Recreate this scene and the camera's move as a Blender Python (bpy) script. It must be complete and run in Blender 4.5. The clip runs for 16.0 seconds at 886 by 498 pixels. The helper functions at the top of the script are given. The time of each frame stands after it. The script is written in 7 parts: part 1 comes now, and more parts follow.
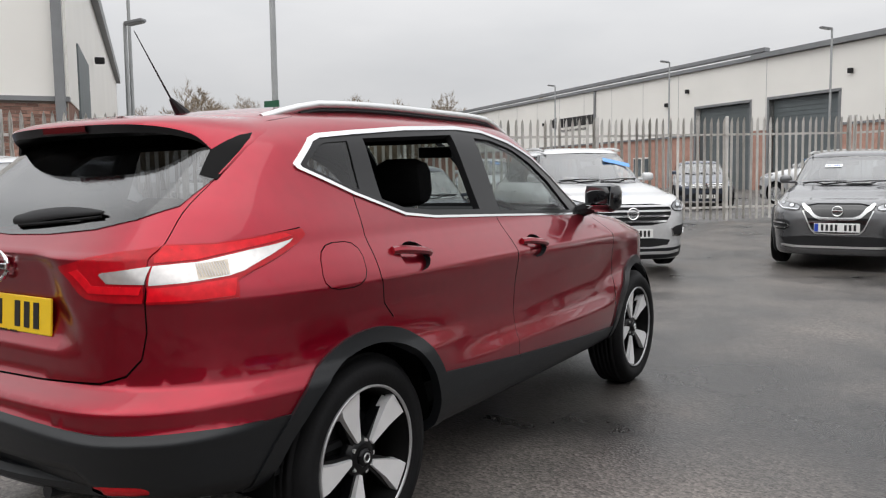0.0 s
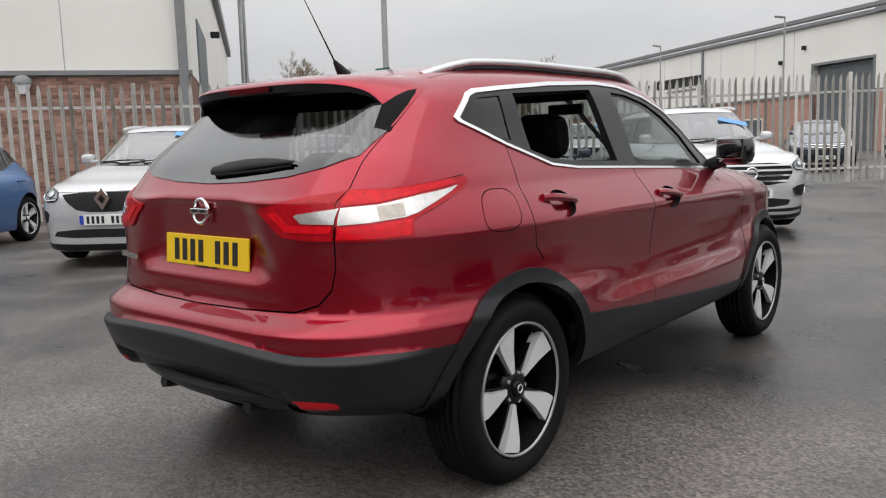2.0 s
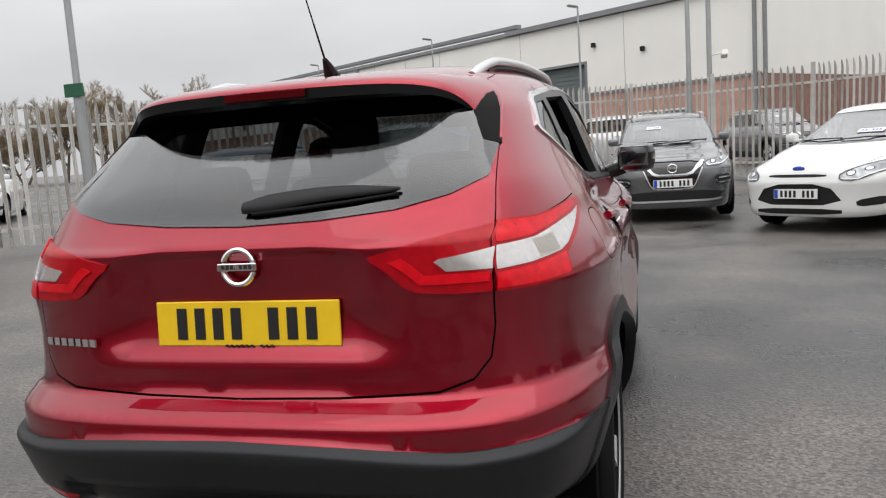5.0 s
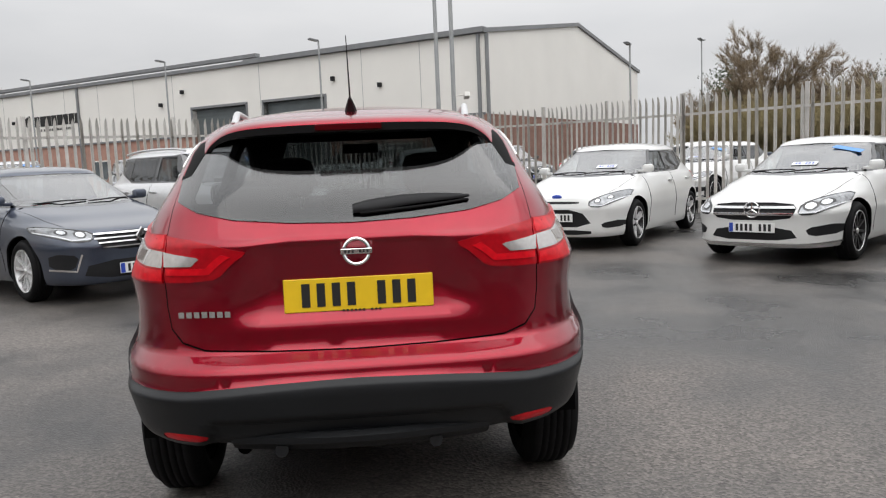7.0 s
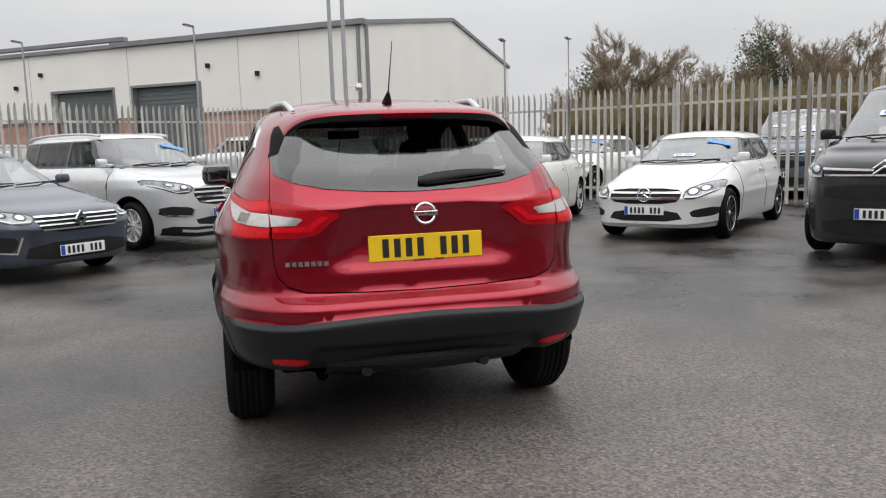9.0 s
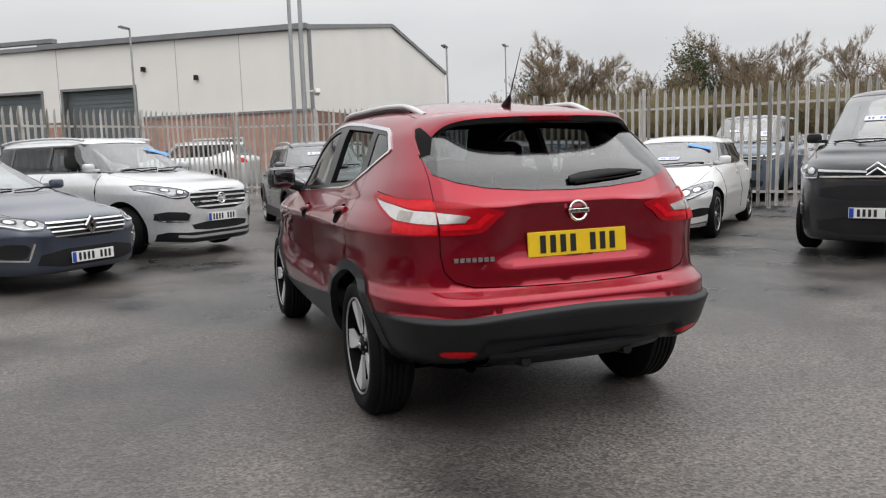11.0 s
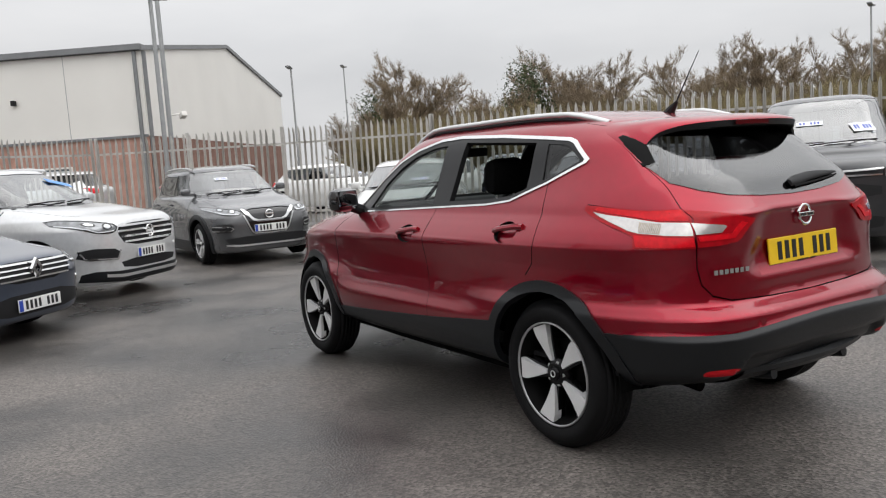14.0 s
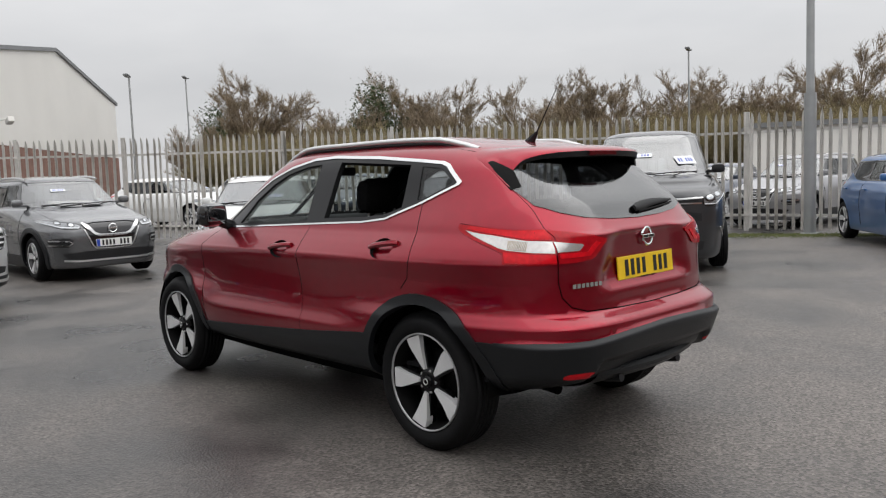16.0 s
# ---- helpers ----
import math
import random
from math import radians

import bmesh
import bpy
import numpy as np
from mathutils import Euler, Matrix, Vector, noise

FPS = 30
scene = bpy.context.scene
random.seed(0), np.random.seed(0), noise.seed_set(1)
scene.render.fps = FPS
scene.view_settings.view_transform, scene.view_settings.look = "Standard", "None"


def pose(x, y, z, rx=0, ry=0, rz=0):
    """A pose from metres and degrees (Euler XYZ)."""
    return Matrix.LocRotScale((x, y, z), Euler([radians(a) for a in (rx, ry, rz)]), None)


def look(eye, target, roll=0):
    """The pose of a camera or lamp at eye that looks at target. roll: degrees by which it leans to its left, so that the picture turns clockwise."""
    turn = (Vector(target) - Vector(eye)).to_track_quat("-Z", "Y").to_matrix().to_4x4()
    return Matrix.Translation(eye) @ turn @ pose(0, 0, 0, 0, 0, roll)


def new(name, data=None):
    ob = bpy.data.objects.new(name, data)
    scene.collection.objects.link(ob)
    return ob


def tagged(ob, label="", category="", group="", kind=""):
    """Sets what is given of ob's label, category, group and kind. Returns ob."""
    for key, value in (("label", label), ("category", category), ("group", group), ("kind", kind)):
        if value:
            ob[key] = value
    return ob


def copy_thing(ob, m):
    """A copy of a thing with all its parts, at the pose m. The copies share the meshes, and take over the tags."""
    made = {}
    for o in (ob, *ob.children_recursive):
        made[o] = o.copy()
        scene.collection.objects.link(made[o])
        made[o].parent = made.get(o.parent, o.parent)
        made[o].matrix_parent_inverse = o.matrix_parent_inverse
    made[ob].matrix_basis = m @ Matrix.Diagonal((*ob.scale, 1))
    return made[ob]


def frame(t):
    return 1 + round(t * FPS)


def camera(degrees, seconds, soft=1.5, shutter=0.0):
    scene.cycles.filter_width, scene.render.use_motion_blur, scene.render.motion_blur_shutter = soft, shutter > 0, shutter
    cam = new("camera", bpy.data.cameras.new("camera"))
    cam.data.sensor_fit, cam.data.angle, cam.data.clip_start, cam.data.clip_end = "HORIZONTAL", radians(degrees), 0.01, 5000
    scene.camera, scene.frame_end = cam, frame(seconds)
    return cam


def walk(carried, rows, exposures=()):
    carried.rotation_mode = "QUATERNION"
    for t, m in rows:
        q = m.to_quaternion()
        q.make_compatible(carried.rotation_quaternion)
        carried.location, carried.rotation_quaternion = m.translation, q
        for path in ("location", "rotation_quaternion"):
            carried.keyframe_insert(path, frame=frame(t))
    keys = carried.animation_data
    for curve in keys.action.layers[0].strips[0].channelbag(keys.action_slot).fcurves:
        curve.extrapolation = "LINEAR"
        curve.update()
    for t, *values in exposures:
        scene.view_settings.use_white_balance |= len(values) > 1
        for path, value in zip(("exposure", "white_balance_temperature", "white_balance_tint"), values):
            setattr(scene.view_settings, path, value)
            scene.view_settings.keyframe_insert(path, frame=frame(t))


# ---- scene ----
cam = camera(58.7, 16.0, 1.2)
PATH = [
    (0, (2.371, -3.279, 1.259), (1.296, -1.602, 1.08), -0.7),
    (0.5, (2.362, -3.406, 1.263), (1.194, -1.787, 1.138), -0.5),
    (1, (2.367, -3.481, 1.259), (1.128, -1.916, 1.131), 0.1),
    (1.5, (2.374, -3.525, 1.232), (1.101, -1.992, 1.055), -0.3),
    (2, (2.339, -3.552, 1.208), (1.067, -2.029, 0.952), -1.6),
    (2.5, (2.232, -3.536, 1.214), (1.017, -1.979, 0.901), -2.5),
    (3, (1.988, -3.482, 1.238), (0.913, -1.831, 0.892), -3.2),
    (3.5, (1.737, -3.514, 1.241), (0.825, -1.768, 0.892), -3.4),
    (4, (1.459, -3.557, 1.25), (0.693, -1.736, 0.935), -3.4),
    (4.2, (1.341, -3.556, 1.253), (0.621, -1.713, 0.955), -3.6),
    (6.3, (0.381, -4.205, 1.272), (0.323, -2.218, 1.053), -2.8),
    (6.5, (0.272, -4.305, 1.287), (0.303, -2.317, 1.071), -2.6),
    (7, (0.084, -4.557, 1.282), (0.246, -2.575, 1.068), -2.4),
    (7.5, (-0.121, -4.782, 1.28), (0.151, -2.813, 1.055), -3.1),
    (8, (-0.384, -4.922, 1.279), (0.024, -2.976, 1.066), -2.8),
    (8.5, (-0.557, -5.072, 1.264), (-0.086, -3.141, 1.048), -1.7),
    (9, (-0.715, -5.177, 1.268), (-0.227, -3.254, 1.021), -1.8),
    (9.5, (-0.947, -5.253, 1.261), (-0.444, -3.334, 1.009), -1.8),
    (9.7, (-1.041, -5.25, 1.268), (-0.529, -3.333, 1.019), -1.5),
    (11.8, (-2.05, -4.722, 1.285), (-1.247, -2.907, 1.038), -2.8),
    (12, (-2.136, -4.623, 1.293), (-1.299, -2.823, 1.044), -2.9),
    (12.5, (-2.37, -4.436, 1.3), (-1.485, -2.657, 1.066), -3.1),
    (13, (-2.638, -4.289, 1.326), (-1.702, -2.536, 1.096), -3.4),
    (13.5, (-2.861, -4.132, 1.313), (-1.866, -2.411, 1.095), -3.7),
    (14, (-3.049, -4.021, 1.323), (-1.99, -2.337, 1.114), -4.0),
    (14.5, (-3.257, -4.014, 1.333), (-2.126, -2.377, 1.125), -3.7),
    (15, (-3.318, -4.042, 1.331), (-2.119, -2.454, 1.126), -2.9),
    (15.5, (-3.302, -4.066, 1.334), (-2.009, -2.553, 1.136), -2.6),
    (16, (-3.297, -4.089, 1.331), (-1.924, -2.646, 1.151), -2.2),
]
walk(cam, [(t, look(eye, target, roll)) for t, eye, target, roll in PATH],
     [(0, 0.19), (1.5, 0.11), (2.2, 0.18), (3, 0.27), (4.2, 0.25), (6.5, 0.14), (9.5, 0.10), (13.5, 0.13), (16, 0.02)])

# ---- world and light: flat overcast sky ----
world = bpy.data.worlds.new("overcast")
scene.world = world
world.use_nodes = True
wt = world.node_tree
sky = wt.nodes.new("ShaderNodeTexSky")
sky.sky_type, sky.sun_disc = "NISHITA", False
sky.sun_elevation, sky.sun_rotation = radians(38), radians(200)
sky.dust_density, sky.ozone_density = 4.0, 1.0
grey = wt.nodes.new("ShaderNodeHueSaturation")
grey.inputs["Saturation"].default_value = 0.08
wt.links.new(sky.outputs[0], grey.inputs["Color"])
coord = wt.nodes.new("ShaderNodeTexCoord")
stretch = wt.nodes.new("ShaderNodeMapping")
stretch.inputs["Scale"].default_value = (1.2, 1.2, 4.0)
wt.links.new(coord.outputs["Generated"], stretch.inputs["Vector"])
cloud = wt.nodes.new("ShaderNodeTexNoise")
cloud.inputs["Scale"].default_value, cloud.inputs["Detail"].default_value = 2.2, 6.0
wt.links.new(stretch.outputs[0], cloud.inputs["Vector"])
ramp = wt.nodes.new("ShaderNodeValToRGB")
ramp.color_ramp.elements[0].position, ramp.color_ramp.elements[0].color = 0.3, (6.0, 6.1, 6.3, 1)
ramp.color_ramp.elements[1].position, ramp.color_ramp.elements[1].color = 0.75, (7.4, 7.4, 7.5, 1)
wt.links.new(cloud.outputs[0], ramp.inputs[0])
cover = wt.nodes.new("ShaderNodeMixRGB")
cover.inputs[0].default_value = 0.85
wt.links.new(grey.outputs[0], cover.inputs[1])
wt.links.new(ramp.outputs[0], cover.inputs[2])
# an overcast sky is about twice as bright overhead as at the horizon
high = wt.nodes.new("ShaderNodeSeparateXYZ")
wt.links.new(coord.outputs["Generated"], high.inputs[0])
lift = wt.nodes.new("ShaderNodeMapRange")
lift.inputs["From Min"].default_value, lift.inputs["From Max"].default_value = 0.12, 0.9
lift.inputs["To Min"].default_value, lift.inputs["To Max"].default_value = 0.95, 2.45
wt.links.new(high.outputs["Z"], lift.inputs["Value"])
# the cloud is a little thinner towards the east
east = wt.nodes.new("ShaderNodeMapRange")
east.inputs["From Min"].default_value, east.inputs["From Max"].default_value = -0.1, 0.95
east.inputs["To Min"].default_value, east.inputs["To Max"].default_value = 1.0, 1.14
wt.links.new(high.outputs["X"], east.inputs["Value"])
both = wt.nodes.new("ShaderNodeMath")
both.operation = "MULTIPLY"
wt.links.new(lift.outputs[0], both.inputs[0])
wt.links.new(east.outputs[0], both.inputs[1])
grade = wt.nodes.new("ShaderNodeVectorMath")
grade.operation = "SCALE"
wt.links.new(cover.outputs[0], grade.inputs[0])
wt.links.new(both.outputs[0], grade.inputs["Scale"])
wt.links.new(grade.outputs[0], wt.nodes["Background"].inputs["Color"])
wt.nodes["Background"].inputs["Strength"].default_value = 0.1
sun = new("sun", bpy.data.lights.new("sun", "SUN"))
sun.data.energy, sun.data.angle, sun.data.color = 0.9, radians(75), (1.0, 0.98, 0.965)
sun.matrix_world = look((0, 0, 20), (-3.2, 2.8, 8))
scene.view_settings.exposure = 0.15


# ---- materials ----
def material(name, colour, rough=0.5, metal=0.0, coat=0.0, spec=0.5, vary=0.0, scale=8.0, bump=0.0, bump_scale=60.0, fine=0.0, random_tint=0.0, transmission=0.0):
    """A principled surface with variation at two scales, and fine relief."""
    m = bpy.data.materials.new(name)
    m.use_nodes = True
    t = m.node_tree
    b = t.nodes["Principled BSDF"]
    b.inputs["Base Color"].default_value = (*colour, 1)
    b.inputs["Roughness"].default_value, b.inputs["Metallic"].default_value = rough, metal
    b.inputs["Coat Weight"].default_value, b.inputs["Coat Roughness"].default_value = coat, 0.03
    b.inputs["Specular IOR Level"].default_value = spec
    b.inputs["Transmission Weight"].default_value = transmission
    co = t.nodes.new("ShaderNodeTexCoord")
    if vary or fine or random_tint:
        big = t.nodes.new("ShaderNodeTexNoise")
        big.inputs["Scale"].default_value, big.inputs["Detail"].default_value = scale, 5
        t.links.new(co.outputs["Object"], big.inputs["Vector"])
        small = t.nodes.new("ShaderNodeTexNoise")
        small.inputs["Scale"].default_value, small.inputs["Detail"].default_value = scale * 14, 3
        t.links.new(co.outputs["Object"], small.inputs["Vector"])
        info = t.nodes.new("ShaderNodeObjectInfo")
        expr = []
        for node, amount, out in ((big, vary, 0), (small, fine, 0), (info, random_tint, "Random")):
            k = t.nodes.new("ShaderNodeMapRange")
            k.inputs["From Min"].default_value, k.inputs["From Max"].default_value = (0.25, 0.75) if node is not info else (0, 1)
            k.inputs["To Min"].default_value, k.inputs["To Max"].default_value = 1 - amount, 1 + amount
            t.links.new(node.outputs[out], k.inputs["Value"])
            expr.append(k)
        mul = t.nodes.new("ShaderNodeMath")
        mul.operation = "MULTIPLY"
        t.links.new(expr[0].outputs[0], mul.inputs[0])
        t.links.new(expr[1].outputs[0], mul.inputs[1])
        mul2 = t.nodes.new("ShaderNodeMath")
        mul2.operation = "MULTIPLY"
        t.links.new(mul.outputs[0], mul2.inputs[0])
        t.links.new(expr[2].outputs[0], mul2.inputs[1])
        scale_node = t.nodes.new("ShaderNodeVectorMath")
        scale_node.operation = "SCALE"
        scale_node.inputs[0].default_value = colour
        t.links.new(mul2.outputs[0], scale_node.inputs["Scale"])
        t.links.new(scale_node.outputs[0], b.inputs["Base Color"])
    if bump:
        n = t.nodes.new("ShaderNodeTexNoise")
        n.inputs["Scale"].default_value, n.inputs["Detail"].default_value = bump_scale, 4
        t.links.new(co.outputs["Object"], n.inputs["Vector"])
        bp = t.nodes.new("ShaderNodeBump")
        bp.inputs["Strength"].default_value, bp.inputs["Distance"].default_value = bump, 0.004
        t.links.new(n.outputs[0], bp.inputs["Height"])
        t.links.new(bp.outputs[0], b.inputs["Normal"])
    return m


def glass(name, tint, gloss=0.02, wet=0.0, least=0.03, steep=3.6):
    """A thin pane: tinted see-through with a mirror gloss by its angle."""
    m = bpy.data.materials.new(name)
    m.use_nodes = True
    t = m.node_tree
    t.nodes.remove(t.nodes["Principled BSDF"])
    clear, shine, mix, fres = (t.nodes.new("ShaderNode" + k) for k in ("BsdfTransparent", "BsdfGlossy", "MixShader", "LayerWeight"))
    clear.inputs["Color"].default_value = (*tint, 1)
    shine.inputs["Roughness"].default_value = gloss
    fres.inputs["Blend"].default_value = 0.5
    power, curve_ = t.nodes.new("ShaderNodeMath"), t.nodes.new("ShaderNodeMapRange")
    power.operation = "POWER"
    power.inputs[1].default_value = steep
    t.links.new(fres.outputs["Facing"], power.inputs[0])
    curve_.inputs["To Min"].default_value, curve_.inputs["To Max"].default_value = least, 1.0
    t.links.new(power.outputs[0], curve_.inputs["Value"])
    t.links.new(curve_.outputs[0], mix.inputs[0])
    t.links.new(clear.outputs[0], mix.inputs[1])
    t.links.new(shine.outputs[0], mix.inputs[2])
    if wet:
        co = t.nodes.new("ShaderNodeTexCoord")
        v = t.nodes.new("ShaderNodeTexVoronoi")
        v.inputs["Scale"].default_value = 130
        t.links.new(co.outputs["Object"], v.inputs["Vector"])
        cut = t.nodes.new("ShaderNodeMapRange")
        cut.inputs["From Min"].default_value, cut.inputs["From Max"].default_value = 0.0, 0.35
        cut.inputs["To Min"].default_value, cut.inputs["To Max"].default_value = 1.0, 0.0
        t.links.new(v.outputs["Distance"], cut.inputs["Value"])
        bp = t.nodes.new("ShaderNodeBump")
        bp.inputs["Strength"].default_value, bp.inputs["Distance"].default_value = wet, 0.001
        t.links.new(cut.outputs[0], bp.inputs["Height"])
        t.links.new(bp.outputs[0], shine.inputs["Normal"])
        t.links.new(bp.outputs[0], fres.inputs["Normal"])
    t.links.new(mix.outputs[0], t.nodes["Material Output"].inputs["Surface"])
    return m


def paint(name, colour, metal=0.35, rough=0.38, flake=0.06):
    return material(name, colour, rough, metal, 1.0, 0.5, 0.04, 1.5, 0, 60, flake)


RED = material("candy red paint", (0.275, 0.0015, 0.015), 0.38, 0.9, 0.95, 0.2, 0.03, 1.5, 0, 60, 0.05)
RED.node_tree.nodes["Principled BSDF"].inputs["Coat Roughness"].default_value = 0.006
RED.node_tree.nodes["Principled BSDF"].inputs["Coat IOR"].default_value = 1.5
SILVER = paint("silver paint", (0.66, 0.665, 0.67), 0.45, 0.3)
GREY = paint("gunmetal paint", (0.125, 0.127, 0.132), 0.55, 0.26)
SLATE = paint("slate blue paint", (0.05, 0.062, 0.092), 0.5, 0.28)
WHITE = paint("white paint", (0.70, 0.70, 0.685), 0.0, 0.3, 0.0)
BLACK = paint("black van paint", (0.018, 0.019, 0.022), 0.2)
BLUE = paint("blue paint", (0.02, 0.11, 0.30), 0.4)
PEARL = paint("pearl silver-white paint", (0.52, 0.53, 0.55), 0.25, 0.3)
MOSS = material("moss", (0.085, 0.095, 0.035), 0.95, 0, 0, 0.2, 0.4, 3)
VAN_BLUE = paint("blue-grey van paint", (0.09, 0.125, 0.17), 0.2)
PALE_GREY = paint("light grey paint", (0.30, 0.30, 0.31), 0.5)
CHROME = material("polished chrome", (0.78, 0.78, 0.78), 0.12, 1.0)
SATIN = material("satin silver trim", (0.70, 0.70, 0.70), 0.32, 0.8)
MIRROR = material("mirror glass", (0.30, 0.31, 0.32), 0.03, 1.0)
RIM_EDGE = material("worn rim edge", (0.36, 0.36, 0.365), 0.3, 0.5)
ALLOY = material("machined alloy", (0.76, 0.76, 0.765), 0.26, 0.35, 0.3, 0.5, 0.06, 12)
DARK_ALLOY = material("dark alloy", (0.012, 0.012, 0.013), 0.35, 0.2, 0.3)
RUBBER = material("tyre rubber", (0.007, 0.007, 0.0075), 0.7, 0, 0, 0.14, 0.2, 9, 0.3, 90, 0.1)
CLADDING = material("grained dark plastic", (0.0085, 0.0095, 0.011), 0.40, 0, 0, 0.34, 0.12, 4, 0.12, 420, 0.08)
GLOSS_BLACK = material("gloss black trim", (0.006, 0.006, 0.007), 0.08, 0, 0.8)
MATT_BLACK = material("matt black trim", (0.012, 0.012, 0.013), 0.6, 0, 0, 0.3, 0.2, 6)
CABIN = material("charcoal cabin trim", (0.010, 0.010, 0.011), 0.8, 0, 0, 0.2, 0.2, 10)
FABRIC = material("black seat cloth", (0.006, 0.006, 0.0065), 0.95, 0, 0, 0.2, 0.25, 30, 0.4, 300, 0.2)
UNDER = material("underbody", (0.003, 0.003, 0.003), 0.9, 0, 0, 0.03, 0.3, 8)
LAMP_RED = material("red lamp lens", (0.60, 0.004, 0.012), 0.3, 0, 0.35, 0.1, 0.2, 40)
LAMP_DEEP = material("deep red lamp lens", (0.36, 0.002, 0.008), 0.3, 0, 0.35, 0.1, 0.2, 45)
LAMP_UNLIT = material("unlit brake lamp lens", (0.075, 0.001, 0.003), 0.3, 0, 0.0, 0.15, 0.1, 40)
LAMP_CLEAR = material("clear lamp lens", (0.56, 0.54, 0.525), 0.18, 0.6, 0.6, 0.5, 0.12, 60)
LAMP_RIBBED = material("ribbed lamp reflector", (0.36, 0.31, 0.25), 0.2, 0.5, 1.0, 0.5, 0.3, 40)
HERO_BLACK = material("gloss black wheel pockets", (0.004, 0.004, 0.0045), 0.22, 0, 0, 0.2)
# near-black: the shade inside the hero wheel is put into this colour
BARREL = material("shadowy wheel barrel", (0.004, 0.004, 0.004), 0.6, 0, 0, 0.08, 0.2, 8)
LAMP_FRONT = material("headlamp bowl", (0.27, 0.28, 0.29), 0.14, 0.6, 0.8, 0.5, 0.55, 14)
REFLECTOR = material("headlamp reflector", (0.62, 0.64, 0.66), 0.1, 0.85, 0.6, 0.5, 0.35, 22)
PILLAR = material("black pillar trim", (0.010, 0.010, 0.011), 0.28, 0, 0, 0.3)
YELLOW = material("yellow plate", (0.80, 0.52, 0.01), 0.4, 0, 0.2, 0.5, 0.04, 20)
PLATE_WHITE = material("white plate", (0.78, 0.78, 0.76), 0.4, 0, 0.2, 0.5, 0.04, 20)
INK = material("black lettering", (0.01, 0.01, 0.01), 0.5)
PLATE_BLUE = material("blue plate band", (0.02, 0.06, 0.4), 0.4)
GLASS_CLEAR = glass("clear pane", (0.92, 0.95, 0.94), 0.01, 0.0, 0.02, 5.0)
GLASS_SCREEN = glass("windscreen", (0.66, 0.72, 0.70), 0.02, 0.0, 0.15, 2.0)
GLASS_DARK = glass("privacy glass", (0.22, 0.23, 0.24))
GLASS_WET = glass("rain-wet privacy glass", (0.15, 0.16, 0.165), 0.05, 0.08, 0.09, 2.8)
STEEL = material("galvanised steel", (0.58, 0.56, 0.53), 0.6, 0.1, 0, 0.5, 0.22, 3, 0.15, 80, 0.08, 0.12)
CLAD_WHITE = material("off-white cladding", (0.80, 0.78, 0.735), 0.5, 0, 0, 0.4, 0.04, 0.4)
CLAD_GREY = material("grey flashing", (0.21, 0.215, 0.22), 0.5, 0.2, 0, 0.5, 0.1, 2)
BRICK = material("red brick", (0.33, 0.195, 0.155), 0.9, 0, 0, 0.2, 0.2, 3, 0.5, 60, 0.15, 0.42)
MORTAR = material("mortar", (0.32, 0.28, 0.24), 0.95, 0, 0, 0.2, 0.2, 4)
SHUTTER = material("roller shutter", (0.14, 0.16, 0.165), 0.55, 0.3, 0, 0.5, 0.1, 2)
POLE = material("pole steel", (0.36, 0.37, 0.37), 0.45, 0.5, 0, 0.5, 0.12, 3)
BARK = material("bare bark", (0.15, 0.12, 0.09), 0.95, 0, 0, 0.2, 0.3, 4)
TWIG = material("fine twigs", (0.26, 0.205, 0.145), 0.95, 0, 0, 0.2, 0.35, 1.2)
TWIG_GOLD = material("budding twigs", (0.28, 0.235, 0.13), 0.95, 0, 0, 0.2, 0.35, 1.2)
IVY = material("evergreen leaves", (0.06, 0.08, 0.035), 0.8, 0, 0, 0.3, 0.4, 2)
GREEN_SIGN = material("green sign", (0.010, 0.085, 0.04), 0.5)
STICKER = material("blue windscreen sticker", (0.10, 0.30, 0.68), 0.4)
PAPER = material("printed card", (0.75, 0.77, 0.80), 0.6)
LAMP_GLASS = material("lamp glass", (0.35, 0.36, 0.36), 0.2, 0.2)


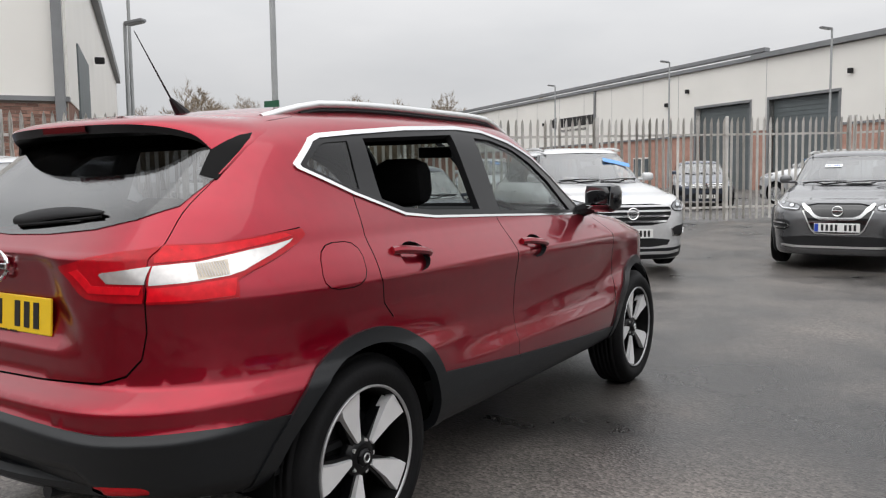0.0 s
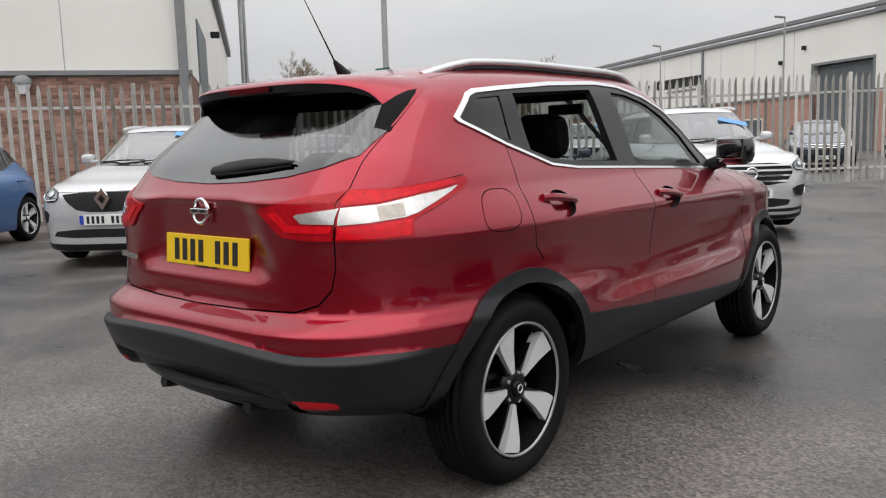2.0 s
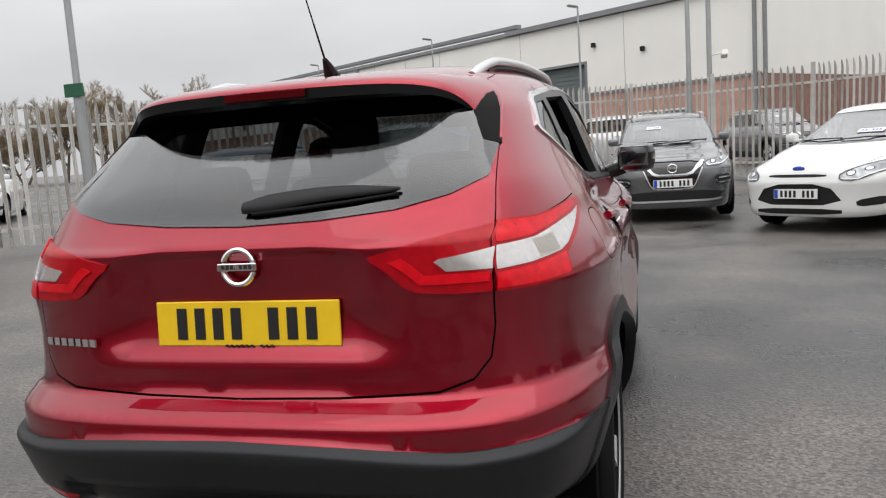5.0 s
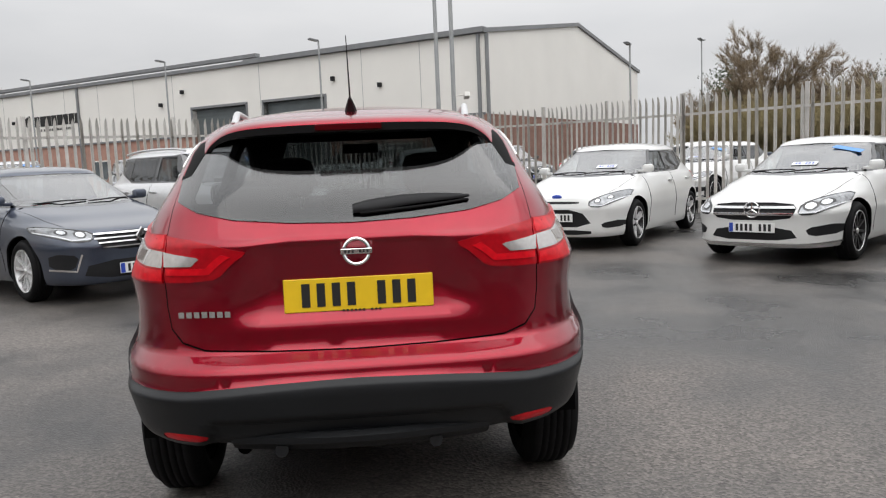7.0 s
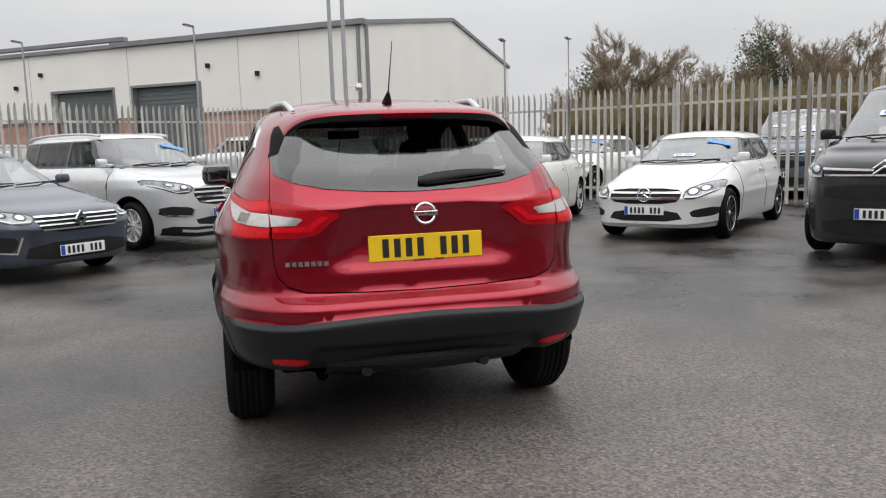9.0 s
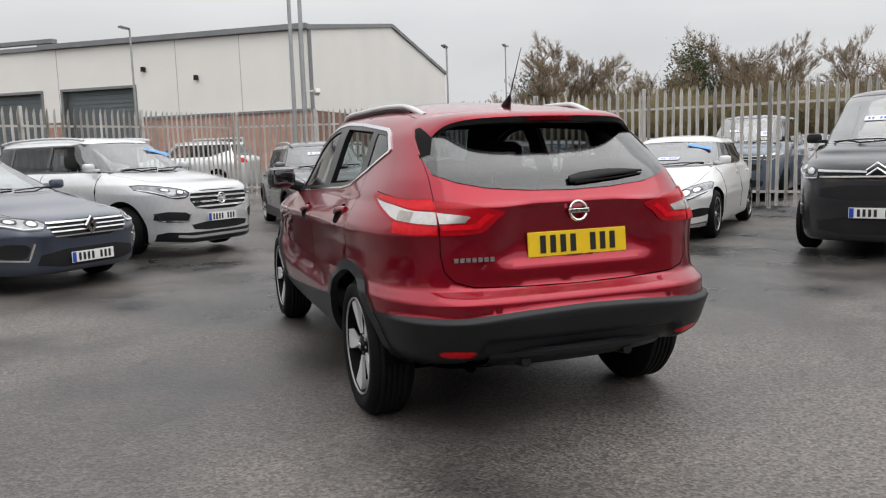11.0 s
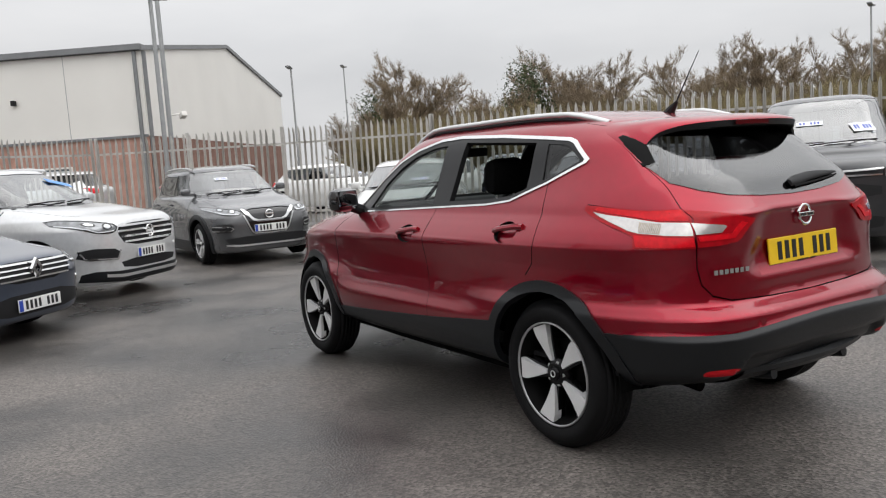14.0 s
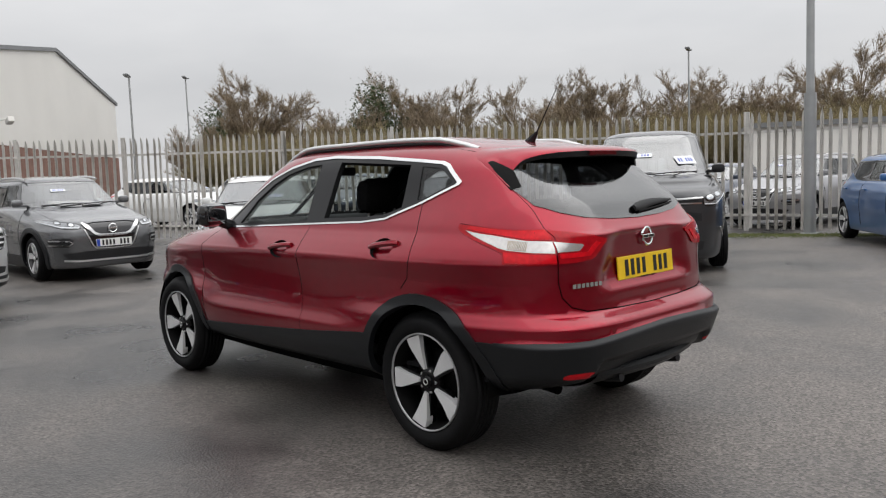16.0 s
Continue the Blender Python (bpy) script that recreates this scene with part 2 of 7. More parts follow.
def asphalt():
    m = material("damp asphalt", (0.085, 0.083, 0.081), 0.5)
    t = m.node_tree
    b = t.nodes["Principled BSDF"]
    co = t.nodes.new("ShaderNodeTexCoord")

    def noise_node(scale, detail):
        n = t.nodes.new("ShaderNodeTexNoise")
        n.inputs["Scale"].default_value, n.inputs["Detail"].default_value = scale, detail
        t.links.new(co.outputs["Object"], n.inputs["Vector"])
        return n

    fine_damp, wide_damp, grit, stones = noise_node(0.9, 7), noise_node(0.16, 4), noise_node(62, 4), t.nodes.new("ShaderNodeTexVoronoi")
    damp = t.nodes.new("ShaderNodeMix")
    damp.inputs[0].default_value = 0.45
    t.links.new(wide_damp.outputs[0], damp.inputs[2])
    t.links.new(fine_damp.outputs[0], damp.inputs[3])
    stones.inputs["Scale"].default_value = 75
    t.links.new(co.outputs["Object"], stones.inputs["Vector"])
    tone = t.nodes.new("ShaderNodeValToRGB")
    tone.color_ramp.elements[0].position, tone.color_ramp.elements[0].color = 0.42, (0.029, 0.0275, 0.0265, 1)
    tone.color_ramp.elements[1].position, tone.color_ramp.elements[1].color = 0.585, (0.120, 0.107, 0.097, 1)
    t.links.new(damp.outputs[0], tone.inputs[0])
    speck = t.nodes.new("ShaderNodeMapRange")
    speck.inputs["From Min"].default_value, speck.inputs["From Max"].default_value = 0.3, 0.72
    speck.inputs["To Min"].default_value, speck.inputs["To Max"].default_value = 0.62, 1.4
    t.links.new(grit.outputs[0], speck.inputs["Value"])
    sep = t.nodes.new("ShaderNodeSeparateColor")
    t.links.new(stones.outputs["Color"], sep.inputs[0])
    chip = t.nodes.new("ShaderNodeMapRange")
    chip.inputs["To Min"].default_value, chip.inputs["To Max"].default_value = 0.55, 1.55
    t.links.new(sep.outputs[0], chip.inputs["Value"])
    k = t.nodes.new("ShaderNodeMath")
    k.operation = "MULTIPLY"
    t.links.new(speck.outputs[0], k.inputs[0])
    t.links.new(chip.outputs[0], k.inputs[1])
    sc = t.nodes.new("ShaderNodeVectorMath")
    sc.operation = "SCALE"
    t.links.new(tone.outputs[0], sc.inputs[0])
    t.links.new(k.outputs[0], sc.inputs["Scale"])
    t.links.new(sc.outputs[0], b.inputs["Base Color"])
    wet = t.nodes.new("ShaderNodeMapRange")
    wet.inputs["From Min"].default_value, wet.inputs["From Max"].default_value = 0.40, 0.58
    wet.inputs["To Min"].default_value, wet.inputs["To Max"].default_value = 0.24, 0.58
    t.links.new(damp.outputs[0], wet.inputs["Value"])
    t.links.new(wet.outputs[0], b.inputs["Roughness"])
    bp = t.nodes.new("ShaderNodeBump")
    bp.inputs["Strength"].default_value, bp.inputs["Distance"].default_value = 0.4, 0.005
    t.links.new(stones.outputs["Distance"], bp.inputs["Height"])
    t.links.new(bp.outputs[0], b.inputs["Normal"])
    return m


ASPHALT = asphalt()
def curve(xs, ys):
    """A smooth monotone curve through the points, as a function of numpy arrays."""
    xs, ys = np.array(xs, float), np.array(ys, float)
    h, d = np.diff(xs), np.diff(ys) / np.diff(xs)
    m = np.zeros(len(xs))
    m[0], m[-1] = d[0], d[-1]
    for i in range(1, len(xs) - 1):
        if d[i - 1] * d[i] > 0:
            w1, w2 = 2 * h[i] + h[i - 1], h[i] + 2 * h[i - 1]
            m[i] = (w1 + w2) / (w1 / d[i - 1] + w2 / d[i])

    def f(x):
        x = np.clip(np.asarray(x, float), xs[0], xs[-1])
        i = np.clip(np.searchsorted(xs, x, side="right") - 1, 0, len(h) - 1)
        s = (x - xs[i]) / h[i]
        return (ys[i] * (1 + 2 * s) * (1 - s) ** 2 + h[i] * m[i] * s * (1 - s) ** 2
                + ys[i + 1] * s * s * (3 - 2 * s) + h[i] * m[i + 1] * s * s * (s - 1))
    return f


class Shell:
    """The outer skin of a car: at each height a rounded plan outline, given by half width, rear and front ends and the
    squareness of both. Points of it are named by (a, v): metres round the plan from the seam, metres up the profile."""

    def __init__(self, rows, middle, seam_front, bump=None, bump_end=None):
        z, w, yr, yf, nr, nf = (np.array(c, float) for c in zip(*rows))
        self.c, self.seam = middle, (0.5 if seam_front else 1.5) * math.pi
        self.w, self.yr, self.yf = curve(z, w), curve(z, yr), curve(z, yf)
        self.nr, self.nf, self.bump, self.bump_end = curve(z, nr), curve(z, nf), bump, bump_end
        zz = np.linspace(z[0], z[-1], 4000)
        step = np.sqrt(np.diff(zz) ** 2 + np.diff(self.w(zz)) ** 2 + (np.diff(self.yr(zz)) ** 2 + np.diff(self.yf(zz)) ** 2) / 2)
        self.vz, self.vv = zz, np.concatenate([[0], np.cumsum(step)])
        th = np.linspace(0, 2 * math.pi, 40001)
        half = (self.yf(0.7) - self.yr(0.7)) / 2
        px, py = np.sign(np.cos(th)) * np.abs(np.cos(th)) ** 0.5 * 0.9, np.sign(np.sin(th)) * np.abs(np.sin(th)) ** 0.5 * half
        self.th, self.ar = th, np.concatenate([[0], np.cumsum(np.hypot(np.diff(px), np.diff(py)))])
        self.round, self.tall = self.ar[-1], self.vv[-1]

    def theta(self, a):
        start = np.interp(self.seam, self.th, self.ar)
        return np.interp((np.asarray(a) + start) % self.round, self.ar, self.th)

    def place(self, a, v):
        th, z = self.theta(a), np.interp(v, self.vv, self.vz)
        co, si = np.cos(th), np.sin(th)
        n = np.where(si > 0, self.nf(z), self.nr(z))
        end = np.where(si > 0, self.yf(z) - self.c, self.c - self.yr(z))
        x = np.sign(co) * np.abs(co) ** (2 / n) * self.w(z)
        y = self.c + np.sign(si) * np.abs(si) ** (2 / n) * end
        if self.bump:
            x = x + np.sign(co) * self.bump(y, z) * np.clip(np.abs(co) ** (2 / n) * 2 - 0.6, 0, 1)
        if self.bump_end:
            y = y + self.bump_end(x, z, si)
        return np.stack([x, y, z], -1)

    def normal(self, a, v):
        e = 0.004
        da = self.place(a + e, v) - self.place(a - e, v)
        dv = self.place(a, np.minimum(v + e, self.tall)) - self.place(a, np.maximum(v - e, 0))
        n = np.cross(da, dv)
        return n / np.maximum(np.linalg.norm(n, axis=-1, keepdims=True), 1e-9)

    def at(self, th, z):
        start = np.interp(self.seam, self.th, self.ar)
        a = (np.interp(th % (2 * math.pi), self.th, self.ar) - start) % self.round
        return float(a), float(np.interp(z, self.vz, self.vv))

    def side(self, sign, y, z):
        """(a, v) of the point of the right (1) or left (-1) flank that shows at (y, z) from the side."""
        front = y > self.c
        n = float((self.nf if front else self.nr)(z))
        end = float(self.yf(z)) - self.c if front else self.c - float(self.yr(z))
        t = min(abs(y - self.c) / end, 0.9999) ** (n / 2)
        th = math.asin(t) * (1 if front else -1)
        return self.at(th if sign > 0 else math.pi - th, z)

    def end(self, front, x, z):
        """(a, v) of the point of the front or rear that shows at (x, z) from ahead or behind."""
        n = float((self.nf if front else self.nr)(z))
        t = min(abs(x) / float(self.w(z)), 0.9999) ** (n / 2)
        th = math.acos(t) * (1 if front else -1)
        return self.at(th if x > 0 else math.pi - th, z)


# ---- building helpers ----
from mathutils.geometry import delaunay_2d_cdt


def part(name, data, mat, parent=None, label=""):
    """Links a bmesh or a mesh as one object, under its thing."""
    if isinstance(data, bmesh.types.BMesh):
        me = bpy.data.meshes.new(name)
        data.to_mesh(me)
        data.free()
    else:
        me = data
    if mat and not me.materials:
        me.materials.append(mat)
    ob = new(name, me)
    if parent:
        ob.parent = parent
    if label:
        tagged(ob, label)
    return ob


def smooth(bm, angle=40):
    for f in bm.faces:
        f.smooth = True
    for e in bm.edges:
        if len(e.link_faces) == 2 and e.calc_face_angle(0) > radians(angle):
            e.smooth = False
    return bm


def box(bm, sx, sy, sz, m=None, bevel=0.0):
    """A bevelled block of that size, centred on its base in x and y."""
    r = bmesh.ops.create_cube(bm, size=1, matrix=(m or Matrix()) @ Matrix.Translation((0, 0, sz / 2)) @ Matrix.Diagonal((sx, sy, sz, 1)))
    if bevel:
        edges = list({e for v in r["verts"] for e in v.link_edges})
        bmesh.ops.bevel(bm, geom=edges, offset=bevel, segments=2, affect="EDGES", profile=0.5)
    return bm


def tube(bm, points, radius, sides=8, radius_end=None, caps=True):
    """A round bar along points, tapering to radius_end."""
    pts = [Vector(p) for p in points]
    rings = []
    for i, p in enumerate(pts):
        d = (pts[min(i + 1, len(pts) - 1)] - pts[max(i - 1, 0)]).normalized()
        s = d.cross(Vector((0, 0, 1)) if abs(d.z) < 0.95 else Vector((1, 0, 0))).normalized()
        u = s.cross(d)
        f = i / max(len(pts) - 1, 1)
        r = radius if radius_end is None else radius + (radius_end - radius) * f
        rings.append([bm.verts.new(p + (s * math.cos(k * 2 * math.pi / sides) + u * math.sin(k * 2 * math.pi / sides)) * r) for k in range(sides)])
    for a, b in zip(rings, rings[1:]):
        for k in range(sides):
            bm.faces.new((a[k], a[(k + 1) % sides], b[(k + 1) % sides], b[k]))
    if caps:
        bm.faces.new(rings[0][::-1])
        bm.faces.new(rings[-1])
    bm.normal_update()
    return bm


def lathe(bm, profile, sides=48):
    """Turns (x, r) points round the x axis."""
    rings = [[bm.verts.new((x, r * math.cos(2 * math.pi * k / sides), r * math.sin(2 * math.pi * k / sides))) for k in range(sides)] for x, r in profile]
    for a, b in zip(rings, rings[1:]):
        for k in range(sides):
            bm.faces.new((a[k], a[(k + 1) % sides], b[(k + 1) % sides], b[k]))
    return bm


def prism(bm, outline, x0, x1, shrink=1.0):
    """A plate with an outline in (y, z), from x0 to x1, its x1 face shrunk about its middle."""
    cy, cz = sum(p[0] for p in outline) / len(outline), sum(p[1] for p in outline) / len(outline)
    a = [bm.verts.new((x0, y, z)) for y, z in outline]
    b = [bm.verts.new((x1, cy + (y - cy) * shrink, cz + (z - cz) * shrink)) for y, z in outline]
    n = len(a)
    bm.faces.new(a[::-1])
    bm.faces.new(b)
    for i in range(n):
        bm.faces.new((a[i], a[(i + 1) % n], b[(i + 1) % n], b[i]))
    bmesh.ops.recalc_face_normals(bm, faces=bm.faces)
    return bm


def soften(loop, times=2, keep=0.22):
    """Rounds the corners of a closed outline."""
    for _ in range(times):
        out = []
        for (ax, ay), (bx, by) in zip(loop, loop[1:] + loop[:1]):
            out += [(ax + (bx - ax) * keep, ay + (by - ay) * keep), (bx + (ax - bx) * keep, by + (ay - by) * keep)]
        loop = out
    return loop


def dense(loop, step, closed=True):
    out = []
    for (ax, ay), (bx, by) in zip(loop, loop[1:] + (loop[:1] if closed else [])):
        n = max(1, int(math.hypot(bx - ax, by - ay) / step))
        out += [(ax + (bx - ax) * i / n, ay + (by - ay) * i / n) for i in range(n)]
    return out if closed else out + [loop[-1]]


def strip(line, width):
    """A thin closed band along an open line, in (a, v)."""
    left, right = [], []
    for i, (x, y) in enumerate(line):
        x0, y0 = line[max(i - 1, 0)]
        x1, y1 = line[min(i + 1, len(line) - 1)]
        d = math.hypot(x1 - x0, y1 - y0) or 1
        nx, ny = -(y1 - y0) / d * width / 2, (x1 - x0) / d * width / 2
        left.append((x + nx, y + ny))
        right.append((x - nx, y - ny))
    return left + right[::-1]


def inside(px, py, loop):
    hit = np.zeros(len(px), bool)
    for (ax, ay), (bx, by) in zip(loop, loop[1:] + loop[:1]):
        if ay != by:
            hit ^= ((ay > py) != (by > py)) & (px < (bx - ax) * (py - ay) / (by - ay) + ax)
    return hit


class Cut:
    """The skin of a car cut into panels: outlines are laid over it in order, and each panel becomes a mesh of its own."""

    def __init__(self, shell, step):
        self.s, self.step, self.loops = shell, step, []

    def side(self, key, loop, both=True, rounding=0, line=0.0, only=0):
        for sign, end in ((1, "_r"), (-1, "_l")):
            if only and only != sign:
                continue
            pts = soften(loop, rounding) if rounding else loop
            pts = [self.s.side(sign, y, z) for y, z in dense(pts, self.step * 0.7, not line)]
            self.loops.append((key + end, strip(pts, line) if line else pts))

    def end(self, key, loop, front, rounding=0, line=0.0, mirror=False):
        for flip, tail in (((1, "_r"), (-1, "_l")) if mirror else ((1, ""),)):
            pts = soften(loop, rounding) if rounding else loop
            pts = [self.s.end(front, x * flip, z) for x, z in dense(pts, self.step * 0.7, not line)]
            self.loops.append((key + tail, strip(pts, line) if line else pts))

    def raw(self, key, pts):
        self.loops.append((key, pts))

    def make(self):
        s, step = self.s, self.step
        na, nv = int(s.round / step), int(s.tall / step)
        ga, gv = np.meshgrid(np.linspace(0, s.round, na + 1), np.linspace(0, s.tall, nv + 1))
        near, verts, edges = set(), [], []
        for _, loop in self.loops:
            base = len(verts)
            for x, y in loop:
                verts.append((x, y))
                near.add((round(x / step * 1.6), round(y / step * 1.6)))
            edges += [(base + i, base + (i + 1) % len(loop)) for i in range(len(loop))]
        rim = (ga < 1e-9) | (ga > s.round - 1e-9) | (gv < 1e-9) | (gv > s.tall - 1e-9)
        for x, y, r in zip(ga.ravel(), gv.ravel(), rim.ravel()):
            if r or (round(x / step * 1.6), round(y / step * 1.6)) not in near:
                verts.append((x, y))
        out = delaunay_2d_cdt([Vector(v) for v in verts], edges, [], 0, 1e-5)
        self.uv = np.array([(v.x, v.y) for v in out[0]])
        self.tri = np.array([f for f in out[2] if len(f) == 3])
        mid = self.uv[self.tri].mean(1)
        self.key = np.full(len(self.tri), "body", dtype=object)
        for key, loop in self.loops:
            self.key[inside(mid[:, 0], mid[:, 1], loop)] = key
        self.p, self.n = s.place(self.uv[:, 0], self.uv[:, 1]), s.normal(self.uv[:, 0], self.uv[:, 1])
        return self

    def panel(self, name, keys, mat, parent, offset=0.0, depth=0.012, label="", inner=None, split=False):
        """The mesh of one panel, lifted by offset off the skin, its rim turned in by depth; inner: a lining material."""
        keys = (keys,) if isinstance(keys, str) else keys
        tri = self.tri[np.isin(self.key, keys)]
        if not len(tri):
            return None
        if split:
            return [self.sheet(name, t, mat, parent, offset, depth, label, inner) for t in self.pieces(tri)]
        return self.sheet(name, tri, mat, parent, offset, depth, label, inner)

    def pieces(self, tri):
        """The separate sheets among some triangles."""
        root = {}

        def find(i):
            while root[i] != i:
                root[i] = root[root[i]]
                i = root[i]
            return i

        for a, b, c in tri.tolist():
            for i in (a, b, c):
                root.setdefault(i, i)
            root[find(a)] = find(b)
            root[find(b)] = find(c)
        tags = np.array([find(int(t[0])) for t in tri])
        out = [tri[tags == t] for t in sorted(set(tags.tolist()))]
        return [t for t in out if len(t) > 3]

    def sheet(self, name, tri, mat, parent, offset, depth, label, inner):
        used, tri = np.unique(tri, return_inverse=True)
        tri = tri.reshape(-1, 3)
        p, n = self.p[used], self.n[used]
        top, low = p + n * offset, p + n * (offset - depth)
        seen = {}
        for a, b, c in tri.tolist():
            for e in ((a, b), (b, c), (c, a)):
                seen[tuple(sorted(e))] = None if tuple(sorted(e)) in seen else e
        rim = [e for e in seen.values() if e]
        k = len(p)
        verts, faces, slots = [top], tri.tolist(), [0] * len(tri)
        ring = sorted({i for e in rim for i in e})
        at = {v: i for i, v in enumerate(ring)}
        verts += [top[ring], low[ring]]
        m = len(ring)
        for a, b in rim:
            faces.append((k + at[b], k + at[a], k + m + at[a], k + m + at[b]))
            slots.append(1 if inner is CABIN else 0)
        if inner:
            verts.append(low)
            faces += [(k + 2 * m + c, k + 2 * m + b, k + 2 * m + a) for a, b, c in tri.tolist()]
            slots += [1] * len(tri)
        me = bpy.data.meshes.new(name)
        allv = np.concatenate(verts)
        me.from_pydata(allv.tolist(), [], faces)
        me.materials.append(mat)
        if inner:
            me.materials.append(inner)
        me.polygons.foreach_set("use_smooth", [True] * len(faces))
        me.polygons.foreach_set("material_index", slots)
        custom = np.zeros((len(allv), 3))
        custom[:k] = n
        if inner:
            custom[k + 2 * m:] = -n
        me.normals_split_custom_set_from_vertices(custom.tolist())
        return part(name, me, mat, parent, label)

    def on(self, y=None, z=None, x=None, sign=1, front=False):
        """Place and normal of a point of the skin, seen from the side (y, z) or the end (x, z)."""
        a, v = self.s.side(sign, y, z) if x is None else self.s.end(front, x, z)
        return Vector(self.s.place(np.array([a]), np.array([v]))[0]), Vector(self.s.normal(np.array([a]), np.array([v]))[0])


def arc(cy, cz, r, a0, a1, n=16):
    return [(cy + r * math.cos(radians(a0 + (a1 - a0) * i / n)), cz + r * math.sin(radians(a0 + (a1 - a0) * i / n))) for i in range(n + 1)]


def make_wheel(radius, width, rim_r, kind):
    """Meshes of one wheel that faces +x: tyre, rim, spokes and hub."""
    out = {}
    bm = bmesh.new()
    w = width / 2
    prof = [(-w + 0.02, rim_r), (-w + 0.004, rim_r + 0.02), (-w, rim_r + 0.05), (-w + 0.012, radius - 0.03), (-w + 0.035, radius - 0.006)]
    for i in range(5):
        c = -w + 0.055 + i * (width - 0.11) / 4
        prof += [(c - 0.016, radius), (c + 0.012, radius), (c + 0.013, radius - 0.008), (c + 0.018, radius - 0.008)]
    prof += [(w - 0.035, radius - 0.006), (w - 0.012, radius - 0.03), (w - 0.004, rim_r + 0.07), (w, rim_r + 0.045), (w - 0.004, rim_r + 0.02), (w - 0.02, rim_r)]
    lathe(bm, prof, 64)
    out["tyre"] = (smooth(bm, 35), RUBBER)
    bm = bmesh.new()
    lathe(bm, [(w - 0.022, rim_r + 0.002), (w - 0.008, rim_r + 0.003), (w - 0.008, rim_r - 0.003), (w - 0.014, rim_r - 0.006)], 64)
    out["rim_lip"] = (smooth(bm, 35), RIM_EDGE if kind == "hero" else ALLOY)
    bm = bmesh.new()
    lathe(bm, [(w - 0.0145, rim_r - 0.0055), (w - 0.03, rim_r - 0.0085), (w - 0.07, rim_r - 0.025), (-w + 0.03, rim_r - 0.02), (-w + 0.03, rim_r)], 48)
    lathe(bm, [(-w + 0.06, rim_r - 0.03), (-w + 0.06, 0.02)], 32)
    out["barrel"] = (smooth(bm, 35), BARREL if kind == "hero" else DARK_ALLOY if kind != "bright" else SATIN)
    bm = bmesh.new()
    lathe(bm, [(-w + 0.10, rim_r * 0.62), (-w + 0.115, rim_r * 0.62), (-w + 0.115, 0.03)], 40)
    # the hero's disc is blackened like its barrel, shade in the colour
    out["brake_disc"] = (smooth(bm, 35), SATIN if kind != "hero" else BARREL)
    n = {"hero": 5, "five": 5, "bright": 10, "multi": 10}[kind]
    for i in range(n):
        turn = Matrix.Rotation(2 * math.pi * i / n + (radians(90) if kind == "hero" else 0.2), 4, "X")
        bm = bmesh.new()
        if kind == "hero":
            blade = [(-0.010, 0.050), (-0.040, rim_r * 0.55), (-0.060, rim_r * 0.80), (-0.062, rim_r - 0.003), (0.044, rim_r - 0.003), (0.022, rim_r * 0.62), (0.010, 0.050)]
        elif kind == "five":
            blade = [(-0.022, 0.05), (-0.03, rim_r * 0.6), (-0.05, rim_r - 0.006), (0.05, rim_r - 0.006), (0.03, rim_r * 0.6), (0.022, 0.05)]
        else:
            blade = [(-0.012, 0.05), (-0.016, rim_r - 0.006), (0.016, rim_r - 0.006), (0.012, 0.05)]
        prism(bm, blade, w - 0.055, w - 0.018, 0.9)
        for v in bm.verts:
            v.co.x -= 0.022 * (1 - v.co.z / rim_r)
        bmesh.ops.transform(bm, matrix=turn, verts=bm.verts)
        out[("spoke", i)] = (bm, ALLOY if kind != "multi" else DARK_ALLOY)
        if kind == "hero":
            bm = bmesh.new()
            rib = [(-0.066, rim_r - 0.006), (-0.044, rim_r * 0.5), (-0.028, 0.050), (0.022, 0.050), (0.030, rim_r * 0.5), (0.050, rim_r - 0.006)]
            prism(bm, rib, w - 0.085, w - 0.045, 0.95)
            bmesh.ops.transform(bm, matrix=turn, verts=bm.verts)
            out[("rib", i)] = (bm, HERO_BLACK)
            bm = bmesh.new()
            bmesh.ops.create_cone(bm, cap_ends=True, segments=6, radius1=0.01, radius2=0.008, depth=0.02,
                                  matrix=Matrix.Rotation(2 * math.pi * (i + 0.5) / 5 + radians(90), 4, "X") @ Matrix.Translation((w - 0.045, 0, 0.052)) @ Matrix.Rotation(radians(90), 4, "Y"))
            out[("wheel_nut", i)] = (bm, SATIN)
    bm = bmesh.new()
    lathe(bm, [(w - 0.075, 0.075), (w - 0.05, 0.07), (w - 0.034, 0.05), (w - 0.034, 0.032)], 24)
    out["hub"] = (smooth(bm, 35), HERO_BLACK if kind == "hero" else DARK_ALLOY if kind != "bright" else ALLOY)
    bm = bmesh.new()
    lathe(bm, [(w - 0.036, 0.031), (w - 0.026, 0.029), (w - 0.022, 0.02), (w - 0.022, 0.0001)], 24)
    out["centre_cap"] = (smooth(bm, 35), HERO_BLACK if kind == "hero" else SATIN)
    if kind == "hero":
        bm = bmesh.new()
        tube(bm, [(w - 0.021, 0.014 * math.cos(k * math.pi / 8), 0.014 * math.sin(k * math.pi / 8)) for k in range(17)], 0.0028, 5)
        out["cap_badge"] = (smooth(bm), SATIN)
    made = {}
    for key, (bm, mat) in out.items():
        me = bpy.data.meshes.new(key if isinstance(key, str) else key[0])
        bm.to_mesh(me)
        bm.free()
        me.materials.append(mat)
        made[key] = me
    return made


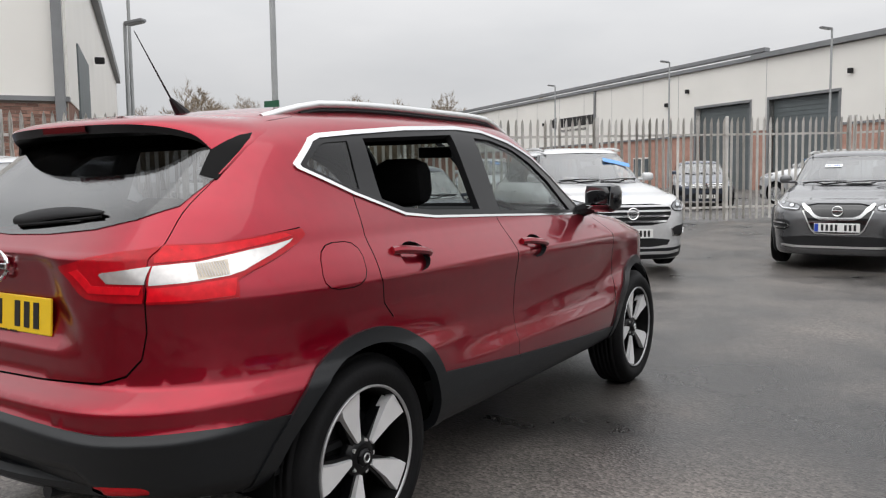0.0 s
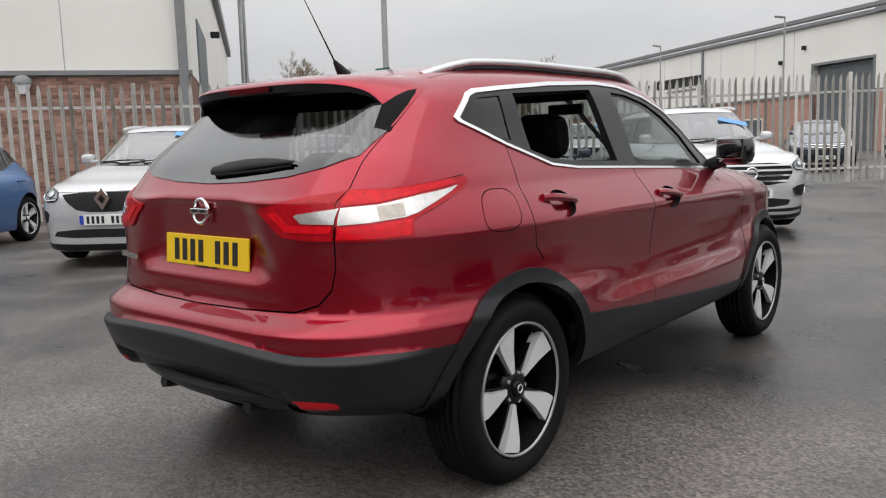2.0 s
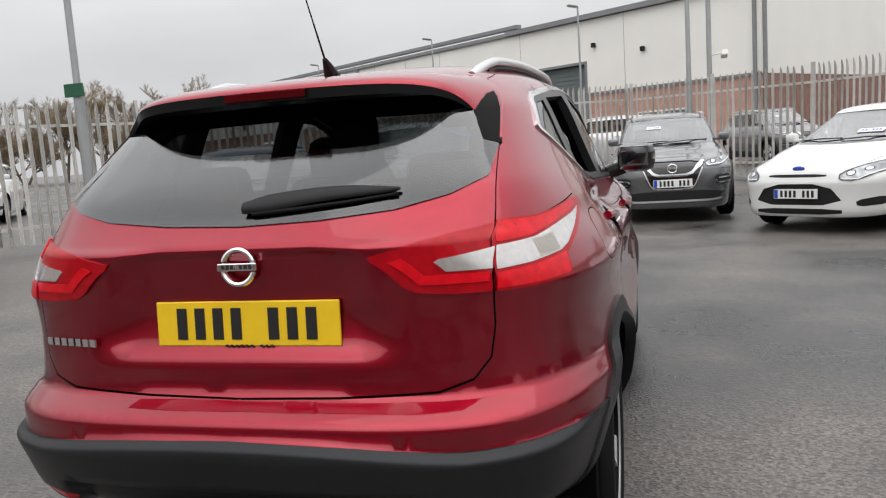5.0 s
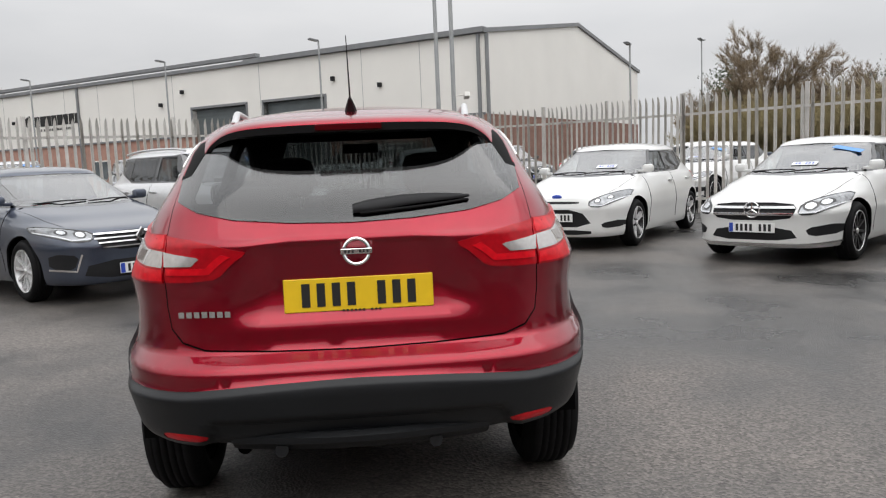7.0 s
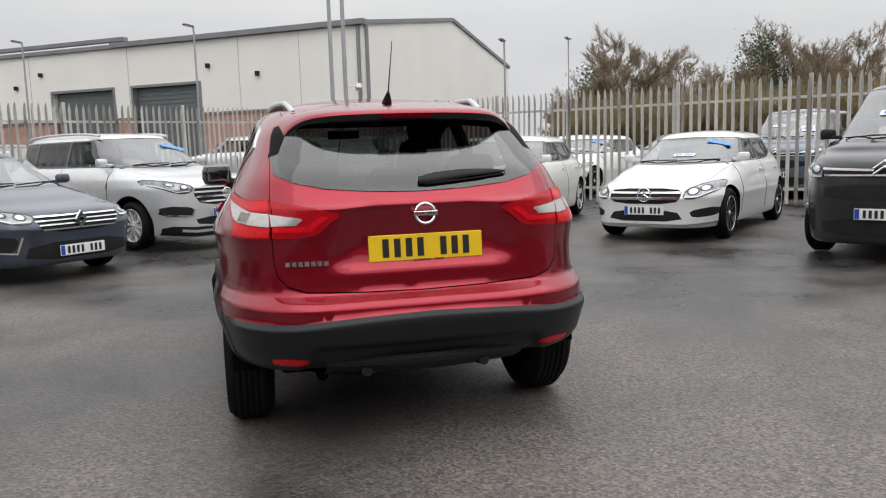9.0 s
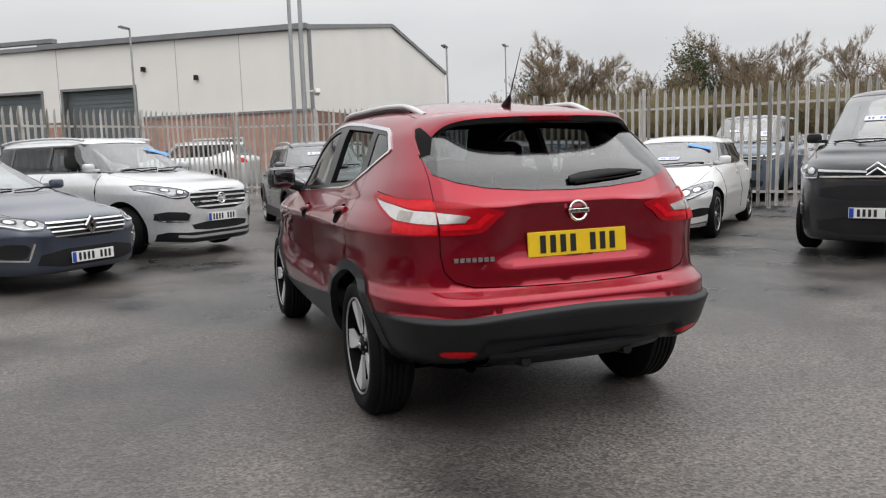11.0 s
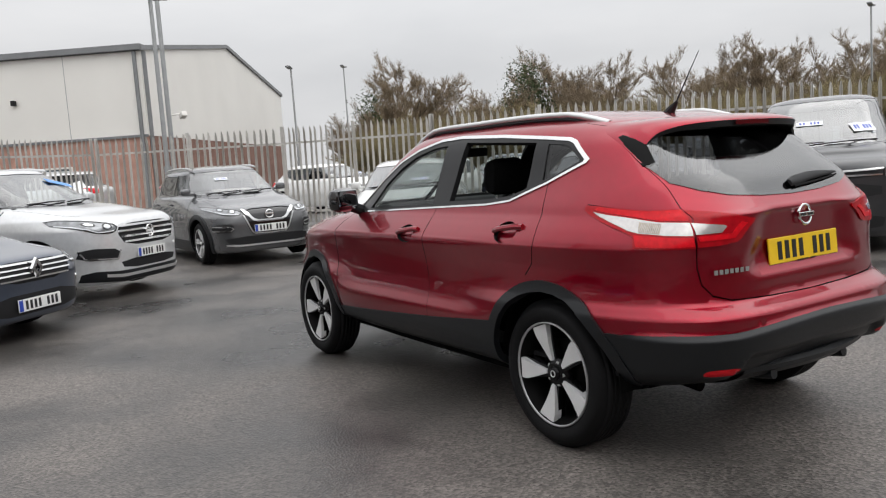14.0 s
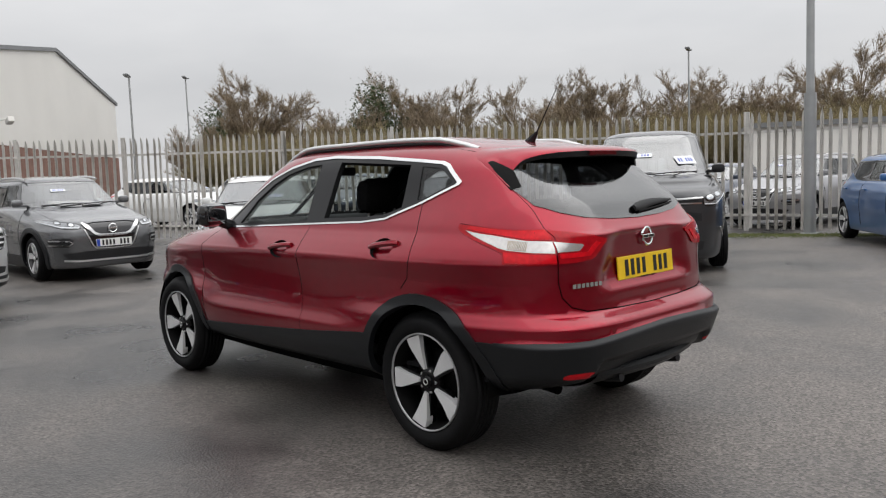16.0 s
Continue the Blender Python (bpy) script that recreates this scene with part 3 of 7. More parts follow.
def add_wheels(car, meshes, half_track, front_y, rear_y, radius):
    for y in (front_y, rear_y):
        for sign in (1, -1):
            tyre = part("wheel", meshes["tyre"], None, car)
            tyre.matrix_basis = pose(half_track * sign, y, radius, 0, 0, 0 if sign > 0 else 180)
            for key, me in meshes.items():
                if key != "tyre":
                    part(key if isinstance(key, str) else key[0], me, None, tyre)


def lettering(name, text, size, mat, parent, m, squeeze=1.0, depth=0.001, bold=0.0):
    """Raised flat letters from the built-in font, facing local -y."""
    cu = bpy.data.curves.new(name, "FONT")
    cu.body, cu.size, cu.extrude, cu.align_x, cu.align_y, cu.offset = text, size, depth, "CENTER", "CENTER", bold
    cu.resolution_u = 3
    tmp = new(name + "_draft", cu)
    me = bpy.data.meshes.new_from_object(tmp.evaluated_get(bpy.context.evaluated_depsgraph_get()))
    bpy.data.objects.remove(tmp)
    me.transform(Matrix.Diagonal((squeeze, 1, 1, 1)))
    ob = part(name, me, mat, parent)
    ob.matrix_basis = m @ pose(0, 0, 0, 90, 0, 0)
    return ob


def bars(name, mat, parent, m, width, height, count, depth=0.002, space=True, fill=0.55):
    """Plain upright bars in place of characters."""
    pitch = width / count
    bm = bmesh.new()
    box(bm, pitch * fill, depth, height, Matrix.Translation((0, 0, -height / 2)))
    me = bpy.data.meshes.new(name)
    bm.to_mesh(me)
    bm.free()
    me.materials.append(mat)
    for i in range(count):
        if i != count - 4 or not space:
            part(name, me, None, parent).matrix_basis = m @ Matrix.Translation((-width / 2 + pitch * (i + 0.5), 0, 0))


def number_plate(car, m, yellow=False, band=True):
    """A plate facing local -y with bars for its characters."""
    bm = bmesh.new()
    box(bm, 0.52, 0.008, 0.111, Matrix.Translation((0, 0, -0.0555)), 0.003)
    ob = part("number_plate", bm, YELLOW if yellow else PLATE_WHITE, car, "yellow number plate" if yellow else "white number plate")
    ob.matrix_basis = m
    bars("plate_character", INK, ob, Matrix.Translation((0.02 if band else 0, -0.0052, 0)), 0.42, 0.078, 8)
    if band:
        bm = bmesh.new()
        box(bm, 0.045, 0.002, 0.1, Matrix.Translation((-0.232, -0.0047, -0.05)))
        part("plate_band", bm, PLATE_BLUE, ob)
    return ob


def seat(parent, x, y, z, back=0.62, lean=18, head=True, wide=0.5):
    bm = bmesh.new()
    box(bm, wide, 0.5, 0.16, Matrix.Translation((0, 0.1, 0)), 0.05)
    s = part("seat", smooth(bm), FABRIC, parent)
    s.matrix_basis = Matrix.Translation((x, y, z))
    bm = bmesh.new()
    box(bm, wide * 0.96, 0.14, back, pose(0, -0.16, 0.08, lean), 0.055)
    part("seat_back", smooth(bm), FABRIC, s)
    if head:
        top = Vector((0, -0.16, 0.08)) + Matrix.Rotation(radians(lean), 3, "X") @ Vector((0, 0, back))
        bm = bmesh.new()
        box(bm, 0.27, 0.13, 0.205, Matrix.Translation(top + Vector((0, 0, 0.055))) @ pose(0, 0, 0, lean - 8), 0.062)
        part("headrest", smooth(bm), FABRIC, s)
        for dx in (-0.06, 0.06):
            bm = bmesh.new()
            tube(bm, [top + Vector((dx, 0, -0.05)), top + Vector((dx, 0, 0.09))], 0.006, 6)
            part("headrest_post", bm, SATIN, s)
    return s


# ---- ground and setting ----
YARD = 0.018


def rise(x, y):
    """The yard climbs gently away from the middle."""
    s = np.clip((np.hypot(x, y) - 8) / 9, 0, 1)
    return YARD + (0.011 * np.clip(y, -30, 26) - 0.005 * np.clip(x, -20, 16)) * s * s * (3 - 2 * s)


def ground_sheet():
    ticks = np.concatenate([[-900, -500, -250, -120, -70, -45], np.arange(-32, 32.1, 1.0), [45, 70, 120, 250, 500, 900]])
    gx, gy = np.meshgrid(ticks, ticks)
    gz = rise(gx, gy)
    n = len(ticks)
    faces = [(j * n + i, j * n + i + 1, (j + 1) * n + i + 1, (j + 1) * n + i) for j in range(n - 1) for i in range(n - 1)]
    me = bpy.data.meshes.new("ground")
    me.from_pydata(np.stack([gx, gy, gz], -1).reshape(-1, 3).tolist(), [], faces)
    me.polygons.foreach_set("use_smooth", [True] * len(faces))
    return tagged(part("ground", me, ASPHALT), "damp dark grey asphalt yard with gritty worn patches", "ground", kind="structure")


ground_sheet()


def moss():
    """Low mossy tufts along the foot of the fence by the lamp column."""
    rnd = random.Random(8)
    v, f = [], []
    for i in range(5200):
        along, off = rnd.random(), abs(rnd.gauss(0, 0.55))
        x = 10.6 + 2.0 * along - 0.5 * off + rnd.gauss(0, 0.1)
        y = 5.0 - 4.3 * along - 0.55 * off + rnd.gauss(0, 0.1)
        z = float(rise(np.float64(x), np.float64(y)))
        a, r = rnd.uniform(0, 6.3), rnd.uniform(0.008, 0.03)
        k = len(v)
        v += [(x + r * math.cos(a + j * 2.1), y + r * math.sin(a + j * 2.1), z + 0.003) for j in range(3)] + [(x, y, z + rnd.uniform(0.006, 0.02))]
        f += [(k, k + 1, k + 3), (k + 1, k + 2, k + 3), (k + 2, k, k + 3)]
    me = bpy.data.meshes.new("moss")
    me.from_pydata(v, [], f)
    tagged(part("moss", me, MOSS), "thin green moss on the asphalt along the fence foot", "moss", kind="stuff")


moss()


# ---- the red crossover ----
HERO = [  # z, half width, rear, front, squareness rear, front
    (0.20, 0.52, -1.46, 1.95, 4.4, 3.5), (0.26, 0.63, -1.57, 2.08, 4.4, 3.5), (0.32, 0.735, -1.74, 2.13, 4.4, 3.5), (0.37, 0.815, -1.93, 2.15, 4.5, 3.5), (0.415, 0.838, -2.065, 2.17, 4.5, 3.5),
    (0.45, 0.850, -2.085, 2.19, 4.6, 3.5), (0.54, 0.864, -2.115, 2.20, 4.7, 3.5), (0.60, 0.870, -2.130, 2.20, 4.8, 3.5), (0.635, 0.868, -2.136, 2.20, 4.8, 3.5),
    (0.664, 0.863, -2.132, 2.19, 4.9, 3.5), (0.678, 0.857, -2.117, 2.19, 4.9, 3.5), (0.70, 0.847, -2.080, 2.18, 5, 3.5), (0.716, 0.841, -2.060, 2.17, 5, 3.5), (0.78, 0.834, -2.054, 2.15, 5, 3.6), (0.84, 0.836, -2.049, 2.10, 5, 3.8),
    (0.90, 0.845, -2.045, 2.00, 5, 4), (0.935, 0.848, -2.045, 1.88, 5, 4), (0.952, 0.842, -2.046, 1.80, 5, 4), (1.00, 0.812, -2.048, 1.62, 5, 4), (1.05, 0.775, -2.048, 1.27, 5, 4),
    (1.075, 0.758, -2.02, 1.12, 5.3, 4), (1.11, 0.745, -1.985, 1.02, 5.6, 4), (1.185, 0.715, -1.92, 0.88, 6, 4), (1.27, 0.683, -1.82, 0.74, 6, 4),
    (1.358, 0.650, -1.71, 0.59, 6, 4), (1.42, 0.622, -1.63, 0.48, 5, 3.8), (1.465, 0.592, -1.56, 0.39, 4, 3.6), (1.505, 0.53, -1.36, 0.28, 3.4, 3.4),
    (1.535, 0.44, -1.1, 0.14, 3.2, 3.2), (1.56, 0.31, -0.85, -0.02, 3, 3), (1.578, 0.12, -0.58, -0.22, 2.5, 2.5), (1.582, 0.02, -0.38, -0.33, 2, 2)]


def bell(x, m, s):
    return np.exp(-((x - m) / s) ** 2)


def ease(x, a, b):
    """0 before a, 1 past b, smooth between."""
    f = np.clip((x - a) / (b - a), 0, 1)
    return f * f * (3 - 2 * f)


SKIN_WIDTH = curve([r[0] for r in HERO], [r[1] for r in HERO])
# the doors between the wheels: flat flanks that kick out in a narrow ledge over the sill
DOOR_WIDTH = curve([0.40, 0.48, 0.545, 0.572, 0.592, 0.612, 0.65, 0.72, 0.80, 0.87, 0.925, 0.945, 0.957, 1.0, 1.05],
                   [0.842, 0.860, 0.864, 0.862, 0.855, 0.848, 0.840, 0.834, 0.836, 0.843, 0.850, 0.848, 0.841, 0.812, 0.775])
RECESS_DEPTH = curve([0.795, 0.802, 0.818, 0.86, 0.90, 1.035, 1.052, 1.068], [0.0, 0.003, 0.018, 0.029, 0.033, 0.023, 0.014, 0.0])
RECESS_HALF = curve([0.79, 0.84, 0.95, 1.01, 1.07], [0.40, 0.40, 0.345, 0.335, 0.27])


def dark_edge(x):
    """Height of the dark bumper's upper edge."""
    return 0.632 - 0.026 * np.clip(np.abs(x) / 0.55, 0, 1) ** 2


def hero_bump(y, z):
    """Haunch over the rear wheel, swellings round both arches, flat door flanks, and the dark bumper's shoulder at the corners."""
    arch = bell(y, -1.36, 0.46) + bell(y, 1.32, 0.46)
    doors = ease(y, -1.15, -0.55) * (1 - ease(y, 0.60, 1.05)) * ease(z, 0.40, 0.48) * (1 - ease(z, 1.0, 1.05))
    corner = 0.014 * (1 - ease(y, -1.95, -1.7)) * ease(0.606 - z, -0.002, 0.024) * ease(z, 0.40, 0.46)
    return (0.03 * bell(y, -1.45, 0.45) * bell(z, 1.06, 0.13) + 0.016 * arch * bell(z, 0.72, 0.17) * (1 - doors)
            + doors * (DOOR_WIDTH(z) - SKIN_WIDTH(z)) + corner)


def hero_end(x, z, si):
    """The tail: a sloping recess for the plate, and the dark bumper with a rounded shoulder and a stepped-in middle."""
    ax = np.abs(x)
    rear = (si < 0) * (1 - ease(ax, 0.72, 0.84))
    recess = RECESS_DEPTH(z) * (1 - ease(ax, RECESS_HALF(z) - 0.11, RECESS_HALF(z) + 0.03))
    shoulder = 0.026 * ease(dark_edge(ax) - z, -0.002, 0.024) * ease(z, 0.38, 0.45)
    slope = 0.52 - 0.5 * (z - 0.43)
    middle = 0.045 * ease(0.512 - z, 0.0, 0.022) * (1 - ease(ax, slope - 0.05, slope))
    return rear * (recess - shoulder + middle)


def hero_car():
    car = new("crossover_car")
    tagged(car, "candy red five-door crossover with black cladding and silver roof rails", "car")
    s = Shell(HERO, -0.35, True, hero_bump, hero_end)
    c = Cut(s, 0.025)
    R, F = -1.318, 1.29
    # crisp folds: the shoulder through the door handles, the bumper's shelf and the dark bumper's shoulder
    for sign in (1, -1):
        c.raw("body", strip([s.side(sign, y, 0.951) for y in np.linspace(-1.15, 1.05, 90)], 0.014))
    for z, wide in ((0.672, 0.018), (0.709, 0.014), (1.061, 0.014), (0.811, 0.020)):
        c.raw("body", strip([s.end(False, x, z) for x in np.linspace(-0.78 if z < 0.8 else -0.30, 0.78 if z < 0.8 else 0.30, 70)], wide))
    # lower dark cladding, as far up as the sills and the rear bumper's dark half
    low = [(2.19, 0.2), (2.19, 0.52), (1.9, 0.52), (1.76, 0.43), (0.9, 0.43), (0.2, 0.475), (-0.4, 0.515), (-0.95, 0.565), (-1.7, 0.60), (-1.76, 0.598)]
    pts_r = [s.side(1, y, z) for y, z in dense(low, 0.03, False)]
    back = [s.end(False, x, z) for x, z in dense([(0.80, 0.598), (0.72, 0.605), (0.55, 0.607), (0.3, 0.622), (0, 0.630), (-0.3, 0.622), (-0.55, 0.607), (-0.72, 0.605), (-0.80, 0.598)], 0.03, False)]
    pts_l = [s.side(-1, y, z) for y, z in dense(low, 0.03, False)][::-1]
    line = pts_r + back + pts_l
    c.raw("cladding", line + [(s.round - 0.001, 0.0005), (0.001, 0.0005)])
    for drop in (0.007, 0.019):
        c.raw("cladding", strip([s.end(False, x, float(dark_edge(x)) - drop) for x in np.linspace(-0.80, 0.80, 90)], 0.005))
    # lowest cladding, cut off to be blackened: shade under the tuck as colour
    belly = s.at(0.0, 0.335)[1]
    c.raw("belly", [(0.002, 0.0007)] + [(a, 0.0007) for a in np.linspace(0.02, s.round - 0.02, 200)] + [(s.round - 0.002, 0.0007), (s.round - 0.002, belly)] + [(a, belly) for a in np.linspace(s.round - 0.02, 0.02, 200)] + [(0.002, belly)])
    # panel gaps
    gap = 0.006
    c.side("gap", [(-0.325, 1.10), (-0.31, 0.97), (-0.315, 0.88), (-0.335, 0.70), (-0.335, 0.50)], line=gap)
    c.side("gap", [(0.72, 1.06), (0.86, 0.95), (0.86, 0.6), (0.83, 0.43)], line=gap)
    c.side("gap", [(-1.235, 1.21), (-1.262, 1.08), (-1.275, 0.95), (-1.25, 0.86), (-1.20, 0.805)], line=gap)
    c.side("gap", dense([(-1.30, 1.472), (-1.42, 1.45), (-1.50, 1.40), (-1.585, 1.352)], 0.02, False), line=gap)
    c.end("gap", [(0.572, 1.345), (0.586, 1.26), (0.590, 1.19), (0.594, 1.10), (0.603, 0.94), (0.603, 0.86), (0.592, 0.79), (0.555, 0.745), (0.48, 0.722), (0.25, 0.712), (0, 0.708)], False, 0, gap, True)
    c.side("gap", [(-1.80, 1.085), (-1.70, 1.098), (-1.53, 1.118)], line=gap)
    # rear glass and tail lamps
    c.end("tailglass", [(0.572, 1.335), (0.584, 1.26), (0.575, 1.19), (0.50, 1.155), (0.38, 1.128), (0.2, 1.112), (0, 1.106), (-0.2, 1.112), (-0.38, 1.128), (-0.50, 1.155), (-0.575, 1.19), (-0.584, 1.26), (-0.572, 1.335),
                        (-0.545, 1.40), (-0.47, 1.445), (0, 1.455), (0.47, 1.445), (0.545, 1.40)], False)

    def lamp(key, pts):
        for sign, tail in ((1, "_r"), (-1, "_l")):
            loop = []
            for kind, u, z in pts:
                loop.append(s.side(sign, u, z) if kind == "s" else s.end(False, u * sign, z))
            c.raw(key + tail, dense(loop, 0.02))

    lamp("lamp_outer", [("e", 0.607, 0.938), ("s", -1.90, 0.938), ("s", -1.795, 0.943), ("s", -1.785, 0.985), ("s", -1.70, 1.02), ("s", -1.58, 1.065), ("s", -1.525, 1.095), ("s", -1.53, 1.112), ("s", -1.60, 1.108), ("s", -1.80, 1.088), ("e", 0.596, 1.088)])
    lamp("lamp_low", [("e", 0.607, 0.944), ("s", -1.90, 0.944), ("s", -1.805, 0.949), ("s", -1.785, 0.994), ("s", -1.90, 0.982), ("e", 0.607, 0.978)])
    lamp("lamp_high", [("e", 0.600, 1.042), ("s", -1.86, 1.046), ("s", -1.72, 1.070), ("s", -1.575, 1.095), ("s", -1.60, 1.104), ("s", -1.80, 1.084), ("e", 0.598, 1.084)])
    lamp("lamp_white", [("e", 0.606, 0.985), ("s", -1.90, 0.989), ("s", -1.80, 1.000), ("s", -1.76, 1.010), ("s", -1.70, 1.033), ("s", -1.60, 1.072), ("s", -1.575, 1.086), ("s", -1.72, 1.063), ("s", -1.86, 1.040), ("e", 0.600, 1.035)])
    lamp("lamp_ribbed", [("s", -1.875, 0.994), ("s", -1.80, 1.003), ("s", -1.79, 1.042), ("s", -1.87, 1.034)])
    lamp("lamp_inner", [("e", 0.598, 0.940), ("e", 0.52, 0.941), ("e", 0.44, 0.948), ("e", 0.415, 0.96), ("e", 0.345, 1.018), ("e", 0.335, 1.032), ("e", 0.42, 1.052), ("e", 0.52, 1.071), ("e", 0.592, 1.084)])
    lamp("lamp_inner_red", [("e", 0.590, 0.962), ("e", 0.45, 0.965), ("e", 0.38, 1.018), ("e", 0.41, 1.026), ("e", 0.46, 0.985), ("e", 0.592, 0.982)])
    lamp("lamp_inner_white", [("e", 0.597, 0.988), ("e", 0.505, 0.991), ("e", 0.480, 1.013), ("e", 0.49, 1.019), ("e", 0.597, 1.034)])
    c.end("fin", [(0.590, 1.262), (0.574, 1.345), (0.548, 1.402), (0.50, 1.432), (0.485, 1.405), (0.522, 1.335), (0.550, 1.275)], False, mirror=True)
    # side windows
    chrome = [(0.76, 1.052), (0.5, 1.062), (-0.25, 1.091), (-0.80, 1.110), (-0.99, 1.128), (-1.235, 1.207), (-1.44, 1.292), (-1.452, 1.308), (-1.345, 1.392), (-1.30, 1.408), (-1.13, 1.426), (-0.8, 1.455), (-0.40, 1.475), (-0.2, 1.468), (0.03, 1.428), (0.25, 1.362), (0.46, 1.265), (0.62, 1.17)]
    c.side("chrome", chrome)
    dlo = [(0.735, 1.062), (0.5, 1.071), (-0.25, 1.100), (-0.80, 1.119), (-0.985, 1.137), (-1.228, 1.216), (-1.418, 1.296), (-1.424, 1.306), (-1.33, 1.381), (-1.292, 1.394), (-1.13, 1.411), (-0.8, 1.440), (-0.40, 1.460), (-0.2, 1.454), (0.02, 1.415), (0.245, 1.349), (0.448, 1.254), (0.605, 1.157)]
    c.side("surround", dlo)
    c.side("pane_front", [(0.50, 1.088), (0.36, 1.235), (0.20, 1.325), (0.035, 1.388), (-0.15, 1.425), (-0.285, 1.432), (-0.28, 1.118)])
    c.side("pane_rear", [(-0.47, 1.438), (-0.445, 1.13), (-0.80, 1.142), (-0.975, 1.156), (-1.09, 1.19), (-1.075, 1.402)], 0)
    c.side("pane_quarter", [(-1.165, 1.39), (-1.19, 1.225), (-1.245, 1.235), (-1.388, 1.300), (-1.395, 1.308), (-1.31, 1.370), (-1.28, 1.380)])
    # windscreen and the front, glimpsed only
    c.end("screen", [(0.55, 1.10), (0.003, 1.10), (0.003, 1.475), (0.44, 1.475), (0.54, 1.30)], True, mirror=True)
    c.side("headlamp", [(2.0, 0.72), (1.70, 0.86), (1.62, 0.905), (1.95, 0.84)])
    c.side("gap", [(1.70, 0.93), (1.45, 0.965), (1.0, 1.02)], line=gap)
    # wheel arches: dark lips and open mouths
    for y in (R, F):
        c.side("cladding_arch", arc(y, 0.352, 0.436, -10, 176, 30) + [(y - 0.432, 0.385), (y - 0.385, 0.345), (y - 0.18, 0.262), (y + 0.44, 0.262)])
    for y in (R, F):
        c.side("mouth", arc(y, 0.352, 0.384, -10, 180, 30) + [(y - 0.11, 0.226), (y + 0.385, 0.22)])
    # fuel flap and bumper reflectors
    for y0, z0, tilt in ((-1.045, 0.998, 0.006), (-0.115, 0.962, 0.01)):
        c.side("recess%d" % (y0 < -0.5), [(y0 + 0.085 * math.cos(k * math.pi / 9), z0 - 0.006 + 0.05 * math.sin(k * math.pi / 9)) for k in range(18)])
    c.side("gap", soften([(-1.49, 1.068), (-1.31, 1.066), (-1.345, 0.925), (-1.54, 0.93)], 2), only=1)
    c.side("fuel_flap", soften([(-1.4865, 1.0648), (-1.3135, 1.0628), (-1.348, 0.9282), (-1.5365, 0.9332)], 2), only=1)
    c.end("reflector", [(0.615, 0.436), (0.495, 0.434), (0.478, 0.450), (0.497, 0.466), (0.605, 0.468), (0.626, 0.456)], False, 1, 0, True)
    c.make()
    # the painted skin, panel by panel between the shut lines
    for tri in c.pieces(c.tri[c.key == "body"]):
        x, y, z = c.p[np.unique(tri)].mean(0)
        wide = np.ptp(c.p[np.unique(tri)][:, 0])
        if y < -1.8 and wide > 0.8:
            panel_name = "tailgate" if z > 0.72 else "rear_bumper"
        elif wide < 0.5 and -1.3 < y < 0.8 and 0.5 < z < 1.1 and len(tri) > 200:
            panel_name = "front_door" if y > -0.3 else "rear_door"
        else:
            panel_name = "body_shell"
        c.sheet(panel_name, tri, RED, car, 0, 0.03, "candy red metallic paintwork" if panel_name == "body_shell" else "", CABIN)
    for k in ("_r", "_l"):
        c.panel("chrome_trim", "chrome" + k, CHROME, car, 0.006, 0.012, "bright chrome window surround")
        c.panel("window_surround", "surround" + k, PILLAR, car, 0.001, 0.03, "gloss black pillar trim", CABIN)
        c.panel("window", "pane_front" + k, GLASS_CLEAR, car, -0.006, 0.004, "clear door glass")
        c.panel("window", "pane_quarter" + k, GLASS_DARK, car, -0.003, 0.004, "dark quarter glass")
        c.panel("panel_gap", "gap" + k, UNDER, car, -0.008, 0.004, "dark shut lines", None, True)
        tail = c.panel("tail_lamp", "lamp_outer" + k, LAMP_DEEP, car, 0.007, 0.02, "red and clear wrap-round tail lamp")
        c.panel("red_guide", "lamp_low" + k, LAMP_RED, tail, 0.009, 0.01)
        c.panel("red_guide", "lamp_high" + k, LAMP_RED, tail, 0.009, 0.01)
        c.panel("clear_lens", "lamp_white" + k, LAMP_CLEAR, tail, 0.009, 0.01)
        c.panel("ribbed_reflector", "lamp_ribbed" + k, LAMP_RIBBED, tail, 0.009, 0.01)
        inner = c.panel("tail_lamp", "lamp_inner" + k, LAMP_DEEP, car, 0.007, 0.02, "red and clear tail lamp on the tailgate")
        c.panel("red_guide", "lamp_inner_red" + k, LAMP_RED, inner, 0.010, 0.01)
        c.panel("clear_lens", "lamp_inner_white" + k, LAMP_CLEAR, inner, 0.010, 0.01)
        c.panel("spoiler_fin", "fin" + k, BARREL, car, 0.004, 0.01, "gloss black spoiler fin")
        c.panel("headlamp", "headlamp" + k, LAMP_FRONT, car, 0.002, 0.01)
        c.panel("wheel_arch", "cladding_arch" + k, CLADDING, car, 0.012, 0.035, "dark grained arch lip", UNDER, True)
        c.panel("bumper_reflector", "reflector" + k, LAMP_RED, car, 0.004, 0.01, "red reflector")
    for k in ("0_r", "0_l", "1_r", "1_l"):
        c.panel("handle_recess", "recess" + k, RED, car, -0.022, 0.004)
    c.panel("fuel_flap", "fuel_flap_r", RED, car, 0, 0.01)
    c.panel("panel_gap", "gap", UNDER, car, -0.008, 0.004)
    c.panel("lower_cladding", "cladding", CLADDING, car, 0.006, 0.04, "dark grained plastic trim", UNDER, True)
    # the cladding's tucked-under edge, its shade put into a near-black colour
    c.panel("belly_pan", "belly", UNDER, car, 0.006, 0.02, "lower edge of the cladding with its shade painted black", None, True)
    c.panel("rear_window", "tailglass", GLASS_WET, car, 0.003, 0.006, "rain-spotted privacy glass")
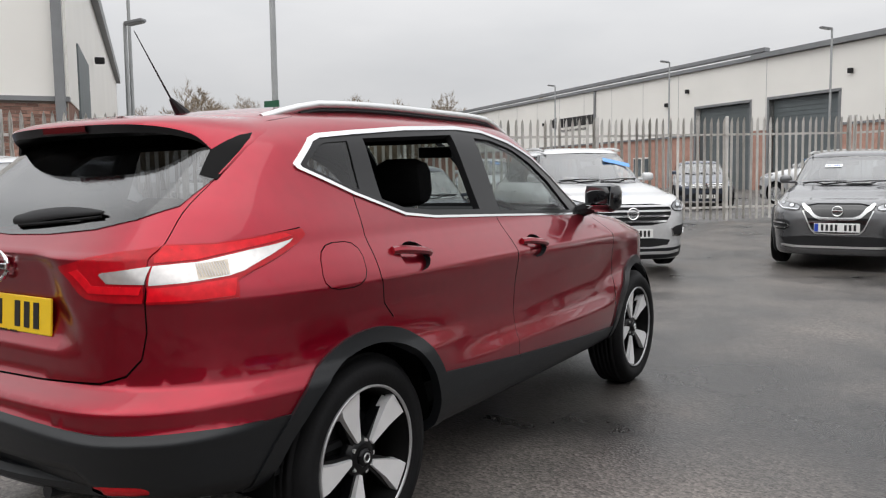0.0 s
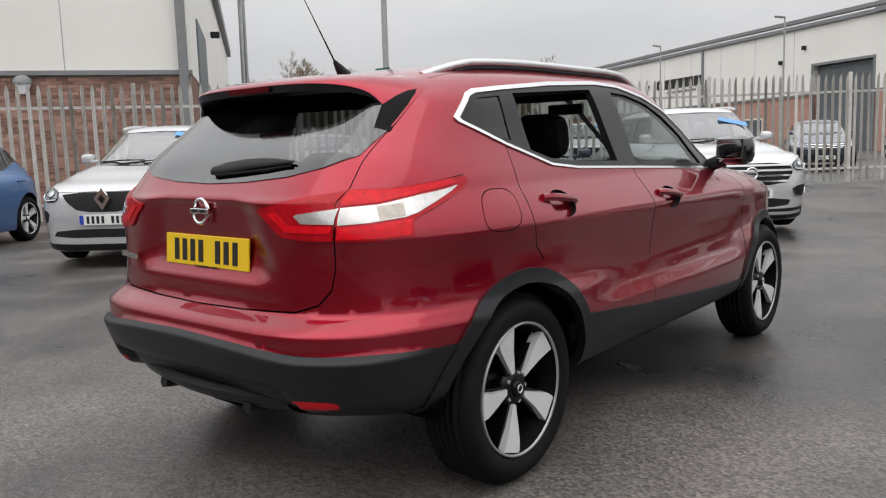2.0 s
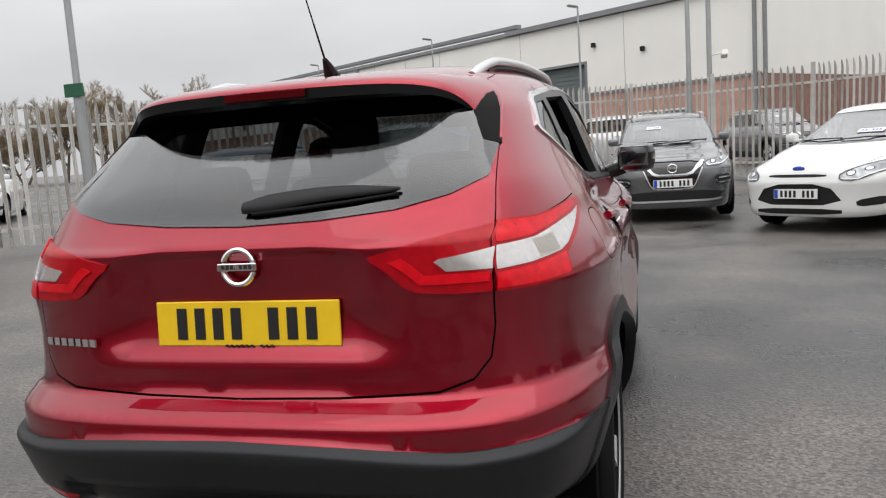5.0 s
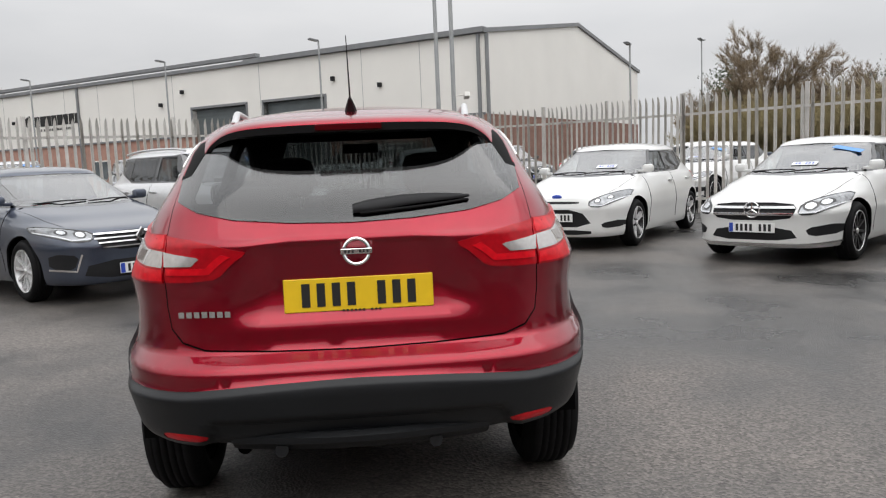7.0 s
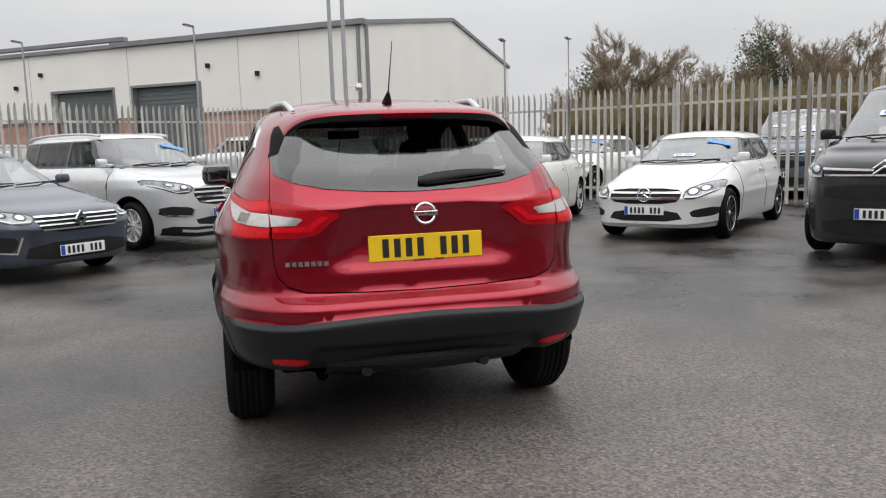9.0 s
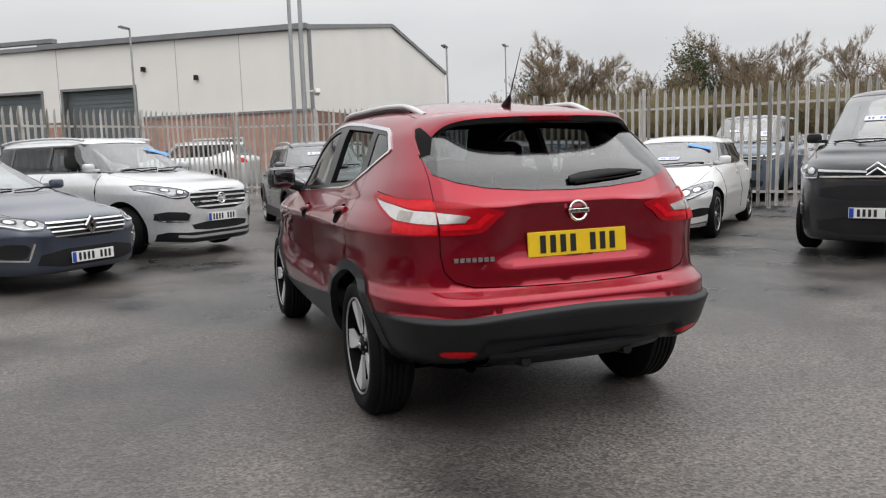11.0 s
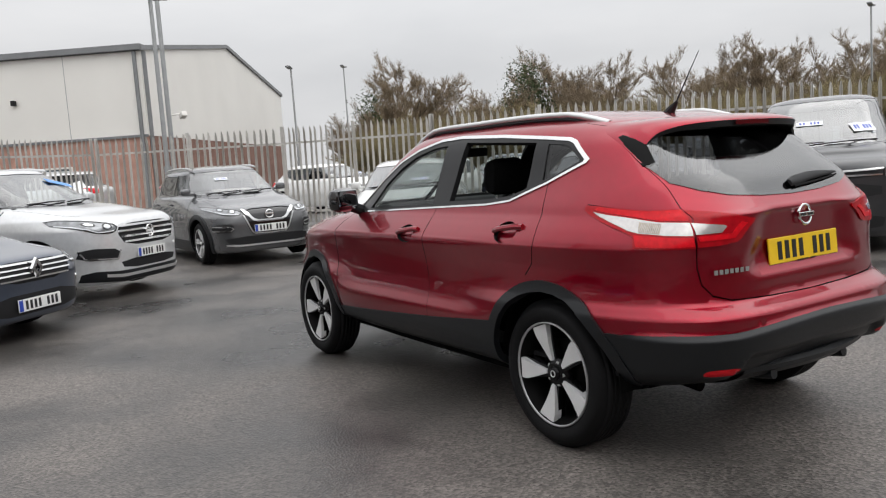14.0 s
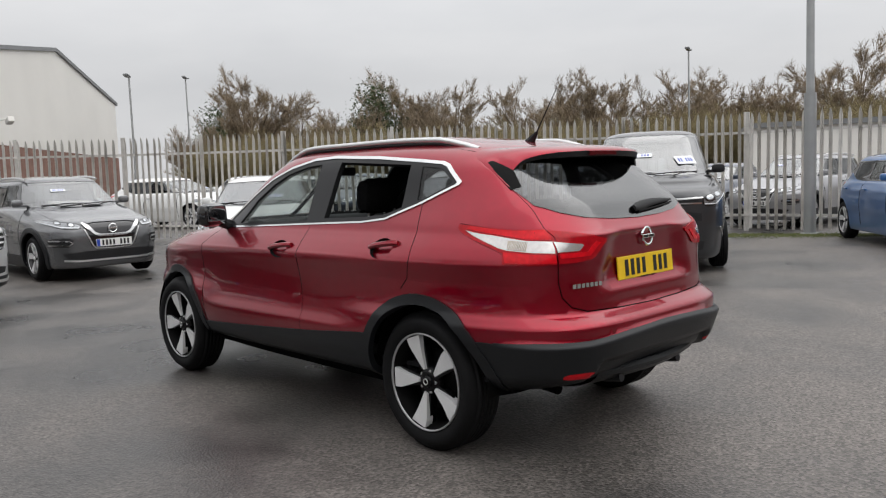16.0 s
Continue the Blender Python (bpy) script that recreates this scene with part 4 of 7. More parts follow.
    c.panel("windscreen", ("screen_r", "screen_l"), GLASS_SCREEN, car, 0, 0.005)
    return car, c


def roof_height(s, x, y):
    """Height of the skin over (x, y), behind the middle."""
    lo, hi = 1.0, 1.5815
    for _ in range(40):
        z = (lo + hi) / 2
        n = float(s.nr(z)) if y < s.c else float(s.nf(z))
        end = s.c - float(s.yr(z)) if y < s.c else float(s.yf(z)) - s.c
        if (abs(x) / float(s.w(z))) ** n + (abs(y - s.c) / end) ** n < 1:
            lo = z
        else:
            hi = z
    return (lo + hi) / 2


def hero_details(car, c):
    s = c.s
    # roof spoiler: a painted blade carried on from the roof, with a gloss black underside
    xs = np.linspace(-0.586, 0.586, 73)
    root = curve([0, 0.2, 0.40, 0.47, 0.53, 0.56, 0.574, 0.586], [1.460, 1.458, 1.453, 1.447, 1.418, 1.385, 1.347, 1.275])

    def edge(x):
        k = abs(x) / 0.586
        return 1.442 - 0.014 * (x / 0.5) ** 2 - 0.150 * k ** 9

    bm, under = bmesh.new(), bmesh.new()
    top, low, lip = [], [], []
    for x in xs:
        k = abs(x) / 0.586
        zr = float(root(abs(x)))
        a, n0 = c.on(x=x, z=min(zr + 0.022, 1.5))
        p, n1 = c.on(x=x, z=zr)
        reach = 0.22 - 0.05 * k ** 6 - 0.135 * k ** 16
        out = Vector((x * (1 - 0.05 * k ** 4), p.y - reach, edge(x)))
        row = [a - n0 * 0.002, p + n1 * 0.006] + [p.lerp(out, f) + Vector((0, 0, 0.016 * math.sin(math.pi * f) * (1 - k ** 6) + 0.004)) for f in (0.3, 0.6, 0.85)]
        row += [out + Vector((0, 0, 0.001)), out + Vector((0, -0.004, -0.006))]
        top.append([bm.verts.new(q) for q in row])
        lip.append(out)
        low.append([under.verts.new(q) for q in (out + Vector((0, -0.003, -0.006)), out + Vector((0, 0.004, -0.032 * (1 - 0.6 * k ** 4))), p.lerp(out, 0.5) + Vector((0, 0, -0.045 * (1 - 0.7 * k ** 4))), p + Vector((0, 0.0, -0.035 * (1 - k ** 6))))])
    for mesh, rows in ((bm, top), (under, low)):
        for a, b in zip(rows, rows[1:]):
            for k in range(len(a) - 1):
                mesh.faces.new((a[k], b[k], b[k + 1], a[k + 1]))
        bmesh.ops.recalc_face_normals(mesh, faces=mesh.faces)
    part("spoiler", smooth(bm, 60), RED, car, "candy red roof spoiler")
    part("spoiler_underside", smooth(under, 50), PILLAR, car, "gloss black spoiler underside")
    bm = bmesh.new()
    mid = [i for i, x in enumerate(xs) if abs(x) < 0.118]
    rows = [[bm.verts.new(lip[i] + Vector((0, dy, dz))) for dy, dz in ((0.0, -0.006), (-0.010, -0.008), (-0.009, -0.026), (0.002, -0.030))] for i in mid]
    for a, b in zip(rows, rows[1:]):
        for k in range(3):
            bm.faces.new((a[k], b[k], b[k + 1], a[k + 1]))
    bmesh.ops.recalc_face_normals(bm, faces=bm.faces)
    part("high_brake_lamp", bm, LAMP_UNLIT, car, "red high-level brake lamp")
    for sign in (1, -1):
        # fine upright ribs inside the clear lens
        for k in range(11):
            y = -1.803 - k * 0.0064
            p, n = c.on(y, 1.018 + 0.018, sign=sign)
            q, n2 = c.on(y, 1.018 - 0.016, sign=sign)
            bm = bmesh.new()
            tube(bm, [p + n * 0.0095, q + n2 * 0.0095], 0.0014, 5)
            part("lens_rib", bm, LAMP_CLEAR, car)
    for sign in (1, -1):
        # roof rails
        bm = bmesh.new()
        pts = []
        for f in np.linspace(0, 1, 21):
            y = 0.27 - 1.66 * f
            x = sign * (0.485 + 0.05 * math.sin(math.pi * min(1, f * 1.02)) - 0.03 * f)
            lift = -0.010 + 0.037 * min(1, math.sin(math.pi * f) * 2.4)
            pts.append((x, y, roof_height(s, abs(x), y) + lift))
        tube(bm, pts, 0.0145, 10)
        rail = part("roof_rail", smooth(bm), SATIN, car, "satin silver roof rail")
        bm = bmesh.new()
        under = [(x, y, z - 0.022) for x, y, z in pts[2:-2]]
        tube(bm, under, 0.009, 6)
        part("rail_seal", smooth(bm), MATT_BLACK, rail)
        # door mirrors
        bm = bmesh.new()
        box(bm, 0.20, 0.11, 0.15, None, 0.048)
        for v in bm.verts:
            v.co.y += 0.03 * (v.co.x / 0.1) ** 2 * 0.3
        mir = part("door_mirror", smooth(bm), GLOSS_BLACK, car, "gloss black door mirror")
        mir.matrix_basis = pose(sign * 0.868, 0.60, 1.075, 0, 0, -12 * sign)
        bm = bmesh.new()
        box(bm, 0.15, 0.008, 0.105, Matrix.Translation((0, -0.052, 0.022)), 0.003)
        part("mirror_glass", bm, MIRROR, mir).matrix_basis = pose(0, 0, 0.004, -7)
        bm = bmesh.new()
        tube(bm, [(-0.17 * sign, 0.02, -0.005), (-0.06 * sign, 0.01, 0.03)], 0.035, 8)
        part("mirror_arm", smooth(bm), MATT_BLACK, mir)
        # door handles
        for y, z, rise_ in ((-1.06, 1.003, 0.012), (-0.13, 0.966, 0.012)):
            bm = bmesh.new()
            q = []
            for f in np.linspace(-1, 1, 9):
                p, n = c.on(y + 0.104 * f, z + 0.004 - rise_ * f, sign=sign)
                q.append(p + n * (0.002 + 0.012 * (1 - f ** 4)))
            tube(bm, q, 0.0145, 8)
            part("door_handle", smooth(bm), RED, car)
    # aerial
    bm = bmesh.new()
    base = Vector((0, -1.36, roof_height(s, 0, -1.36) - 0.005))
    tube(bm, [base + Vector((0, 0.03, 0)), base + Vector((0, 0.0, 0.03)), base + Vector((0, -0.025, 0.055))], 0.028, 8, 0.007)
    tube(bm, [base + Vector((0, -0.02, 0.05)), base + Vector((0, -0.165, 0.275))], 0.0036, 6, 0.0016)
    part("aerial", smooth(bm), MATT_BLACK, car, "black whip aerial")
    # rear wiper: a leaf-shaped arm cover with the blade under it
    bm = bmesh.new()
    rings = []
    for f in np.linspace(0, 1, 15):
        x = 0.005 + 0.385 * f
        half = 0.021 * min(1, 0.6 + 3.0 * f) * (1 - f ** 2.2) ** 0.8 + 0.004
        p, n = c.on(x=x, z=1.141 + 0.026 * f + 0.010 * math.sin(math.pi * f))
        up = (Vector((0, 0, 1)) - n * n.z).normalized()
        rings.append([bm.verts.new(p + n * (0.012 + 0.014 * (1 - 0.6 * f) * max(0, math.sin(a))) + up * half * math.cos(a)) for a in np.linspace(0, 2 * math.pi, 13)[:-1]])
    for a, b in zip(rings, rings[1:]):
        for k in range(12):
            bm.faces.new((a[k], a[(k + 1) % 12], b[(k + 1) % 12], b[k]))
    bm.faces.new(rings[0])
    bm.faces.new(rings[-1])
    bmesh.ops.recalc_face_normals(bm, faces=bm.faces)
    wiper = part("rear_wiper", smooth(bm, 60), MATT_BLACK, car, "black leaf-shaped rear wiper")
    bm = bmesh.new()
    q = []
    for x, z in ((0.03, 1.128), (0.15, 1.136), (0.27, 1.146), (0.385, 1.158)):
        p, n = c.on(x=x, z=z)
        q.append(p + n * 0.010)
    tube(bm, q, 0.006, 6, 0.004)
    part("wiper_blade", smooth(bm), RUBBER, wiper)
    # badge, plate and model script as plain shapes
    p, n = c.on(x=0.0, z=1.017)
    back = Matrix.Translation((0.012, -2.034, 1.017)) @ pose(0, 0, 0, -6)
    bm = bmesh.new()
    tube(bm, [(0.041 * math.cos(k * math.pi / 18), 0, 0.041 * math.sin(k * math.pi / 18)) for k in range(37)], 0.0068, 8)
    badge = part("badge", smooth(bm), CHROME, car, "round chrome badge with a bar")
    badge.matrix_basis = back
    bm = bmesh.new()
    box(bm, 0.102, 0.012, 0.019, Matrix.Translation((0, -0.005, -0.0095)), 0.003)
    bar = part("badge_bar", bm, CHROME, badge)
    bars("badge_print", INK, badge, Matrix.Translation((0, -0.012, 0)), 0.082, 0.010, 7)
    number_plate(car, Matrix.Translation((0.013, -2.025, 0.880)) @ pose(0, 0, 0, -4) @ Matrix.Diagonal((0.925, 1, 0.97, 1)), True, False)
    bars("model_script", CHROME, car, Matrix.Translation((-0.477, -2.036, 0.838)) @ pose(0, 0, 0, 0, 0, -11), 0.178, 0.019, 7, 0.005, False, 0.72)
    bars("plate_maker_print", INK, car, Matrix.Translation((0.02, -2.034, 0.8275)) @ pose(0, 0, 0, -4), 0.13, 0.006, 10)
    # lower valance, tow cover, exhaust
    bm = bmesh.new()
    grid = []
    for x in np.linspace(-0.42, 0.42, 21):
        k = (x / 0.9) ** 2
        grid.append([bm.verts.new(q) for q in ((x, -2.045 + 0.3 * k, 0.452), (x, -2.088 + 0.3 * k, 0.447), (x, -2.105 + 0.3 * k, 0.432), (x, -2.100 + 0.3 * k, 0.412), (x, -2.065 + 0.3 * k, 0.385), (x, -1.98 + 0.3 * k, 0.35), (x, -1.80, 0.33))])
    for a, b in zip(grid, grid[1:]):
        for k in range(6):
            bm.faces.new((a[k], b[k], b[k + 1], a[k + 1]))
    bmesh.ops.recalc_face_normals(bm, faces=bm.faces)
    part("bumper_valance", smooth(bm, 30), CLADDING, car, "dark grained lower valance")
    for x in (-0.26, 0.24):
        bm = bmesh.new()
        tube(bm, [(x, -2.06, 0.385), (x, -1.96, 0.37)], 0.022, 10)
        part("tow_eye_guard", bm, CLADDING, car)
    bm = bmesh.new()
    tube(bm, [(-0.42, -1.2, 0.33), (-0.42, -1.72, 0.33), (-0.42, -1.82, 0.32)], 0.026, 10)
    part("exhaust", smooth(bm), UNDER, car, "dull metal exhaust pipe")
    # underbody, wheel housings and cabin
    bm = bmesh.new()
    box(bm, 1.16, 3.1, 0.28, Matrix.Translation((0, 0.15, 0.22)), 0.03)
    part("underbody", bm, UNDER, car)
    for y in (1.29, -1.318):
        for sign in (1, -1):
            bm = bmesh.new()
            for a in range(0, 18):
                t0, t1 = radians(a * 10), radians(a * 10 + 10)
                v = [bm.verts.new((sign * x, y + 0.405 * math.cos(t), 0.345 + 0.405 * math.sin(t))) for x, t in ((0.55, t0), (0.79, t0), (0.79, t1), (0.55, t1))]
                bm.faces.new(v)
                w = [bm.verts.new((sign * 0.55, y + 0.405 * math.cos(t), 0.345 + 0.405 * math.sin(t))) for t in (t0, t1)] + [bm.verts.new((sign * 0.55, y, 0.345))]
                bm.faces.new(w)
            part("wheel_housing", bm, UNDER, car)
    for sign in (1, -1):
        seat(car, sign * 0.36, -0.12, 0.43, 0.60, 16)
    seat(car, 0.0, -1.02, 0.46, 0.55, 20, False, 1.25)
    for x in (0.38, -0.38, 0.0):
        bm = bmesh.new()
        box(bm, 0.24, 0.10, 0.15 if x else 0.1, pose(x, -1.43, 1.10, 12), 0.04)
        part("rear_headrest", smooth(bm), FABRIC, car)
    bm = bmesh.new()
    box(bm, 1.36, 0.55, 0.22, Matrix.Translation((0, 0.82, 0.86)), 0.06)
    part("dashboard", smooth(bm), CABIN, car)
    bm = bmesh.new()
    tube(bm, [Vector((0.36 + 0.185 * math.cos(k / 9 * math.pi), 0.42 - 0.07 * math.sin(k / 9 * math.pi), 0.96 + 0.17 * math.sin(k / 9 * math.pi))) for k in range(19)], 0.016, 8)
    tube(bm, [(0.20, 0.42, 0.96), (0.36, 0.45, 0.95), (0.52, 0.42, 0.96)], 0.022, 6)
    part("steering_wheel", smooth(bm), MATT_BLACK, car)
    bm = bmesh.new()
    box(bm, 1.3, 0.42, 0.02, Matrix.Translation((0, -1.68, 1.06)), 0.006)
    part("parcel_shelf", bm, CABIN, car)
    bm = bmesh.new()
    box(bm, 0.22, 0.03, 0.06, Matrix.Translation((0, 0.36, 1.37)), 0.01)
    part("rear_view_mirror", smooth(bm), MATT_BLACK, car)
    bm = bmesh.new()
    box(bm, 1.5, 2.9, 0.02, Matrix.Translation((0, -0.3, 0.40)))
    part("cabin_floor", bm, CABIN, car)


hero, hero_cut = hero_car()
hero_details(hero, hero_cut)
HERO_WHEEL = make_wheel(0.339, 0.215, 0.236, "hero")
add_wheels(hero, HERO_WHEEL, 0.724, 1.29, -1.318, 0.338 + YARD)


# ---- the cars parked round it ----
def common_rows(W, H, yr, yf, belt, lead, cowl, rf, tail, rr, nose=5.2):
    """lead: the height of the bonnet's leading edge; from there it climbs to the foot of the windscreen at belt height."""
    up = belt - lead
    rows = [(0.19, 0.93 * W, yr + 0.10, yf - 0.075), (0.225, 0.955 * W, yr + 0.06, yf - 0.035), (0.30, 0.97 * W, yr + 0.03, yf - 0.02), (0.46, 0.985 * W, yr, yf - 0.012), (0.58, W, yr, yf),
            (lead - 0.12, 0.995 * W, yr + 0.01, yf - 0.02), (lead - 0.04, 0.985 * W, yr + 0.015, yf - 0.055), (lead, 0.975 * W, yr + 0.02, yf - 0.13),
            (lead + 0.3 * up, 0.955 * W, yr + 0.03, yf - 0.13 - 0.30 * (yf - cowl)), (lead + 0.62 * up, 0.925 * W, yr + 0.05, cowl + 0.36 * (yf - cowl)),
            (lead + 0.86 * up, 0.895 * W, yr + 0.07, cowl + 0.12 * (yf - cowl)), (belt, 0.865 * W, 0.5 * (yr + tail), cowl)]
    top = H - 0.13
    for f in (0.3, 0.65, 1.0):
        rows.append((belt + (top - belt) * f, W * (0.865 - 0.155 * f), tail + (rr - tail) * f, cowl + (rf - cowl) * f))
    mid = 0.5 * (rf + rr)
    for dz, w, k in ((0.08, 0.65, 0.93), (0.045, 0.53, 0.78), (0.02, 0.36, 0.52), (0.006, 0.16, 0.2), (0.0, 0.03, 0.03)):
        rows.append((H - dz, W * w, mid + (rr - mid) * k, mid + (rf - mid) * k))
    out = []
    for z, w, a, b in rows:
        high = z > belt - 0.01
        out.append((z, w, a, b, 4.6, 4.2 if high else (nose if z < lead - 0.05 else 4.4)))
    return out, mid


def common_car(name, label, paint_mat, W, H, yr, yf, belt, lead, cowl, rf, tail, rr, axle, r, front, wheel_kind="five", cladding=False, pillars=(0.0,), step=0.055,
               van=False, plate_z=0.55, rails=False, window_rear=0.84, nose=5.2, kick=0.5):
    """One parked car at the origin, nose towards +y; front: outlines of its face, (name, material, lift, outline or line, line width, mirrored)."""
    car = new(name)
    tagged(car, label, "van" if van else "car")
    rows, mid = common_rows(W, H, yr, yf, belt, lead, cowl, rf, tail, rr, nose)
    s = Shell(rows, mid, False)
    c = Cut(s, step)
    top = H - 0.135
    c.side("gap", [(pillars[0] - 0.06, belt), (pillars[0] - 0.04, 0.3)], line=0.012)
    c.side("gap", [(axle - 0.5, belt - 0.03), (axle - 0.44, 0.3)], line=0.012)
    zz = np.linspace(belt + 0.02, top, 7)
    nose_y = [mid + (float(s.yf(z)) - mid) * (0.84 - 0.06 * (z - belt)) for z in zz]
    tail_y = [mid - (mid - float(s.yr(z))) * (window_rear + 0.03 * i / 6) for i, z in enumerate(zz)]

    def sill(y):
        """Lower edge of the side glass, kicking up behind the rear door."""
        return belt + 0.02 + kick * (top - belt) * float(ease(tail_y[3] + 0.72 - y, 0.0, 0.72))

    def glazing(front_edge, back_edge, m):
        lo_f, lo_b = front_edge[0], [p for p in back_edge if p[1] > sill(p[0]) + m + 0.02][0]
        base = [(y, sill(y) + m) for y in np.linspace(lo_b[0], lo_f[0], 9)]
        return front_edge[1:] + [p for p in back_edge if p[1] >= lo_b[1]][::-1] + base

    c.side("surround", glazing([(y + 0.02, z) for y, z in zip(nose_y, zz)], [(y - 0.02, z) for y, z in zip(tail_y, zz)], -0.012))
    edges = [None] + list(pillars) + [None]
    for i in range(len(edges) - 1):
        a, b = edges[i], edges[i + 1]
        f = [(nose_y[k] - 0.05 if a is None else a - 0.03, zz[k] - (0.02 if k == 6 else 0)) for k in range(7)]
        g = [(tail_y[k] + 0.05 if b is None else b + 0.03, zz[k] - (0.02 if k == 6 else 0)) for k in range(7)]
        if f[3][0] - g[3][0] > 0.1:
            c.side("pane%d" % i, glazing(f, g, 0.012))
    # bonnet shut lines
    for k in (1, -1):
        c.end("gap_bonnet", [(k * x, z) for x, z in ((0.70 * W, lead + 0.02), (0.745 * W, lead + 0.35 * (belt - lead)), (0.775 * W, lead + 0.7 * (belt - lead)), (0.79 * W, belt - 0.025))], True, 0, 0.011)
    w0, w1 = float(s.w(belt)) * 0.93, float(s.w(top)) * 0.90
    screen = [(w0, belt + 0.0), (0.5 * (w0 + w1) + 0.015, 0.5 * (belt + top)), (w1, top + 0.01)]
    c.end("surround_front", [(x + 0.02, z) for x, z in screen] + [(0.0, top + 0.03)] + [(-x - 0.02, z) for x, z in screen[::-1]] + [(0, belt - 0.02)], True)
    c.end("screen", [(x, z + (0.02 if i == 0 else 0)) for i, (x, z) in enumerate(screen)] + [(0, top + 0.02)] + [(-x, z + (0.02 if i == 2 else 0)) for i, (x, z) in enumerate(screen[::-1])] + [(0, belt + 0.005)], True)
    c.end("rear_glass", [(w0 * 0.9, belt + 0.03), (w1 * 0.9, top), (0.004, top), (0.004, belt + 0.03)], False, mirror=True)
    c.end("tail_lamp", [(W * 0.6, belt - 0.2), (W * 0.86, belt - 0.2), (W * 0.84, belt - 0.02), (W * 0.62, belt - 0.06)], False, mirror=True)
    if cladding:
        c.side("sill", [(axle, 0.2), (axle, 0.36), (-axle, 0.40), (-axle, 0.2)])
    keys = []
    for i, (pname, mat, lift, loop, width, mirror) in enumerate(front):
        key = "face%d" % i
        if pname == "headlamp":
            loop = [(min(x, 0.925 * float(s.w(z))), z) for x, z in loop]
        c.end(key, loop, True, 0 if width else 1, width, mirror)
        for tail_key in (("_r", "_l") if mirror else ("",)):
            keys.append((pname, mat, lift, key + tail_key))
        if pname == "headlamp":
            # two reflectors in the bowl and a light strip along its lower edge
            a, b = Vector(loop[0]).lerp(Vector(loop[-1]), 0.5), Vector(loop[2]).lerp(Vector(loop[3]), 0.5)
            high = abs(loop[0][1] - loop[-1][1])
            for j, (f, size) in enumerate(((0.28, 0.36), (0.62, 0.28))):
                m = a.lerp(b, f)
                m = m + Vector((0, 0.04 * high))
                for tag_, grow_, mat_, lift_ in (("ring", 1.25, GLOSS_BLACK, 0.007), ("bowl", 0.85, REFLECTOR, 0.009)):
                    c.end("%s_%s%d" % (key, tag_, j), [(m.x + 1.35 * size * grow_ * high * math.cos(k * math.pi / 6), m.y + size * grow_ * high * math.sin(k * math.pi / 6)) for k in range(12)], True, 0, 0, True)
                    for tail_key in ("_r", "_l"):
                        keys.append(("reflector", mat_, lift_, "%s_%s%d%s" % (key, tag_, j, tail_key)))
            rim = soften(loop, 1)
            c.end(key + "_rim", rim + [rim[0]], True, 0, 0.013, True)
            for tail_key in ("_r", "_l"):
                keys.append(("lamp_rim", GLOSS_BLACK, 0.008, key + "_rim" + tail_key))
            low = [(Vector(p) * 0.93 + m * 0.07) for p in loop[:3]]
            c.end(key + "_strip", [(p.x, p.y + 0.010) for p in low], True, 0, 0.011, True)
            for tail_key in ("_r", "_l"):
                keys.append(("light_strip", PAPER, 0.009, key + "_strip" + tail_key))
    for y in (axle, -axle):
        if cladding:
            c.side("lip", arc(y, r, r + 0.12, -14, 194, 20) + [(y - r - 0.11, 0.192), (y + r + 0.11, 0.192)])
        c.side("mouth", arc(y, r, r + 0.05, -20, 200, 20) + [(y - r - 0.05, 0.191), (y + r + 0.05, 0.191)])
    c.make()
    c.panel("body_shell", "body", paint_mat, car, 0, 0.02, "", CABIN, True)
    for k in ("_r", "_l"):
        c.panel("window_trim", "surround" + k, GLOSS_BLACK, car, 0.001, 0.02, "", CABIN)
        for i in range(len(edges) - 1):
            c.panel("window", "pane%d%s" % (i, k), GLASS_DARK if (i > 0 or van) else GLASS_CLEAR, car, -0.003, 0.004)
        c.panel("panel_gap", "gap" + k, UNDER, car, -0.006, 0.004, "", None, True)
        c.panel("tail_lamp", "tail_lamp" + k, LAMP_RED, car, 0.004, 0.01)
        if cladding:
            c.panel("wheel_arch", "lip" + k, CLADDING, car, 0.018, 0.03, "", UNDER, True)
            c.panel("sill", "sill" + k, CLADDING, car, 0.012, 0.03, "", UNDER)
    c.panel("panel_gap", "gap_bonnet", UNDER, car, -0.006, 0.004, "", None, True)
    c.panel("screen_trim", "surround_front", GLOSS_BLACK, car, 0.001, 0.02, "", CABIN)
    c.panel("windscreen", "screen", GLASS_SCREEN, car, -0.002, 0.005)
    c.panel("rear_window", ("rear_glass_r", "rear_glass_l"), GLASS_DARK, car, 0, 0.005)
    lamps = {}
    for pname, mat, lift, key in keys:
        lamp = lamps.get(key[-2:], car)
        ob = c.panel(pname, key, mat, lamp if pname in ("reflector", "light_strip", "lamp_rim") else car, lift, 0.02)
        if pname == "headlamp":
            lamps[key[-2:]] = ob
    # mirrors
    for sign in (1, -1):
        p, n = c.on(nose_y[0] - 0.12, belt + 0.02, sign=sign)
        bm = bmesh.new()
        box(bm, 0.165, 0.10, 0.115, Matrix.Translation((0, 0, 0)), 0.038)
        box(bm, 0.10, 0.05, 0.04, Matrix.Translation((-0.10, 0.02, 0.0)), 0.01)
        mir = part("door_mirror", smooth(bm), paint_mat if not van else MATT_BLACK, car)
        mir.matrix_basis = Matrix.Translation(p + Vector((0.125 * sign, 0, 0.0))) @ pose(0, 0, 0, 0, 0, -8 * sign if sign > 0 else 188)
        bm = bmesh.new()
